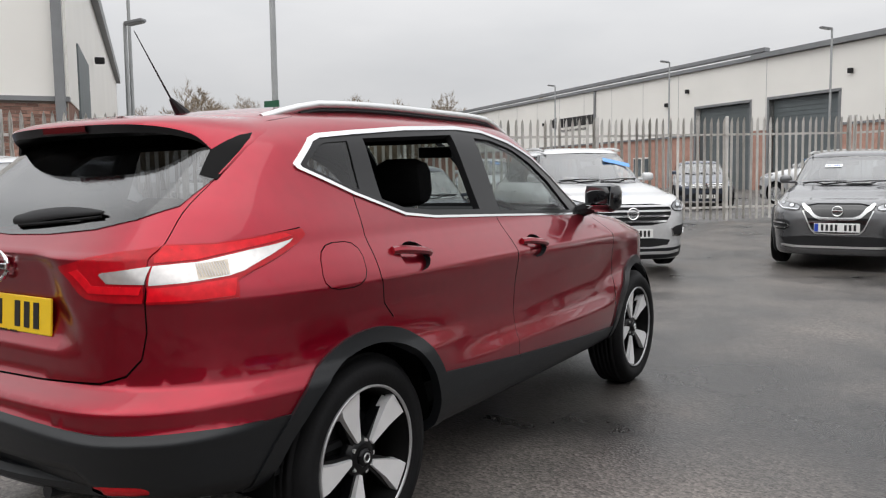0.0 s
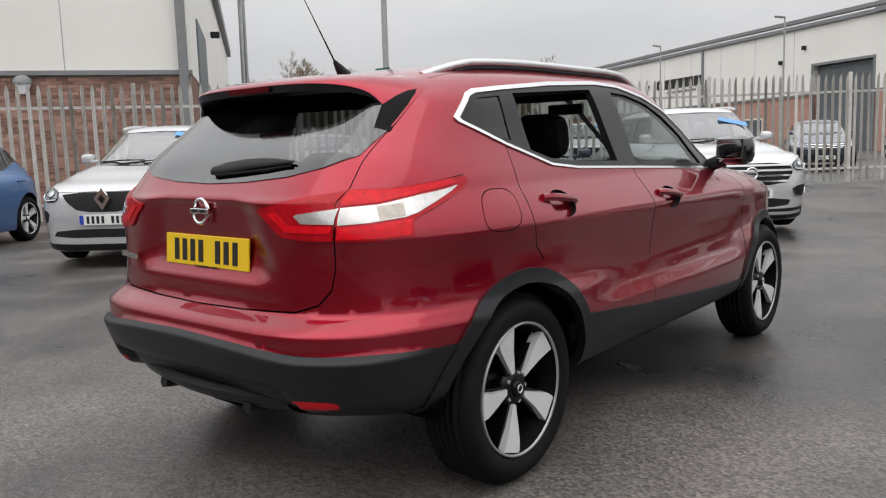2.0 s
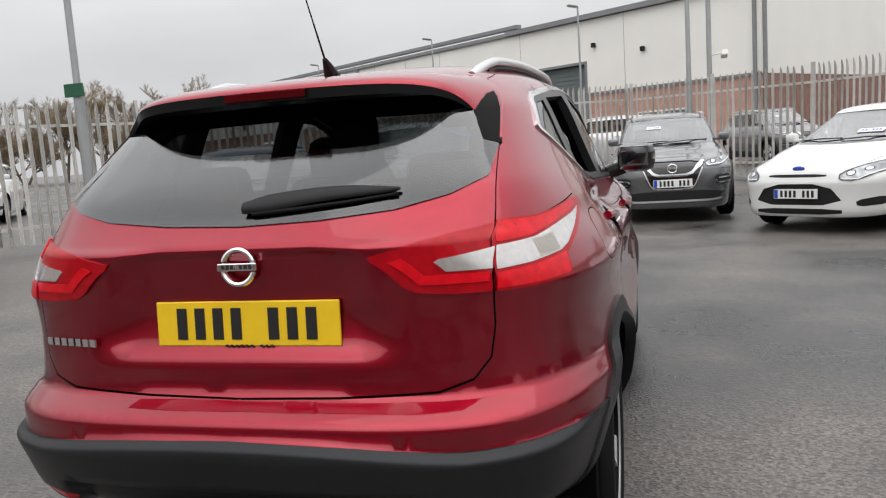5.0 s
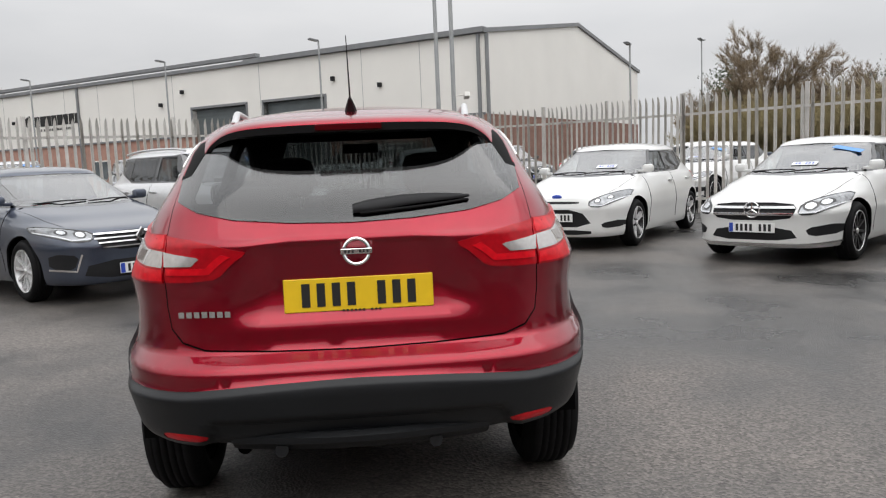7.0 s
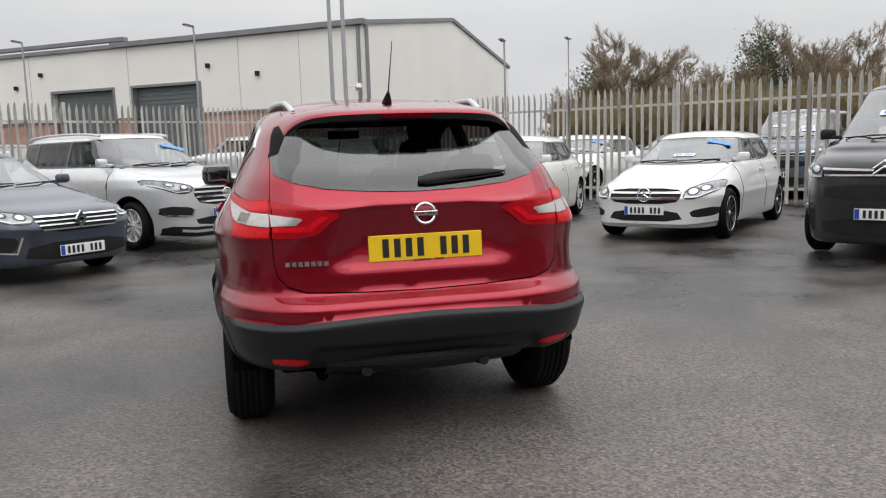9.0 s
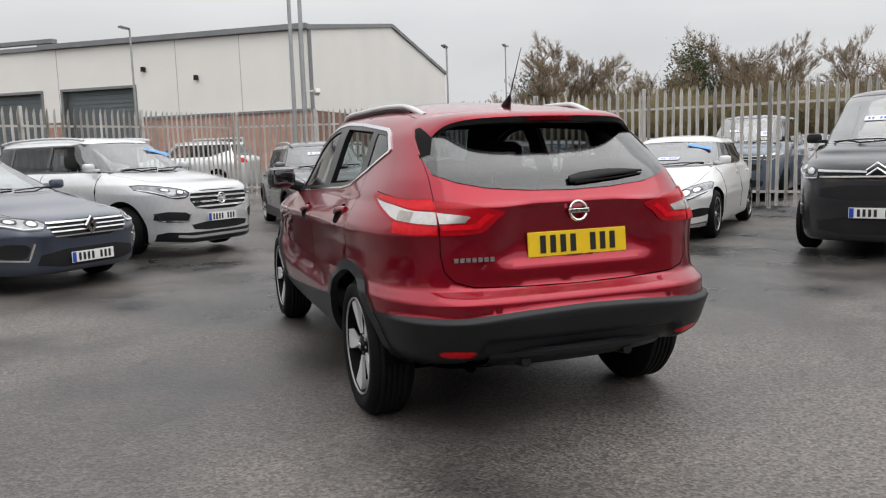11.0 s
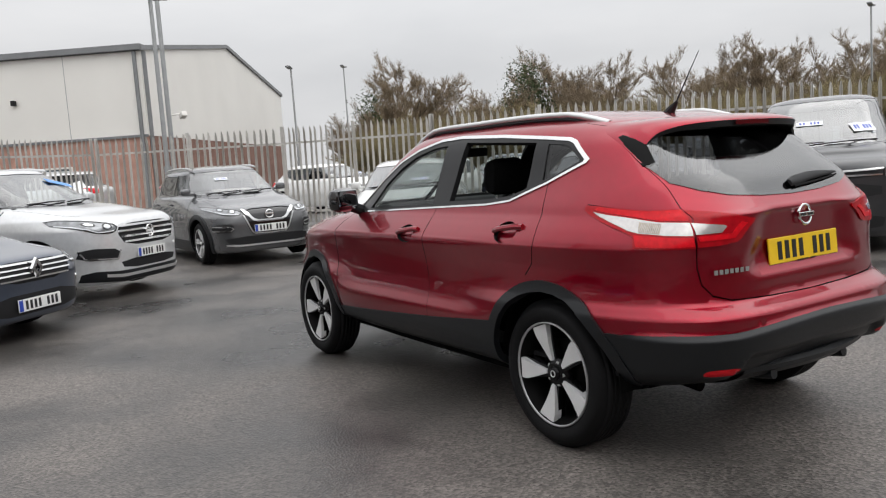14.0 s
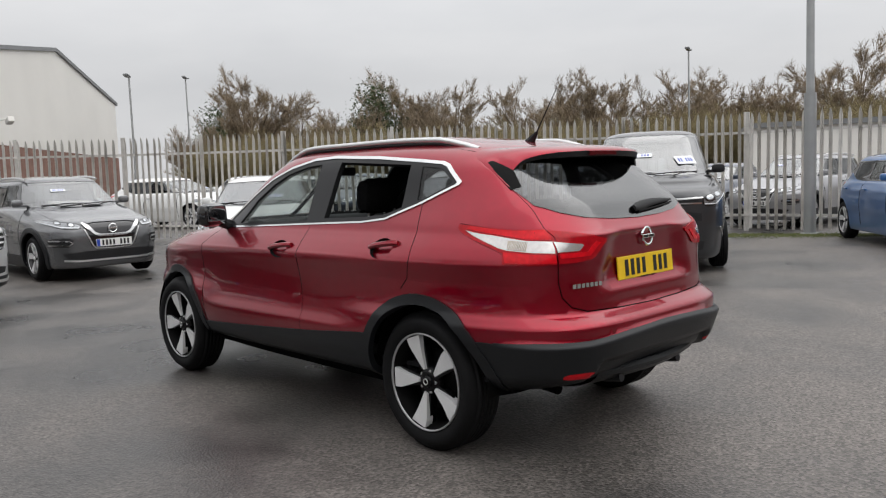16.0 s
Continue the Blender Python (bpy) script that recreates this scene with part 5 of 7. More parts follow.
        box(bm, 0.125, 0.006, 0.08, Matrix.Translation((0, -0.055 if sign > 0 else 0.055, 0.014)), 0.002)
        part("mirror_glass", bm, MIRROR, mir)
        # door handles
        for py in ([pillars[0] + 0.12, pillars[0] - 0.8] if not van else [pillars[0] + 0.12]):
            q, n = c.on(py, belt - 0.13, sign=sign)
            bm = bmesh.new()
            box(bm, 0.035, 0.19, 0.028, Matrix.Translation((0, 0, -0.014)), 0.01)
            part("door_handle", smooth(bm), paint_mat if not van else MATT_BLACK, car).matrix_basis = Matrix.Translation(q + n * 0.018)
    # underbody and cabin
    bm = bmesh.new()
    box(bm, 2 * W - 0.56, yf - yr - 0.5, 0.50, Matrix.Translation((0, 0.5 * (yf + yr), 0.19)), 0.03)
    part("underbody", bm, UNDER, car)
    for x in (0.36, -0.36):
        seat(car, x, cowl - 1.15 if not van else cowl - 1.0, belt - 0.66, 0.60, 14)
    bm = bmesh.new()
    box(bm, 2 * W * 0.78, 0.5, 0.2, Matrix.Translation((0, cowl - 0.42, belt - 0.20)), 0.05)
    part("dashboard", smooth(bm), CABIN, car)
    bm = bmesh.new()
    tube(bm, [Vector((0.36 + 0.18 * math.cos(k / 9 * math.pi), cowl - 0.72 - 0.06 * math.sin(k / 9 * math.pi), belt - 0.13 + 0.17 * math.sin(k / 9 * math.pi))) for k in range(19)], 0.016, 6)
    part("steering_wheel", smooth(bm), MATT_BLACK, car)
    bm = bmesh.new()
    box(bm, 0.22, 0.02, 0.06, Matrix.Translation((0, rf + 0.03, H - 0.24)), 0.008)
    part("rear_view_mirror", smooth(bm), MATT_BLACK, car)
    # wipers
    for x in (0.56, 0.0):
        p, n = c.on(x=x, z=belt + 0.022, front=True)
        q, n2 = c.on(x=x - 0.56, z=belt + 0.040, front=True)
        r_, n3 = c.on(x=x - 0.28, z=belt + 0.032, front=True)
        bm = bmesh.new()
        tube(bm, [p + n * 0.012, r_ + n3 * 0.020, q + n2 * 0.010], 0.008, 5)
        part("wiper", bm, MATT_BLACK, car)
    if rails:
        for sign in (1, -1):
            bm = bmesh.new()
            pts = []
            for f in np.linspace(0, 1, 9):
                y = rf - 0.15 + (rr - rf + 0.3) * f
                pts.append((sign * W * 0.62, y, H - 0.075 + 0.05 * math.sin(math.pi * min(1, max(0, f)) ** 1.0) ** 0.5))
            tube(bm, pts, 0.018, 8)
            part("roof_rail", smooth(bm), SATIN, car)
    p, n = c.on(x=0.0, z=plate_z, front=True)
    number_plate(car, Matrix.Translation((0, p.y + 0.022, plate_z)) @ pose(0, 0, 0, 0, 0, 180))
    add_wheels(car, WHEELS[wheel_kind], W - 0.14, axle, -axle, r)
    return car, c


def disc_badge(car, c, z, r, mat=CHROME, bar=True):
    """A round badge: a ring, with a plain bar across."""
    p, n = c.on(x=0.0, z=z, front=True)
    bm = bmesh.new()
    tube(bm, [(r * math.cos(k * math.pi / 12), 0, r * math.sin(k * math.pi / 12)) for k in range(25)], r * 0.14, 6)
    if bar:
        box(bm, r * 2.2, 0.012, r * 0.42, Matrix.Translation((0, 0, -r * 0.21)), 0.002)
    part("badge", bm, mat, car).matrix_basis = Matrix.Translation(p + n * 0.022)


def diamond_badge(car, c, z, h):
    p, n = c.on(x=0.0, z=z, front=True)
    bm = bmesh.new()
    w = h * 0.72
    outer, inner = [(0, h), (w, 0), (0, -h), (-w, 0)], [(0, h * 0.45), (w * 0.45, 0), (0, -h * 0.45), (-w * 0.45, 0)]
    for i in range(4):
        j = (i + 1) % 4
        a, b, d, e = outer[i], outer[j], inner[j], inner[i]
        lo = [bm.verts.new((x, 0, zz)) for x, zz in (a, b, d, e)]
        hi = [bm.verts.new((x * 0.92, 0.025, zz * 0.92)) for x, zz in (a, b, d, e)]
        bm.faces.new(hi)
        for k in range(4):
            bm.faces.new((lo[k], lo[(k + 1) % 4], hi[(k + 1) % 4], hi[k]))
    bmesh.ops.recalc_face_normals(bm, faces=bm.faces)
    part("badge", bm, CHROME, car).matrix_basis = Matrix.Translation(p + n * 0.02)


def chevrons(car, c, z):
    p, n = c.on(x=0.0, z=z, front=True)
    bm = bmesh.new()
    for dz in (0, 0.055):
        tube(bm, [(-0.1, 0, dz - 0.045), (0, 0.01, dz + 0.03), (0.1, 0, dz - 0.045)], 0.013, 6)
    part("badge", bm, CHROME, car).matrix_basis = Matrix.Translation(p + n * 0.02)


def star_badge(car, c, z, r):
    p, n = c.on(x=0.0, z=z, front=True)
    bm = bmesh.new()
    tube(bm, [(r * math.cos(k * math.pi / 12), 0, r * math.sin(k * math.pi / 12)) for k in range(25)], r * 0.1, 6)
    for k in range(3):
        a = math.pi / 2 + k * 2 * math.pi / 3
        tube(bm, [(0, 0.004, 0), (r * math.cos(a), 0, r * math.sin(a))], r * 0.13, 5, r * 0.05)
    part("badge", bm, CHROME, car).matrix_basis = Matrix.Translation(p + n * 0.02)


def screen_card(car, c, x, z, w, h, mat, label, tilt=0):
    """A sales card inside the windscreen or a sticker on it."""
    p, n = c.on(x=x, z=z, front=True)
    up = (Vector((0, 0, 1)) - n * n.z).normalized()
    side = up.cross(n)
    m = Matrix((side, n, up)).transposed().to_4x4()
    m.translation = p + n * 0.006
    bm = bmesh.new()
    box(bm, w, 0.003, h, Matrix.Rotation(radians(tilt), 4, "Y") @ Matrix.Translation((0, 0, -h / 2)))
    ob = part("sales_card", bm, mat, car, label)
    ob.matrix_basis = m
    if mat is PAPER:
        bars("card_print", PLATE_BLUE, ob, Matrix.Translation((0, 0.003, 0)), w * 0.8, h * 0.45, 6)
    return ob


def stand(car, x, y, turn):
    car.matrix_basis = pose(x, y, float(rise(np.float64(x), np.float64(y))) + 0.003, 0, 0, turn)
    return car


WHEELS = {k: make_wheel(0.33, 0.215, 0.225, k) for k in ("five", "bright", "multi")}
G, D = GLOSS_BLACK, MATT_BLACK

grey, gc = common_car("crossover_car", "gunmetal grey crossover with a V-shaped grille, parked by the fence", GREY, 0.903, 1.585, -2.15, 2.2, 1.07, 0.86, 1.12, 0.40, -1.95, -1.62, 1.323, 0.335, [
    ("grille", G, -0.01, [(-0.44, 0.85), (0.44, 0.85), (0.38, 0.695), (0.30, 0.455), (-0.30, 0.455), (-0.38, 0.695)], 0, False),
    ("grille_trim", CHROME, 0.014, [(0.41, 0.84), (0.26, 0.685), (0.19, 0.655), (0.002, 0.651)], 0.036, True),
    ("grille_outline", SATIN, 0.008, [(0.40, 0.755), (0.30, 0.52), (0.25, 0.47), (0.002, 0.46)], 0.014, True),
    ("headlamp", LAMP_FRONT, 0.004, [(0.45, 0.755), (0.66, 0.77), (0.82, 0.855), (0.84, 0.91), (0.64, 0.865), (0.43, 0.825)], 0, True),
    ("lower_intake", D, 0.004, [(-0.70, 0.435), (0.70, 0.435), (0.60, 0.305), (-0.60, 0.305)], 0, False),
    ("fog_recess", D, 0.003, [(0.55, 0.635), (0.80, 0.635), (0.79, 0.505), (0.57, 0.505)], 0, True),
    ("fog_trim", CHROME, 0.010, [(0.79, 0.6), (0.60, 0.59), (0.565, 0.56), (0.60, 0.53), (0.79, 0.535)], 0.02, True),
    ("bumper_trim", SATIN, 0.012, [(-0.66, 0.31), (-0.5, 0.297), (0.5, 0.297), (0.66, 0.31)], 0.026, False)], "five", True, (-0.32, -1.15), rails=True, plate_z=0.545)
disc_badge(grey, gc, 0.745, 0.06)
screen_card(grey, gc, 0.2, 1.33, 0.22, 0.09, PAPER, "white sales card in the windscreen")
stand(grey, 1.17, 9.91, 181)

silver, sc_ = common_car("large_suv", "silver large sport utility car with chrome slatted grille, parked nose out", SILVER, 0.94, 1.69, -2.33, 2.27, 1.15, 0.98, 1.15, 0.42, -2.05, -1.8, 1.35, 0.36, [
    ("grille", D, -0.01, [(-0.46, 0.89), (0.46, 0.89), (0.54, 0.79), (0.42, 0.62), (-0.42, 0.62), (-0.54, 0.79)], 0, False),
    ("grille_slat", CHROME, 0.012, [(-0.49, 0.862), (0.49, 0.862)], 0.024, False),
    ("grille_slat", CHROME, 0.012, [(-0.52, 0.80), (0.52, 0.80)], 0.024, False),
    ("grille_slat", CHROME, 0.012, [(-0.49, 0.735), (0.49, 0.735)], 0.024, False),
    ("grille_slat", CHROME, 0.012, [(-0.45, 0.67), (0.45, 0.67)], 0.024, False),
    ("headlamp", LAMP_FRONT, 0.004, [(0.55, 0.80), (0.70, 0.79), (0.86, 0.90), (0.895, 0.985), (0.70, 0.945), (0.51, 0.875)], 0, True),
    ("fog_recess", D, 0.003, [(0.52, 0.60), (0.82, 0.63), (0.83, 0.49), (0.56, 0.47)], 0, True),
    ("fog_trim", CHROME, 0.010, [(0.52, 0.585), (0.55, 0.485), (0.79, 0.505), (0.825, 0.60)], 0.02, True),
    ("lower_intake", D, 0.003, [(-0.52, 0.46), (0.52, 0.46), (0.46, 0.35), (-0.46, 0.35)], 0, False),
    ("bumper_cladding", CLADDING, 0.004, [(-0.80, 0.36), (-0.5, 0.33), (0.5, 0.33), (0.80, 0.36), (0.80, 0.20), (-0.80, 0.20)], 0, False),
    ("skid_plate", SATIN, 0.012, [(-0.66, 0.295), (-0.5, 0.275), (0.5, 0.275), (0.66, 0.295)], 0.035, False)], "bright", False, (-0.30, -1.2), rails=True, plate_z=0.52)
disc_badge(silver, sc_, 0.765, 0.07)
screen_card(silver, sc_, -0.40, 1.43, 0.40, 0.12, STICKER, "blue sales sticker on the windscreen", 26)
stand(silver, -2.40, 7.92, 221)

slate, mc = common_car("hatchback_car", "dark slate-blue hatchback with chrome slatted grille, parked nose out", SLATE, 0.907, 1.45, -2.13, 2.24, 0.98, 0.76, 1.15, 0.30, -1.9, -1.45, 1.335, 0.325, [
    ("grille", D, -0.008, [(-0.50, 0.72), (0.50, 0.72), (0.40, 0.53), (-0.40, 0.53)], 0, False),
    ("grille_slat", CHROME, 0.01, [(-0.5, 0.70), (0.5, 0.70)], 0.018, False),
    ("grille_slat", CHROME, 0.01, [(-0.48, 0.655), (0.48, 0.655)], 0.014, False),
    ("grille_slat", CHROME, 0.01, [(-0.45, 0.61), (0.45, 0.61)], 0.014, False),
    ("grille_slat", CHROME, 0.01, [(-0.42, 0.565), (0.42, 0.565)], 0.014, False),
    ("headlamp", LAMP_FRONT, 0.004, [(0.50, 0.64), (0.66, 0.635), (0.83, 0.72), (0.85, 0.79), (0.68, 0.77), (0.47, 0.72)], 0, True),
    ("lower_intake", D, 0.002, [(-0.54, 0.43), (0.54, 0.43), (0.60, 0.25), (-0.60, 0.25)], 0, False),
    ("fog_recess", D, 0.002, [(0.62, 0.50), (0.80, 0.52), (0.79, 0.36), (0.66, 0.35)], 0, True),
    ("fog_trim", CHROME, 0.008, [(0.60, 0.51), (0.64, 0.34), (0.79, 0.355)], 0.02, True)], "bright", False, (-0.35, -1.1), plate_z=0.335)
diamond_badge(slate, mc, 0.64, 0.10)
stand(slate, -3.95, 5.55, 224)

pearl_suv, kc = common_car("family_suv", "pearl white family crossover with a diamond badge, parked by the fence", PEARL, 0.918, 1.60, -2.18, 2.27, 1.09, 0.89, 1.15, 0.40, -1.98, -1.62, 1.323, 0.34, [
    ("grille", D, -0.008, [(-0.46, 0.82), (0.46, 0.82), (0.40, 0.72), (0.26, 0.61), (-0.26, 0.61), (-0.40, 0.72)], 0, False),
    ("grille_trim", CHROME, 0.01, [(-0.50, 0.835), (0.50, 0.835)], 0.018, False),
    ("headlamp", LAMP_FRONT, 0.004, [(0.50, 0.73), (0.66, 0.72), (0.86, 0.82), (0.87, 0.92), (0.68, 0.895), (0.50, 0.83)], 0, True),
    ("fog_recess", D, 0.003, [(0.60, 0.62), (0.82, 0.64), (0.82, 0.49), (0.66, 0.49)], 0, True),
    ("lower_intake", D, 0.003, [(-0.52, 0.43), (0.52, 0.43), (0.60, 0.34), (-0.60, 0.34)], 0, False),
    ("bumper_cladding", CLADDING, 0.004, [(-0.84, 0.31), (-0.6, 0.27), (0.6, 0.27), (0.84, 0.31), (0.80, 0.20), (-0.80, 0.20)], 0, False)], "five", False, (-0.30, -1.15), rails=True, plate_z=0.53)
diamond_badge(pearl_suv, kc, 0.745, 0.125)
screen_card(pearl_suv, kc, -0.38, 1.42, 0.40, 0.11, STICKER, "blue sales sticker on the windscreen", 24)
stand(pearl_suv, -7.15, 2.3, 219)

sporty, fc = common_car("hatchback_car", "white sporty hatchback with a large black grille, parked nose out", WHITE, 0.911, 1.48, -2.12, 2.22, 1.0, 0.76, 1.22, 0.30, -1.92, -1.42, 1.324, 0.33, [
    ("grille", D, -0.012, [(-0.36, 0.57), (0.36, 0.57), (0.54, 0.33), (-0.54, 0.33)], 0, False),
    ("upper_slot", D, 0.0, [(-0.34, 0.68), (0.34, 0.68), (0.34, 0.645), (-0.34, 0.645)], 0, False),
    ("headlamp", LAMP_FRONT, 0.004, [(0.48, 0.61), (0.64, 0.60), (0.83, 0.71), (0.85, 0.81), (0.68, 0.78), (0.48, 0.68)], 0, True),
    ("lower_intake", D, 0.002, [(-0.50, 0.29), (0.50, 0.29), (0.50, 0.225), (-0.50, 0.225)], 0, False),
    ("fog_recess", D, 0.002, [(0.62, 0.38), (0.82, 0.42), (0.82, 0.32), (0.64, 0.31)], 0, True)], "five", False, (-0.32, -1.1), plate_z=0.46)
p_, n_ = fc.on(x=0.0, z=0.735, front=True)
bm = bmesh.new()
bmesh.ops.create_uvsphere(bm, u_segments=16, v_segments=8, radius=1, matrix=Matrix.Diagonal((0.075, 0.012, 0.03, 1)))
part("badge", smooth(bm), PLATE_BLUE, sporty, "small blue oval badge").matrix_basis = Matrix.Translation(p_ + n_ * 0.008)
screen_card(sporty, fc, -0.25, 1.12, 0.30, 0.11, PAPER, "white sales card in the windscreen")
stand(sporty, 3.88, 7.86, 142.3)

star_hatch, ac = common_car("hatchback_car", "white compact hatchback with a star badge, parked nose out", WHITE, 0.89, 1.435, -2.05, 2.24, 0.97, 0.72, 1.10, 0.22, -1.85, -1.4, 1.35, 0.325, [
    ("grille", D, -0.01, [(-0.41, 0.69), (0.41, 0.69), (0.48, 0.61), (0.39, 0.495), (-0.39, 0.495), (-0.48, 0.61)], 0, False),
    ("grille_slat", CHROME, 0.012, [(-0.45, 0.635), (0.45, 0.635)], 0.028, False),
    ("grille_slat", CHROME, 0.012, [(-0.45, 0.565), (0.45, 0.565)], 0.028, False),
    ("headlamp", LAMP_FRONT, 0.004, [(0.49, 0.56), (0.64, 0.565), (0.83, 0.66), (0.84, 0.775), (0.66, 0.745), (0.51, 0.67)], 0, True),
    ("lower_intake", D, 0.0, [(-0.40, 0.42), (0.40, 0.42), (0.50, 0.275), (-0.50, 0.275)], 0, False),
    ("side_intake", D, 0.0, [(0.55, 0.41), (0.81, 0.46), (0.81, 0.34), (0.59, 0.32)], 0, True),
    ("splitter", CHROME, 0.012, [(-0.80, 0.255), (-0.5, 0.235), (0.5, 0.235), (0.80, 0.255)], 0.022, False)], "multi", False, (-0.32, -1.05), plate_z=0.415)
star_badge(star_hatch, ac, 0.60, 0.085)
screen_card(star_hatch, ac, -0.40, 1.24, 0.38, 0.10, STICKER, "blue sales sticker on the windscreen", 34)
screen_card(star_hatch, ac, -0.05, 1.08, 0.30, 0.10, PAPER, "white sales card in the windscreen")
stand(star_hatch, 5.95, 5.36, 130.5)

van, vc = common_car("panel_van", "black panel van with a chrome chevron badge, parked nose out", BLACK, 0.96, 1.90, -2.40, 2.52, 1.22, 1.06, 1.98, 1.15, -2.3, -2.25, 1.637, 0.335, [
    ("grille", D, -0.004, [(-0.52, 0.935), (0.52, 0.935), (0.52, 0.85), (-0.52, 0.85)], 0, False),
    ("grille_trim", CHROME, 0.010, [(-0.58, 0.945), (-0.10, 0.93)], 0.022, False),
    ("grille_trim", CHROME, 0.010, [(0.58, 0.945), (0.10, 0.93)], 0.022, False),
    ("grille_trim", CHROME, 0.010, [(-0.56, 0.88), (0.56, 0.88)], 0.018, False),
    ("headlamp", LAMP_FRONT, 0.006, [(0.58, 0.85), (0.74, 0.85), (0.90, 0.97), (0.91, 1.07), (0.76, 1.01), (0.58, 0.96)], 0, True),
    ("lower_intake", D, 0.003, [(-0.60, 0.45), (0.60, 0.45), (0.56, 0.27), (-0.56, 0.27)], 0, False),
    ("upper_intake", D, 0.0, [(-0.56, 0.79), (0.56, 0.79), (0.56, 0.63), (-0.56, 0.63)], 0, False),
    ("fog_trim", SATIN, 0.008, [(0.80, 0.57), (0.84, 0.45)], 0.02, True)], "five", False, (0.70, -0.5), van=True, plate_z=0.50, nose=5, kick=0.0)
chevrons(van, vc, 0.935)
screen_card(van, vc, -0.42, 1.42, 0.26, 0.18, PAPER, "white sales card in the windscreen")
screen_card(van, vc, 0.15, 1.50, 0.30, 0.09, PAPER, "white sales card in the windscreen")
stand(van, 7.42, 2.5, 122.7)

blue, bc = common_car("hatchback_car", "bright blue small hatchback, parked by the fence", BLUE, 0.87, 1.47, -1.86, 2.0, 1.0, 0.86, 1.05, 0.25, -1.8, -1.4, 1.28, 0.325, [
    ("grille", D, -0.008, [(-0.40, 0.76), (0.40, 0.76), (0.34, 0.60), (-0.34, 0.60)], 0, False),
    ("headlamp", LAMP_FRONT, 0.004, [(0.50, 0.72), (0.64, 0.72), (0.81, 0.82), (0.82, 0.88), (0.62, 0.84)], 0, True),
    ("lower_intake", D, 0.002, [(-0.55, 0.44), (0.55, 0.44), (0.5, 0.30), (-0.5, 0.30)], 0, False)], "five", False, (-0.3, -1.05), plate_z=0.52)
stand(blue, -9.5, -0.1, 219)
blue2 = stand(copy_thing(blue, Matrix()), 10.79, -0.36, 126)


# ---- cars beyond the fence ----
def beyond(source, label, x, y, turn):
    c = stand(copy_thing(source, Matrix()), x, y, turn)
    tagged(c, label, group="cars beyond the fence")
    return c


def repaint(car, old, fresh):
    """Gives a copied car a paint of its own."""
    for ob in car.children:
        if ob.data and ob.data.materials and ob.data.materials[0] == old:
            ob.data = ob.data.copy()
            ob.data.materials[0] = fresh


beyond(sporty, "white hatchback parked beyond the palisade fence", 7.2, 18.4, 202)
beyond(sporty, "white hatchback parked beyond the palisade fence", 10.0, 17.6, 200)
beyond(slate, "dark hatchback parked beyond the palisade fence", 11.4, 15.0, 118)
beyond(grey, "grey crossover parked beyond the palisade fence", 4.4, 21.6, 200)
repaint(beyond(grey, "light grey crossover with a V-shaped grille beyond the palisade fence", 15.4, 3.4, 87), GREY, PALE_GREY)
beyond(slate, "dark hatchback parked beyond the palisade fence", 16.9, 6.3, 95)
beyond(silver, "silver sport utility car parked beyond the palisade fence", 20.0, 9.4, 124)
repaint(beyond(van, "blue-grey van parked beyond the palisade fence", 11.9, 10.4, 128), BLACK, VAN_BLUE)
beyond(grey, "grey crossover parked beyond the palisade fence", 14.6, 8.9, 126)
beyond(slate, "dark hatchback parked beyond the palisade fence", 15.6, 12.6, 126)
beyond(van, "dark van parked beyond the palisade fence", 18.6, 13.4, 124)
beyond(star_hatch, "white compact hatchback parked beyond the palisade fence", 8.0, 13.6, 128)
beyond(silver, "silver sport utility car parked by the warehouse", -0.6, 23.4, 60)
beyond(grey, "grey crossover parked beyond the palisade fence", -7.2, 20.6, 200)
beyond(pearl_suv, "white family crossover parked beyond the palisade fence", -9.8, 18.2, 205)
beyond(slate, "dark hatchback parked beyond the palisade fence", -4.4, 22.6, 200)
beyond(blue, "blue hatchback parked beyond the palisade fence", -12.4, 15.2, 215)
beyond(sporty, "white hatchback parked beyond the palisade fence", -15.4, 12.4, 215)


# ---- palisade fence ----
def pale_mesh():
    """One W-section pale with a split, pointed head."""
    bm = bmesh.new()
    prof = [(-0.034, 0.0), (-0.020, 0.014), (0.0, 0.004), (0.020, 0.014), (0.034, 0.0)]
    low = [bm.verts.new((x, -y, 0.05)) for x, y in prof]
    neck = [bm.verts.new((x, -y, 2.25)) for x, y in prof]
    tip = [bm.verts.new((x * 0.55, -y - 0.012, 2.40 - abs(x) * 1.6)) for x, y in prof]
    for a, b in ((low, neck), (neck, tip)):
        for i in range(4):
            bm.faces.new((a[i], a[i + 1], b[i + 1], b[i]))
    bmesh.ops.solidify(bm, geom=bm.faces[:], thickness=0.003)
    me = bpy.data.meshes.new("pale")
    bm.to_mesh(me)
    bm.free()
    me.materials.append(STEEL)
    return me


def post_mesh():
    bm = bmesh.new()
    box(bm, 0.07, 0.05, 2.42, None, 0.006)
    me = bpy.data.meshes.new("post")
    bm.to_mesh(me)
    bm.free()
    me.materials.append(STEEL)
    return me


PALE, POST = pale_mesh(), post_mesh()


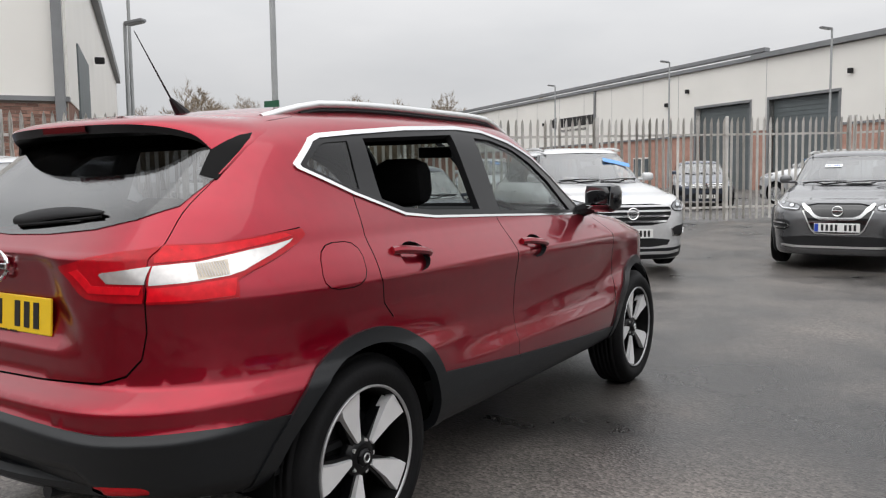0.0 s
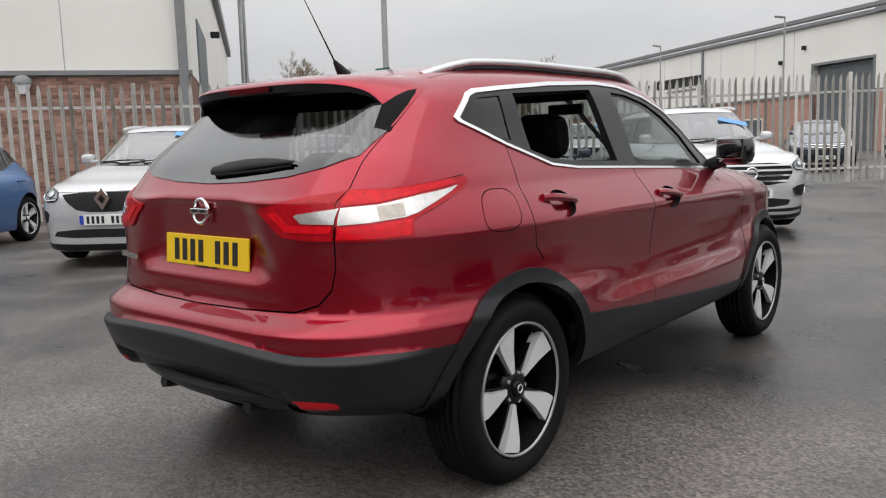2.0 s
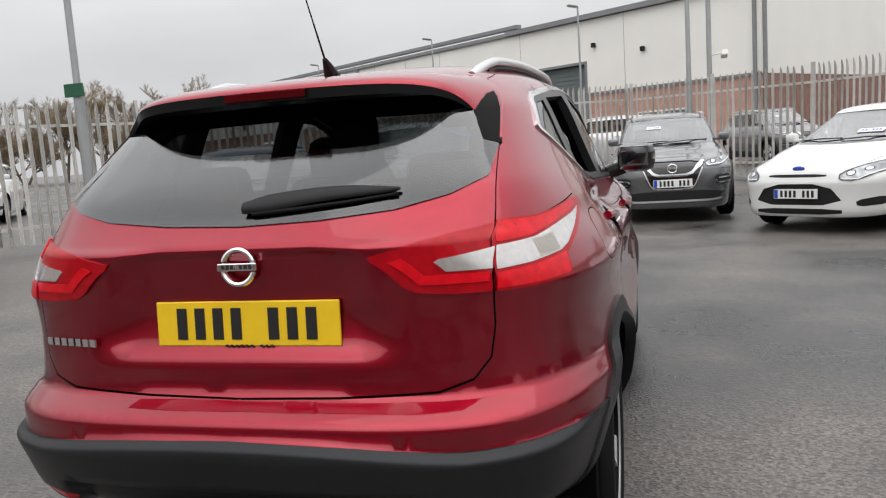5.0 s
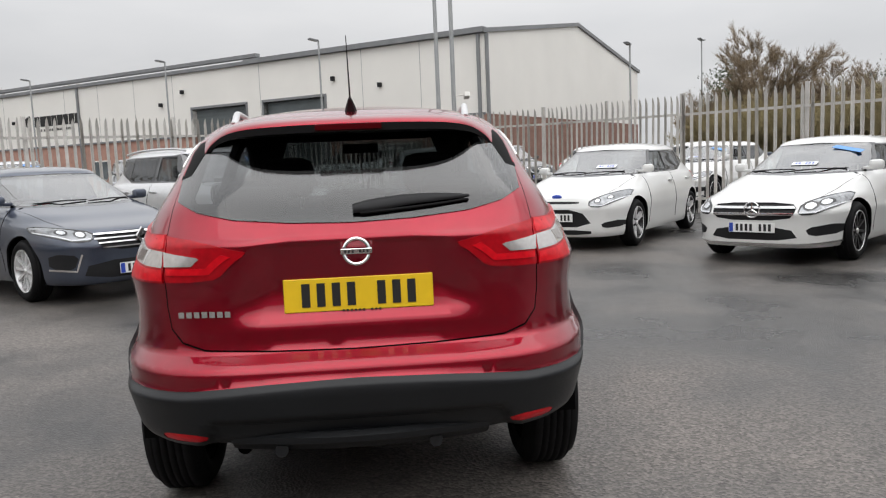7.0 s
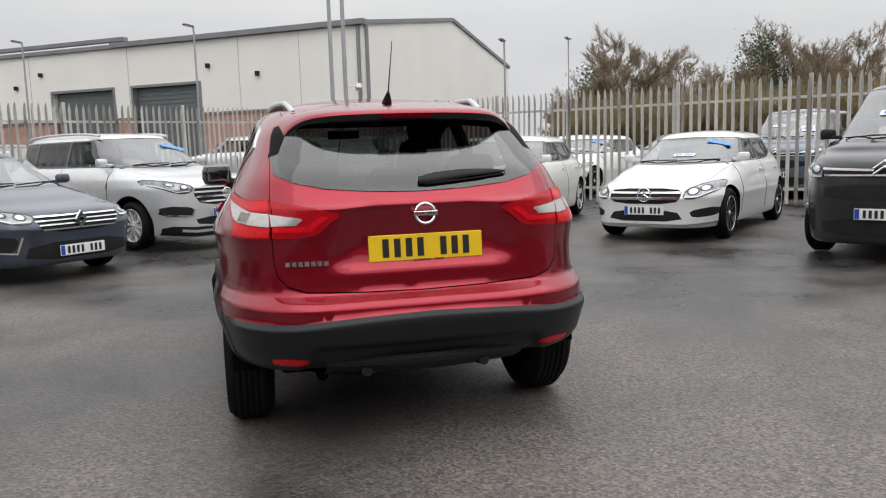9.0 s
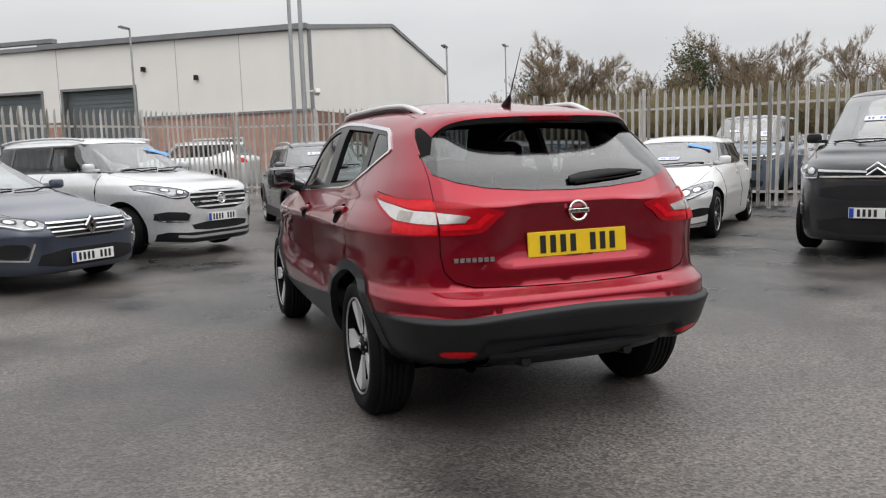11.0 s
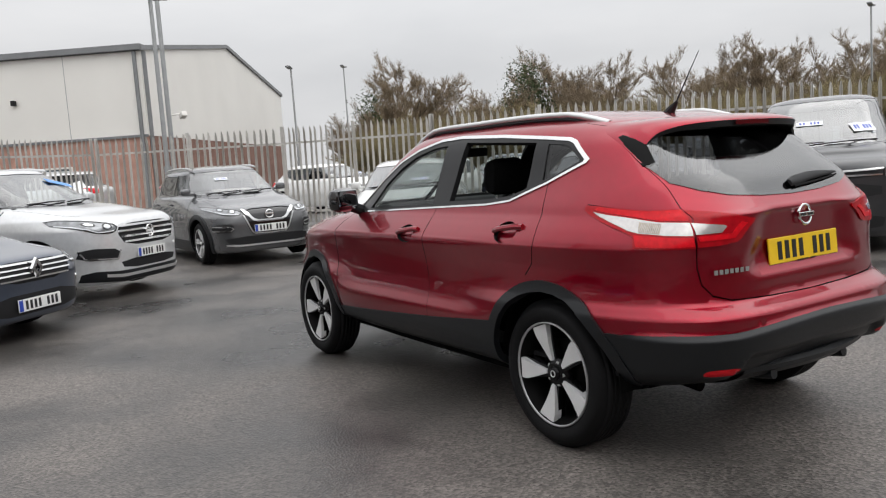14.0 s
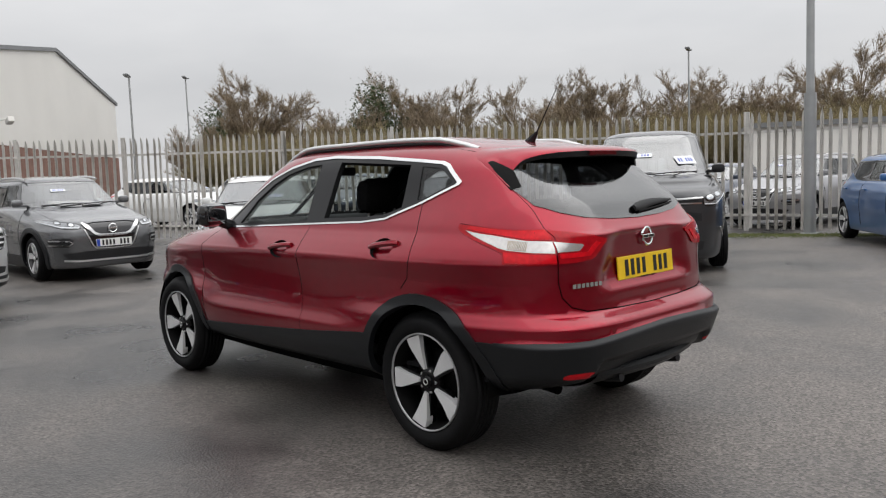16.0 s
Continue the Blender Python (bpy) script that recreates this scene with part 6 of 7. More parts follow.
def fence_run(a, b, label, pitch=0.165, rails=True):
    a, b = Vector((*a, 0)), Vector((*b, 0))
    run = (b - a).length
    turn = math.degrees(math.atan2(b.y - a.y, b.x - a.x))
    fence = new("palisade_fence")
    tagged(fence, label, "fence", "palisade fence runs")
    za, zb = float(rise(a.x, a.y)), float(rise(b.x, b.y))
    fence.matrix_basis = pose(a.x, a.y, za, 0, -math.degrees(math.atan2(zb - za, run)), turn)
    for i in range(int(run / pitch)):
        p = part("pale", PALE, None, fence)
        p.matrix_basis = pose((i + 0.5) * pitch, 0.0, random.uniform(-0.012, 0.012), 0, random.uniform(-0.5, 0.5), 0)
    bays = max(1, round(run / 2.75))
    for i in range(bays + 1):
        part("post", POST, None, fence).matrix_basis = Matrix.Translation((run * i / bays, 0.06, 0))
    for z in (0.35, 2.02):
        bm = bmesh.new()
        box(bm, run, 0.05, 0.006, Matrix.Translation((run / 2, 0.03, z)))
        box(bm, run, 0.006, 0.05, Matrix.Translation((run / 2, 0.008, z - 0.044)))
        part("rail", bm, STEEL, fence)
    return fence


corners = [(-14.6, -2.4), (-12.4, 1.4), (-6.6, 11.5), (0.4, 17.8), (4.2, 14.7), (6.2, 10.9), (12.35, 3.3), (13.7, -4.5)]
for p, q in zip(corners, corners[1:]):
    fence_run(p, q, "galvanised steel palisade fence with pointed pales round the yard")


# ---- buildings ----
def wall_frame(a, direction):
    """A frame whose x runs along a wall from a, y into the building, z up."""
    d = Vector((*direction, 0)).normalized()
    m = Matrix((d, Vector((0, 0, 1)).cross(d), Vector((0, 0, 1)))).transposed().to_4x4()
    m.translation = (a[0], a[1], 0)
    return m


def slab(name, parent, mat, x0, x1, y0, y1, z0, z1, label="", bevel=0.0):
    bm = bmesh.new()
    box(bm, x1 - x0, y1 - y0, z1 - z0, Matrix.Translation(((x0 + x1) / 2, (y0 + y1) / 2, z0)), bevel)
    return part(name, bm, mat, parent, label)


def unit_building():
    """The long warehouse: pale cladding over a brick base, low gable towards the yard."""
    b = new("warehouse")
    tagged(b, "long off-white clad warehouse with brick base and grey roller doors", "building")
    # x runs from the near corner along the long wall, y into the building
    b.matrix_basis = Matrix.Translation((-0.03, 1.26, -0.36)) @ Matrix.Diagonal((1.28, 1.28, 1.28, 1)) @ wall_frame((4.8, 28.2), (-0.815, 0.58)) @ Matrix.Translation((0, 0, 0.2)) @ Matrix.Diagonal((1, -1, 1, 1))
    depth, eave, ridge, long = 21.2, 6.35, 8.0, 62.0
    doors = [(8.4, 12.2), (13.4, 17.2)]
    brick_top = 3.1
    spans = [(0, doors[0][0]), (doors[0][1], doors[1][0]), (doors[1][1], long)]
    for x0, x1 in spans:
        slab("brick_base", b, BRICK, x0, x1, 0, 0.3, -0.3, brick_top, "red brick base")
        slab("cladding", b, CLAD_WHITE, x0, x1, -0.05, 0.3, brick_top, eave, "off-white profiled cladding")
    for x0, x1 in doors:
        slab("cladding", b, CLAD_WHITE, x0, x1, -0.05, 0.3, 4.45, eave)
        door = slab("roller_door", b, SHUTTER, x0, x1, 0.25, 0.32, -0.3, 4.45, "grey roller shutter")
        for k in range(22):
            slab("shutter_slat", door, SHUTTER, x0 + 0.02, x1 - 0.02, 0.22, 0.25, 0.05 + k * 0.2, 0.22 + k * 0.2)
        for dx in (x0 - 0.12, x1):
            slab("door_frame", b, CLAD_GREY, dx, dx + 0.12, -0.08, 0.3, -0.3, 4.5)
        slab("door_frame", b, CLAD_GREY, x0 - 0.12, x1 + 0.12, -0.08, 0.3, 4.45, 4.57)
    # panel joints and downpipe
    for k in range(1, 20):
        slab("panel_joint", b, CLAD_GREY, k * 3.1 - 0.008, k * 3.1 + 0.008, -0.056, -0.05, brick_top, eave) if k not in (3, 5) else None
    for x in (0.15, 26.5):
        slab("downpipe", b, CLAD_GREY, x, x + 0.14, -0.18, -0.05, -0.2, eave, "", 0.03)
    slab("gutter", b, CLAD_GREY, -0.1, 13.2, -0.28, 0.1, eave + 0.02, eave + 0.24, "grey eaves gutter")
    slab("gutter", b, CLAD_GREY, 12.4, long, -0.22, 0.1, eave + 0.30, eave + 0.48, "grey eaves gutter")
    slab("brick_ledge", b, CLAD_GREY, 0, doors[0][0] - 0.12, -0.09, -0.05, brick_top - 0.05, brick_top + 0.05)
    slab("brick_ledge", b, CLAD_GREY, doors[1][1] + 0.12, long, -0.09, -0.05, brick_top - 0.05, brick_top + 0.05)
    # gable end and roof
    bm = bmesh.new()
    low = [(-0.02, 0.02, brick_top), (-0.02, depth, brick_top)]
    pts = low + [(-0.02, depth, eave + 0.1), (-0.02, depth / 2, ridge), (-0.02, 0.02, eave + 0.1)]
    va, vb = [bm.verts.new(p) for p in pts], [bm.verts.new((0.25, p[1], p[2])) for p in pts]
    bm.faces.new(va)
    bm.faces.new(vb[::-1])
    for i in range(5):
        bm.faces.new((va[i], vb[i], vb[(i + 1) % 5], va[(i + 1) % 5]))
    bmesh.ops.recalc_face_normals(bm, faces=bm.faces)
    part("gable_cladding", bm, CLAD_WHITE, b, "off-white gable cladding")
    slab("brick_base", b, BRICK, 0, 0.3, 0.3, depth, -0.3, brick_top, "red brick base")
    for y0, z0, y1, z1 in ((-0.2, eave + 0.18, depth / 2, ridge + 0.12), (depth / 2, ridge + 0.12, depth + 0.2, eave + 0.18)):
        bm = bmesh.new()
        pts = [(-0.12, y0, z0), (long, y0, z0), (long, y1, z1), (-0.12, y1, z1)]
        va, vb = [bm.verts.new(p) for p in pts], [bm.verts.new((p[0], p[1], p[2] - 0.18)) for p in pts]
        bm.faces.new(va)
        bm.faces.new(vb[::-1])
        for i in range(4):
            bm.faces.new((va[i], vb[i], vb[(i + 1) % 4], va[(i + 1) % 4]))
        bmesh.ops.recalc_face_normals(bm, faces=bm.faces)
        part("roof", bm, CLAD_GREY, b, "grey sheet roof")
    slab("gable_downpipe", b, CLAD_GREY, -0.16, -0.02, 0.0, 0.14, 0, eave, "", 0.03)
    # windows and doors in the brick base
    for x0, w in ((21.0, 1.6), (24.2, 1.6), (30.5, 2.0), (3.2, 2.4)):
        win = slab("window", b, CLAD_WHITE, x0, x0 + w, -0.03, 0.05, 0.95, 2.1, "white-framed office window")
        for k in range(2):
            slab("pane", win, GLASS_PANEL, x0 + 0.06 + k * w / 2, x0 + w / 2 - 0.04 + k * w / 2, -0.045, -0.03, 1.02, 2.03)
    # sign
    for k, w in enumerate((0.42, 0.5, 0.46, 0.44, 0.46, 0.42, 0.44, 0.42)):
        slab("sign_shape", b, INK, 30.9 - k * 0.56 - w, 30.9 - k * 0.56, -0.1, -0.05, 4.35, 4.95, "plain dark block on the wall")
    bars("sign_small_print", INK, b, pose(29.0, -0.08, 4.12), 3.4, 0.14, 22)
    bm = bmesh.new()
    for k in range(3):
        box(bm, 0.14, 0.04, 0.75 - 0.12 * k, Matrix.Translation((31.45 + 0.2 * k, -0.08, 4.3 + 0.06 * k)))
    part("sign_mark", bm, INK, b, "dark upright bars beside the letters")
    # wall floodlights
    for x, z in ((5.2, 4.6), (7.8, 5.1), (19.5, 4.75), (17.8, 5.3), (33.0, 4.6)):
        bm = bmesh.new()
        box(bm, 0.17, 0.16, 0.2, Matrix.Translation((x, -0.15, z)), 0.02)
        part("wall_light", bm, MATT_BLACK, b, "small black wall light")
    return b


GLASS_PANEL = material("office window glass", (0.10, 0.12, 0.13), 0.08, 0, 0.5, 0.6, 0.3, 1)
unit_building()


def near_building():
    """The clad shed behind the left fence: brick to head height, pale sheets above."""
    b = new("clad_shed")
    tagged(b, "tall off-white clad shed on a red brick base behind the fence", "building")
    b.matrix_basis = wall_frame(SHED_CORNER, SHED_WALL) @ Matrix.Translation((0, 0, 0.1)) @ Matrix.Diagonal((1, -1, 1, 1))
    long, top, brick_top = 30.0, 7.4, SHED_BRICK
    slab("cladding", b, CLAD_WHITE, 0, long, -0.02, 0.3, brick_top + 0.04, top, "off-white sheet cladding")
    for k in range(1, 12):
        slab("panel_joint", b, POLE, k * 2.6 - 0.008, k * 2.6 + 0.008, -0.026, -0.02, brick_top + 0.05, top)
    slab("drip_sill", b, CLAD_GREY, -0.05, long, -0.09, 0.2, brick_top - 0.06, brick_top + 0.04, "dark drip flashing")
    wall = slab("brick_base", b, MORTAR, 0.0, long, 0.012, 0.3, -0.4, brick_top - 0.06, "red brick base wall")
    slab("downpipe", b, CLAD_GREY, 0.02, 0.22, -0.24, -0.05, -0.2, top, "grey corner downpipe", 0.03)
    # receding side wall
    slab("side_cladding", b, CLAD_WHITE, -0.02, 0.28, 0.3, 34.0, brick_top, 7.2, "off-white side cladding")
    slab("side_brick", b, BRICK, 0.0, 0.28, 0.3, 34.0, -0.4, brick_top)
    slab("verge", b, CLAD_GREY, -0.25, 0.3, -0.3, 34.2, 7.2, 7.65, "grey verge flashing")
    slab("side_door", b, SHUTTER, -0.06, 0.0, 3.0, 7.0, 0, 4.6, "grey shutter door")
    bm = bmesh.new()
    box(bm, 0.3, 0.25, 0.2, Matrix.Translation((-0.25, 9.5, 5.0)), 0.03)
    part("wall_light", bm, MATT_BLACK, b)
    lamp_at = Matrix.Translation((3.43, -0.17, brick_top - 0.24))
    bm = bmesh.new()
    bmesh.ops.create_uvsphere(bm, u_segments=20, v_segments=10, radius=0.2, matrix=lamp_at @ Matrix.Diagonal((1, 0.75, 0.95, 1)))
    bmesh.ops.delete(bm, geom=[v for v in bm.verts if v.co.z < brick_top - 0.245], context="VERTS")
    bmesh.ops.solidify(bm, geom=bm.faces[:], thickness=0.01)
    hood = part("wall_lamp", smooth(bm), CLAD_GREY, b, "round grey bulkhead lamp")
    bm = bmesh.new()
    bmesh.ops.create_cone(bm, cap_ends=True, segments=20, radius1=0.09, radius2=0.17, depth=0.22, matrix=lamp_at @ Matrix.Translation((0, 0.0, -0.11)) @ Matrix.Diagonal((1, 0.7, 1, 1)))
    part("lamp_bowl", smooth(bm), PAPER, hood, "pale lamp bowl")
    return b, wall


SHED_CORNER, SHED_WALL, SHED_BRICK = (-13.6, 6.8), (-0.6, -0.8), 2.95
shed, shed_brick = near_building()


def far_shed():
    b = new("white_shed")
    tagged(b, "low white clad shed beyond the fence", "building")
    b.matrix_basis = pose(33.5, 3.1, 0.0, 0, 0, -62)
    slab("wall", b, CLAD_WHITE, -9, 9, 0, 6, 0, 2.9, "white sheet walls")
    slab("roof", b, CLAD_GREY, -9.2, 9.2, -0.2, 6.2, 2.9, 3.1)


far_shed()


def unseen_wall():
    """A plain brick front out of view, added to darken reflections and light from the yard's open side."""
    b = new("workshop_building")
    tagged(b, "unseen added brick wall that darkens reflections and light from behind", "building")
    b.matrix_basis = pose(0, -17.0, 0)
    slab("wall", b, BRICK, -34, 34, -0.4, 0, -0.5, 4.2, "red brick wall")
    slab("upper_cladding", b, CLAD_GREY, -34, 34, -0.4, 0.06, 4.2, 6.2, "grey sheet cladding")
    for k in range(-4, 5):
        win = slab("window", b, CLAD_WHITE, k * 7 - 1.6, k * 7 + 1.6, 0, 0.06, 1.0, 2.6, "white-framed window")
        for m in (0, 1):
            slab("pane", win, GLASS_PANEL, k * 7 - 1.52 + m * 1.56, k * 7 - 0.04 + m * 1.56, 0.06, 0.07, 1.08, 2.52)


unseen_wall()


# ---- lamp posts ----
def lamp_post(x, y, height, turn, label, heads=1, radius=0.06, double=False):
    post = new("lamp_post")
    tagged(post, label, "lamp post")
    z = float(rise(np.float64(x), np.float64(y)))
    post.matrix_basis = pose(x, y, z, 0, 0, turn)
    bm = bmesh.new()
    tube(bm, [(0, 0, 0), (0, 0, height * 0.28)], radius * 1.5, 12)
    tube(bm, [(0, 0, height * 0.28), (0, 0, height)], radius, 12, radius * 0.8)
    part("column", smooth(bm), POLE, post)
    bm = bmesh.new()
    box(bm, radius * 5, radius * 4, 0.02, None, 0.005)
    part("base_plate", bm, POLE, post)
    for k in range(heads):
        s = 1 if k == 0 else -1
        bm = bmesh.new()
        box(bm, 0.55, 0.26, 0.09, pose(0.32 * s, 0, height - 0.02, 0, -8 * s, 0), 0.03)
        head = part("lamp_head", smooth(bm), CLAD_GREY, post)
        bm = bmesh.new()
        box(bm, 0.42, 0.2, 0.012, pose(0.34 * s, 0, height - 0.035, 0, -8 * s, 0))
        part("lamp_lens", bm, LAMP_GLASS, head)
    return post


lamp_post(1.84, 16.42, 5.75, 200, "slim grey lamp column with floodlights behind the fence", 2, 0.06)
lamp_post(12.15, 1.95, 9.5, 190, "tall grey lamp column in front of the fence", 1, 0.075)
lamp_post(14.0, 37.5, 7.0, 230, "slim grey floodlight column beside the warehouse")
lamp_post(23.2, 49.8, 8.9, 230, "slim grey floodlight column by the far trees", 2)
lamp_post(40.5, 20.1, 8.2, 200, "slim grey twin floodlight column by the trees", 2)
lamp_post(-2.6, 39.2, 7.85, 215, "slim grey lamp column beside the warehouse")
lamp_post(-12.4, 45.9, 7.85, 215, "slim grey lamp column beside the warehouse")
lamp_post(-23.5, 53.4, 7.85, 215, "slim grey lamp column beside the warehouse")
lamp_post(-16.5, 10.4, 5.3, 20, "slim grey lamp column behind the shed")
lamp_post(-17.0, 10.9, 9.0, 20, "tall slim grey column behind the fence", 0, 0.05)
exit_post = lamp_post(-7.6, 6.9, 9.0, 0, "tall grey column with a small green exit sign", 0, 0.055)
slab("exit_sign", exit_post, GREEN_SIGN, -0.17, 0.17, -0.10, -0.075, 2.40, 2.60, "small dark green exit sign")


def cctv():
    pole = new("camera_mast")
    tagged(pole, "grey mast carrying small security cameras by the fence", "mast")
    pole.matrix_basis = pose(2.43, 18.16, 0.19)
    bm = bmesh.new()
    tube(bm, [(0, 0, 0), (0, 0, 8.0)], 0.07, 12, 0.055)
    part("column", smooth(bm), POLE, pole)
    for z, dx in ((6.6, 0.25), (3.0, 0.28), (6.55, -0.22)):
        bm = bmesh.new()
        tube(bm, [(0, 0, z), (dx, -0.05, z + 0.04)], 0.025, 6)
        box(bm, 0.16, 0.28, 0.14, pose(dx * 1.3, -0.1, z - 0.06, -15), 0.02)
        part("security_camera", bm, CLAD_WHITE if z < 4 else CLAD_GREY, pole, "small security camera")


cctv()


# ---- bare trees and scrub along the boundary ----
def bare_tree(name, label, height, seed, spread=0.55, levels=5, bark=BARK, twig=TWIG, trunk_r=0.16, multi=1, twig_n=21):
    """A winter tree: tapered trunk, forking limbs and a haze of fine twigs."""
    rnd = random.Random(seed)
    tree = new(name)
    tagged(tree, label, "tree")
    wood, fine_v, fine_f = bmesh.new(), [], []

    def grow(p, d, length, r, level):
        pts = [p]
        q, dd = p.copy(), d.copy()
        for _ in range(3):
            dd = (dd + Vector((rnd.uniform(-1, 1), rnd.uniform(-1, 1), rnd.uniform(-0.5, 0.8))) * 0.16).normalized()
            q = q + dd * length / 3
            pts.append(q.copy())
        if level < 3:
            tube(wood, pts, r, 5 if level < 2 else 4, r * 0.6, False)
        else:
            for a, b in zip(pts, pts[1:]):
                twig_blade(a, b, r)
        if level >= levels:
            for _ in range(twig_n):
                o = pts[rnd.randint(1, 3)]
                e = o + (dd + Vector((rnd.uniform(-1, 1), rnd.uniform(-1, 1), rnd.uniform(-0.4, 0.9))) * 0.9).normalized() * length * rnd.uniform(0.5, 1.1)
                twig_blade(o, e, r * 0.6)
            return
        for i in range(rnd.choice((3, 3, 4)) if level else rnd.choice((4, 5))):
            o = pts[min(3, 1 + i)] if level else pts[rnd.choice((2, 3, 3))]
            nd = (dd + Vector((rnd.uniform(-1, 1), rnd.uniform(-1, 1), rnd.uniform(-0.25, 0.55))) * spread * 1.5).normalized()
            grow(o, nd, length * rnd.uniform(0.58, 0.80), r * rnd.uniform(0.45, 0.62), level + 1)

    def twig_blade(a, b, r):
        side = (b - a).cross(Vector((rnd.uniform(-1, 1), rnd.uniform(-1, 1), rnd.uniform(-1, 1)))).normalized() * max(r, 0.010)
        k = len(fine_v)
        fine_v.extend([a - side, a + side, b])
        fine_f.append((k, k + 1, k + 2))

    for i in range(multi):
        d = Vector((rnd.uniform(-0.3, 0.3), rnd.uniform(-0.3, 0.3), 1)).normalized() if multi > 1 else Vector((0, 0, 1))
        grow(Vector((rnd.uniform(-0.2, 0.2) * (multi - 1), rnd.uniform(-0.2, 0.2) * (multi - 1), -0.2)), d, height * 0.32, trunk_r, 0)
    part("trunk", wood, bark, tree)
    me = bpy.data.meshes.new("crown")
    me.from_pydata([tuple(v) for v in fine_v], [], fine_f)
    tagged(part("crown", me, twig, tree), kind="stuff")
    return tree


def leafy_bush(name, label, height, seed, mat=IVY, count=8000, wide=0.5):
    """An evergreen: a trunk and a ragged crown of small leaf blades."""
    rnd = random.Random(seed)
    bush = new(name)
    tagged(bush, label, "tree")
    bm = bmesh.new()
    tube(bm, [(0, 0, -0.2), (0.05, 0, height * 0.5), (0, 0.05, height * 0.95)], 0.12, 6, 0.02)
    part("trunk", bm, BARK, bush)
    v, f = [], []
    blobs = [(Vector((rnd.gauss(0, 0.22) * height * wide, rnd.gauss(0, 0.22) * height * wide, height * rnd.uniform(0.25, 0.95))), rnd.uniform(0.10, 0.2) * height) for _ in range(26)]
    for i in range(count):
        c, r = rnd.choice(blobs)
        taper = 1.25 - c.z / height
        o = Vector((c.x * taper, c.y * taper, c.z)) + Vector((rnd.gauss(0, 1), rnd.gauss(0, 1), rnd.gauss(0, 1))) * r * 0.55
        a, b = (Vector((rnd.uniform(-1, 1), rnd.uniform(-1, 1), rnd.uniform(-1, 1))).normalized() * 0.075 for _ in range(2))
        k = len(v)
        v += [o - a, o + b, o + a]
        f.append((k, k + 1, k + 2))
    me = bpy.data.meshes.new("crown")
    me.from_pydata([tuple(p) for p in v], [], f)
    tagged(part("crown", me, mat, bush), kind="stuff")
    return bush


TREES = [bare_tree("bare_tree", "leafless grey-brown tree with a fine twiggy crown", 7.2, 11, 0.5, 5, trunk_r=0.14),
         bare_tree("bare_tree", "leafless tall tree with upright branches", 8.4, 23, 0.42, 5, trunk_r=0.16),
         bare_tree("bare_tree", "leafless spreading tree with dense twigs", 6.2, 37, 0.65, 5, trunk_r=0.13, multi=2),
         bare_tree("budding_shrub", "yellow-brown budding shrub with many thin stems", 4.8, 41, 0.5, 4, TWIG_GOLD, TWIG_GOLD, 0.05, 9, 9),
         leafy_bush("evergreen_tree", "dark green ivy-clad evergreen tree", 6.0, 53)]
rnd = random.Random(5)
spots = []
for i in range(84):
    f = i / 83
    ang = radians(82 - 92 * f) 
    dist = rnd.uniform(50, 64)
    spots.append((-3 + dist * math.cos(ang), -4 + dist * math.sin(ang), rnd.choice((0, 0, 0, 1, 1, 1, 2, 2, 2, 3, 0, 4, 1, 4)), rnd.uniform(0.8, 1.3)))
for i in range(140):
    f = i / 139
    ang = radians(80 - 88 * f + rnd.uniform(-1, 1))
    dist = rnd.uniform(44, 50)
    spots.append((-3 + dist * math.cos(ang), -4 + dist * math.sin(ang), 3, rnd.uniform(0.75, 1.1)))
for i in range(34):
    ang = radians(104 + 40 * i / 33)
    dist = rnd.uniform(85, 100)
    spots.append((2 + dist * math.cos(ang), -4 + dist * math.sin(ang), rnd.choice((0, 1, 1, 2)), rnd.uniform(1.1, 1.6)))
spots = [s for s in spots if not (s[1] > 27 and s[0] < 2.5 + 0.38 * (s[1] + 4.5) and math.hypot(s[0], s[1]) < 80)]
spots.append((-53.1, 46.8, 2, 1.75))
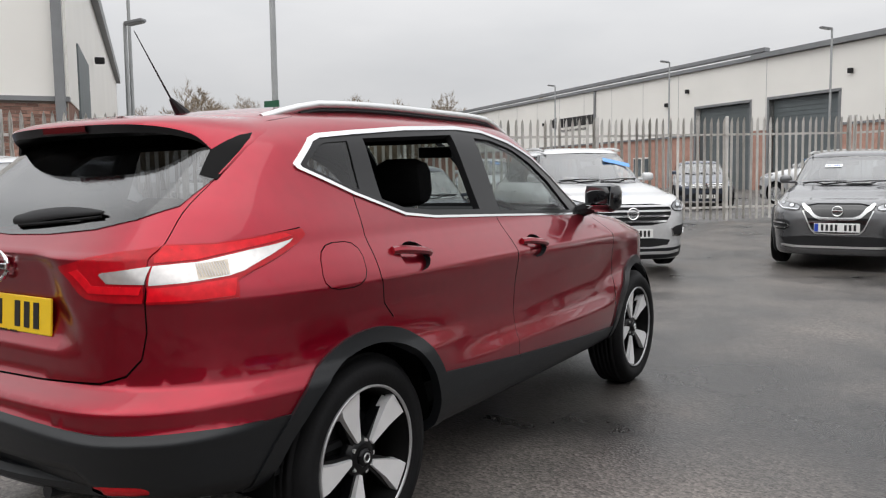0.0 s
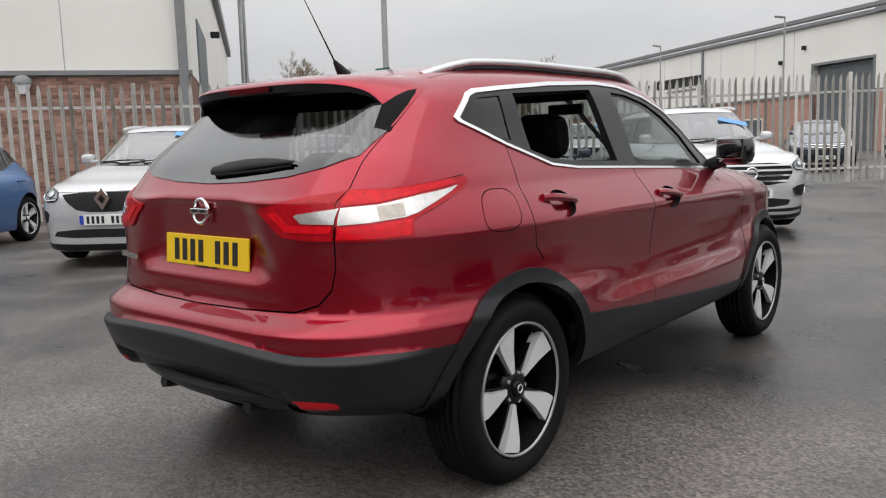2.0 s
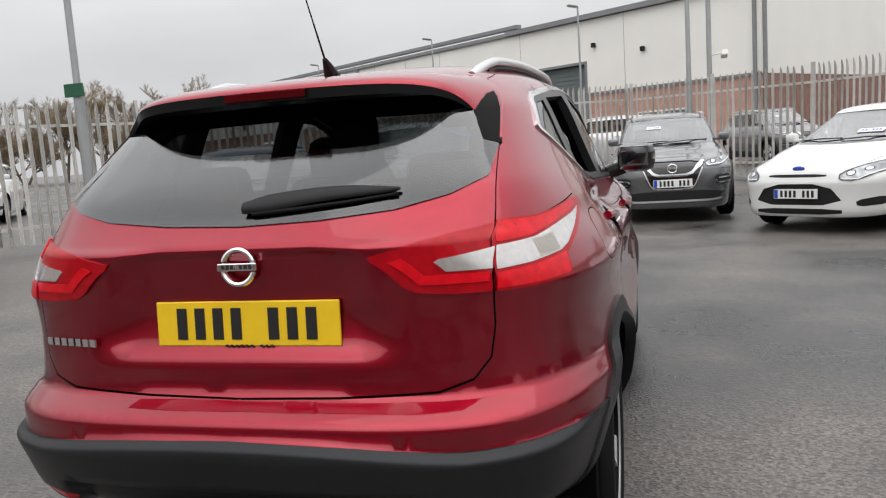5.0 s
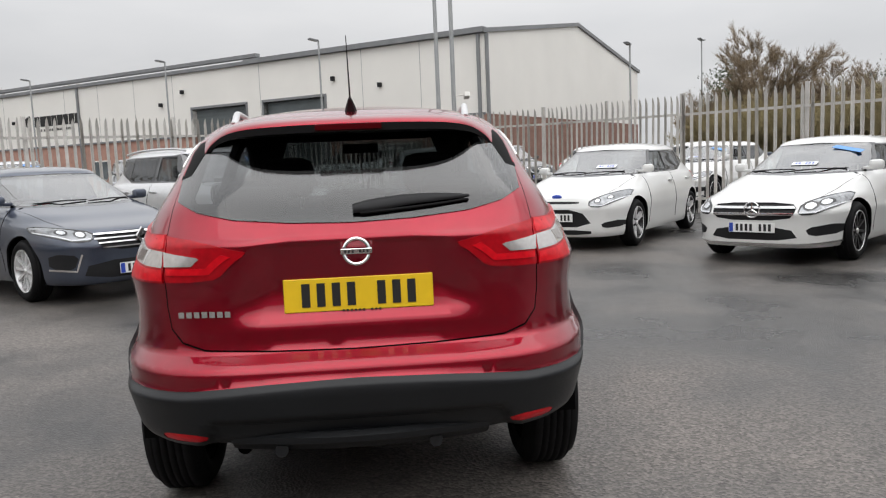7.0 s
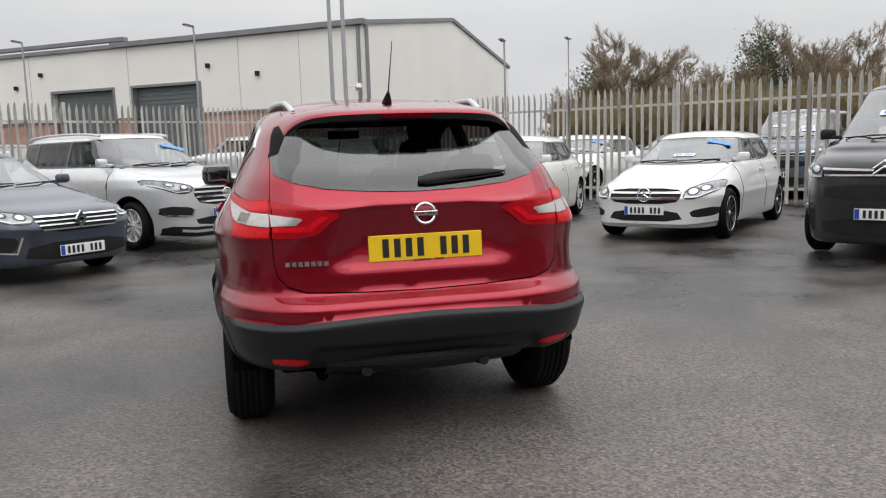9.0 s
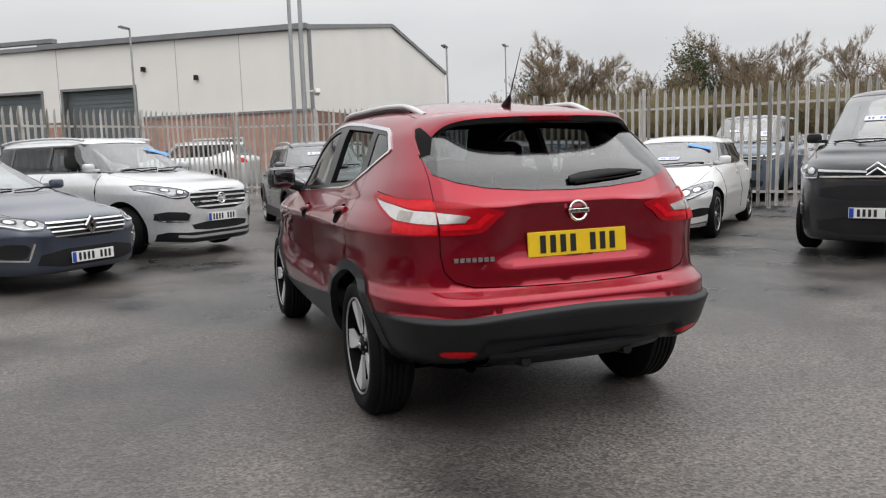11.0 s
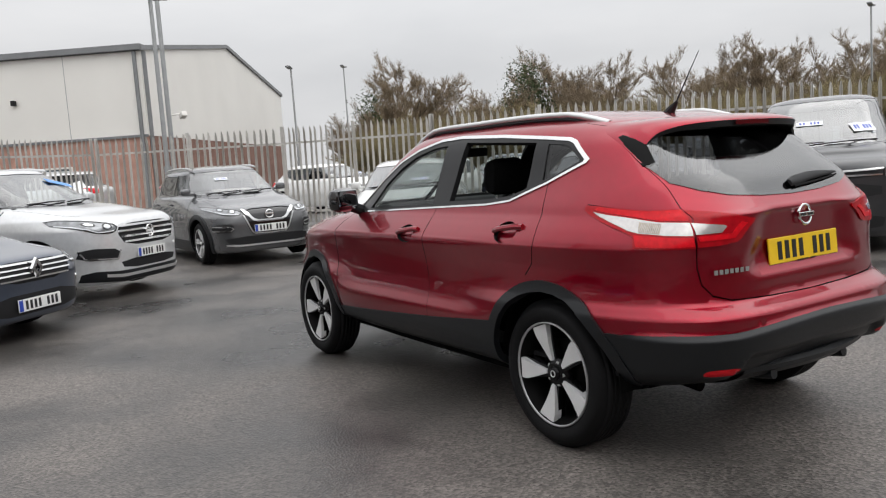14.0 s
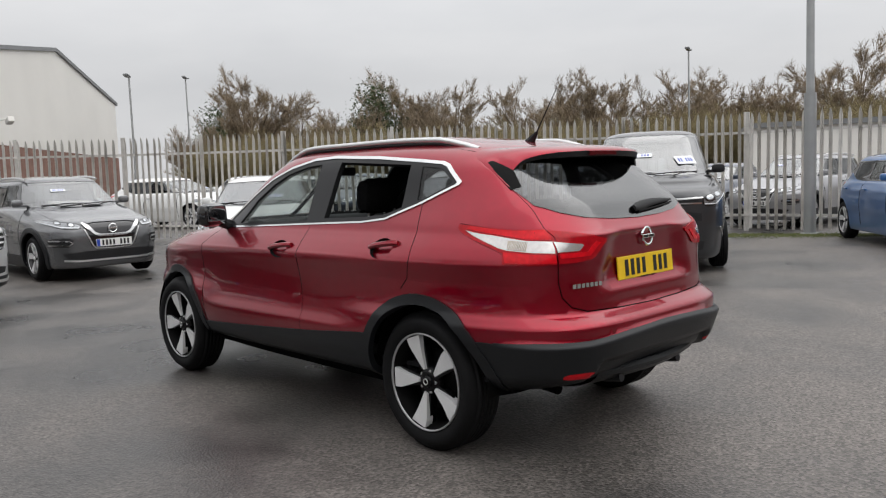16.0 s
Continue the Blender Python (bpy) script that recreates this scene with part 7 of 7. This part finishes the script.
for ang, dist, k, size in ((62.6, 66, 2, 1.15), (61.0, 68, 0, 1.1), (59.4, 66, 2, 1.2), (58.0, 70, 3, 1.6), (56.4, 67, 1, 1.0), (55.0, 69, 2, 1.2)):
    spots.append((-0.7 + dist * math.cos(radians(ang)), -5.2 + dist * math.sin(radians(ang)), k, size))
first = set()
for x, y, k, s in spots:
    m = pose(x, y, 0, 0, 0, rnd.uniform(0, 360)) @ Matrix.Diagonal((s, s, s, 1))
    if k in first:
        t = copy_thing(TREES[k], Matrix())
    else:
        t = TREES[k]
        first.add(k)
    t.matrix_basis = m
    tagged(t, group="boundary trees")


# ---- bricks of the shed's base, last ----
def brick_wall():
    """Stretcher bond: the courses nearest the yard as single bricks, the rest joined."""
    bm = bmesh.new()
    box(bm, 0.213, 0.05, 0.063, Matrix.Translation((0, 0.02, 0)))
    me = bpy.data.meshes.new("brick")
    bm.to_mesh(me)
    bm.free()
    me.materials.append(BRICK)
    verts, faces = [], []
    base = np.array([v.co[:] for v in me.vertices])
    polys = [tuple(p.vertices) for p in me.polygons]
    courses, count = int((SHED_BRICK - 0.1) / 0.075), 0
    rnd_b = random.Random(9)
    for row in range(courses - 1, -1, -1):
        z = 0.0 + row * 0.075
        for k in range(72):
            x = 0.115 + k * 0.223 + (0.111 if row % 2 else 0)
            y = rnd_b.uniform(-0.003, 0.003)
            if count < 300 and k < 36:
                part("brick", me, None, shed_brick).matrix_basis = Matrix.Translation((x, y, z))
                count += 1
            else:
                n = len(verts)
                verts += (base + (x, y, z)).tolist()
                faces += [tuple(n + i for i in p) for p in polys]
    rest = bpy.data.meshes.new("brickwork")
    rest.from_pydata(verts, [], faces)
    tagged(part("brickwork", rest, BRICK_JOINED, shed_brick), kind="stuff")


BRICK_JOINED = BRICK.copy()
BRICK_JOINED.name = "red brickwork"
t_ = BRICK_JOINED.node_tree
geo = t_.nodes.new("ShaderNodeNewGeometry")
for link in list(t_.links):
    if link.from_node.type == "OBJECT_INFO":
        to = link.to_socket
        t_.links.remove(link)
        t_.links.new(geo.outputs["Random Per Island"], to)
brick_wall()
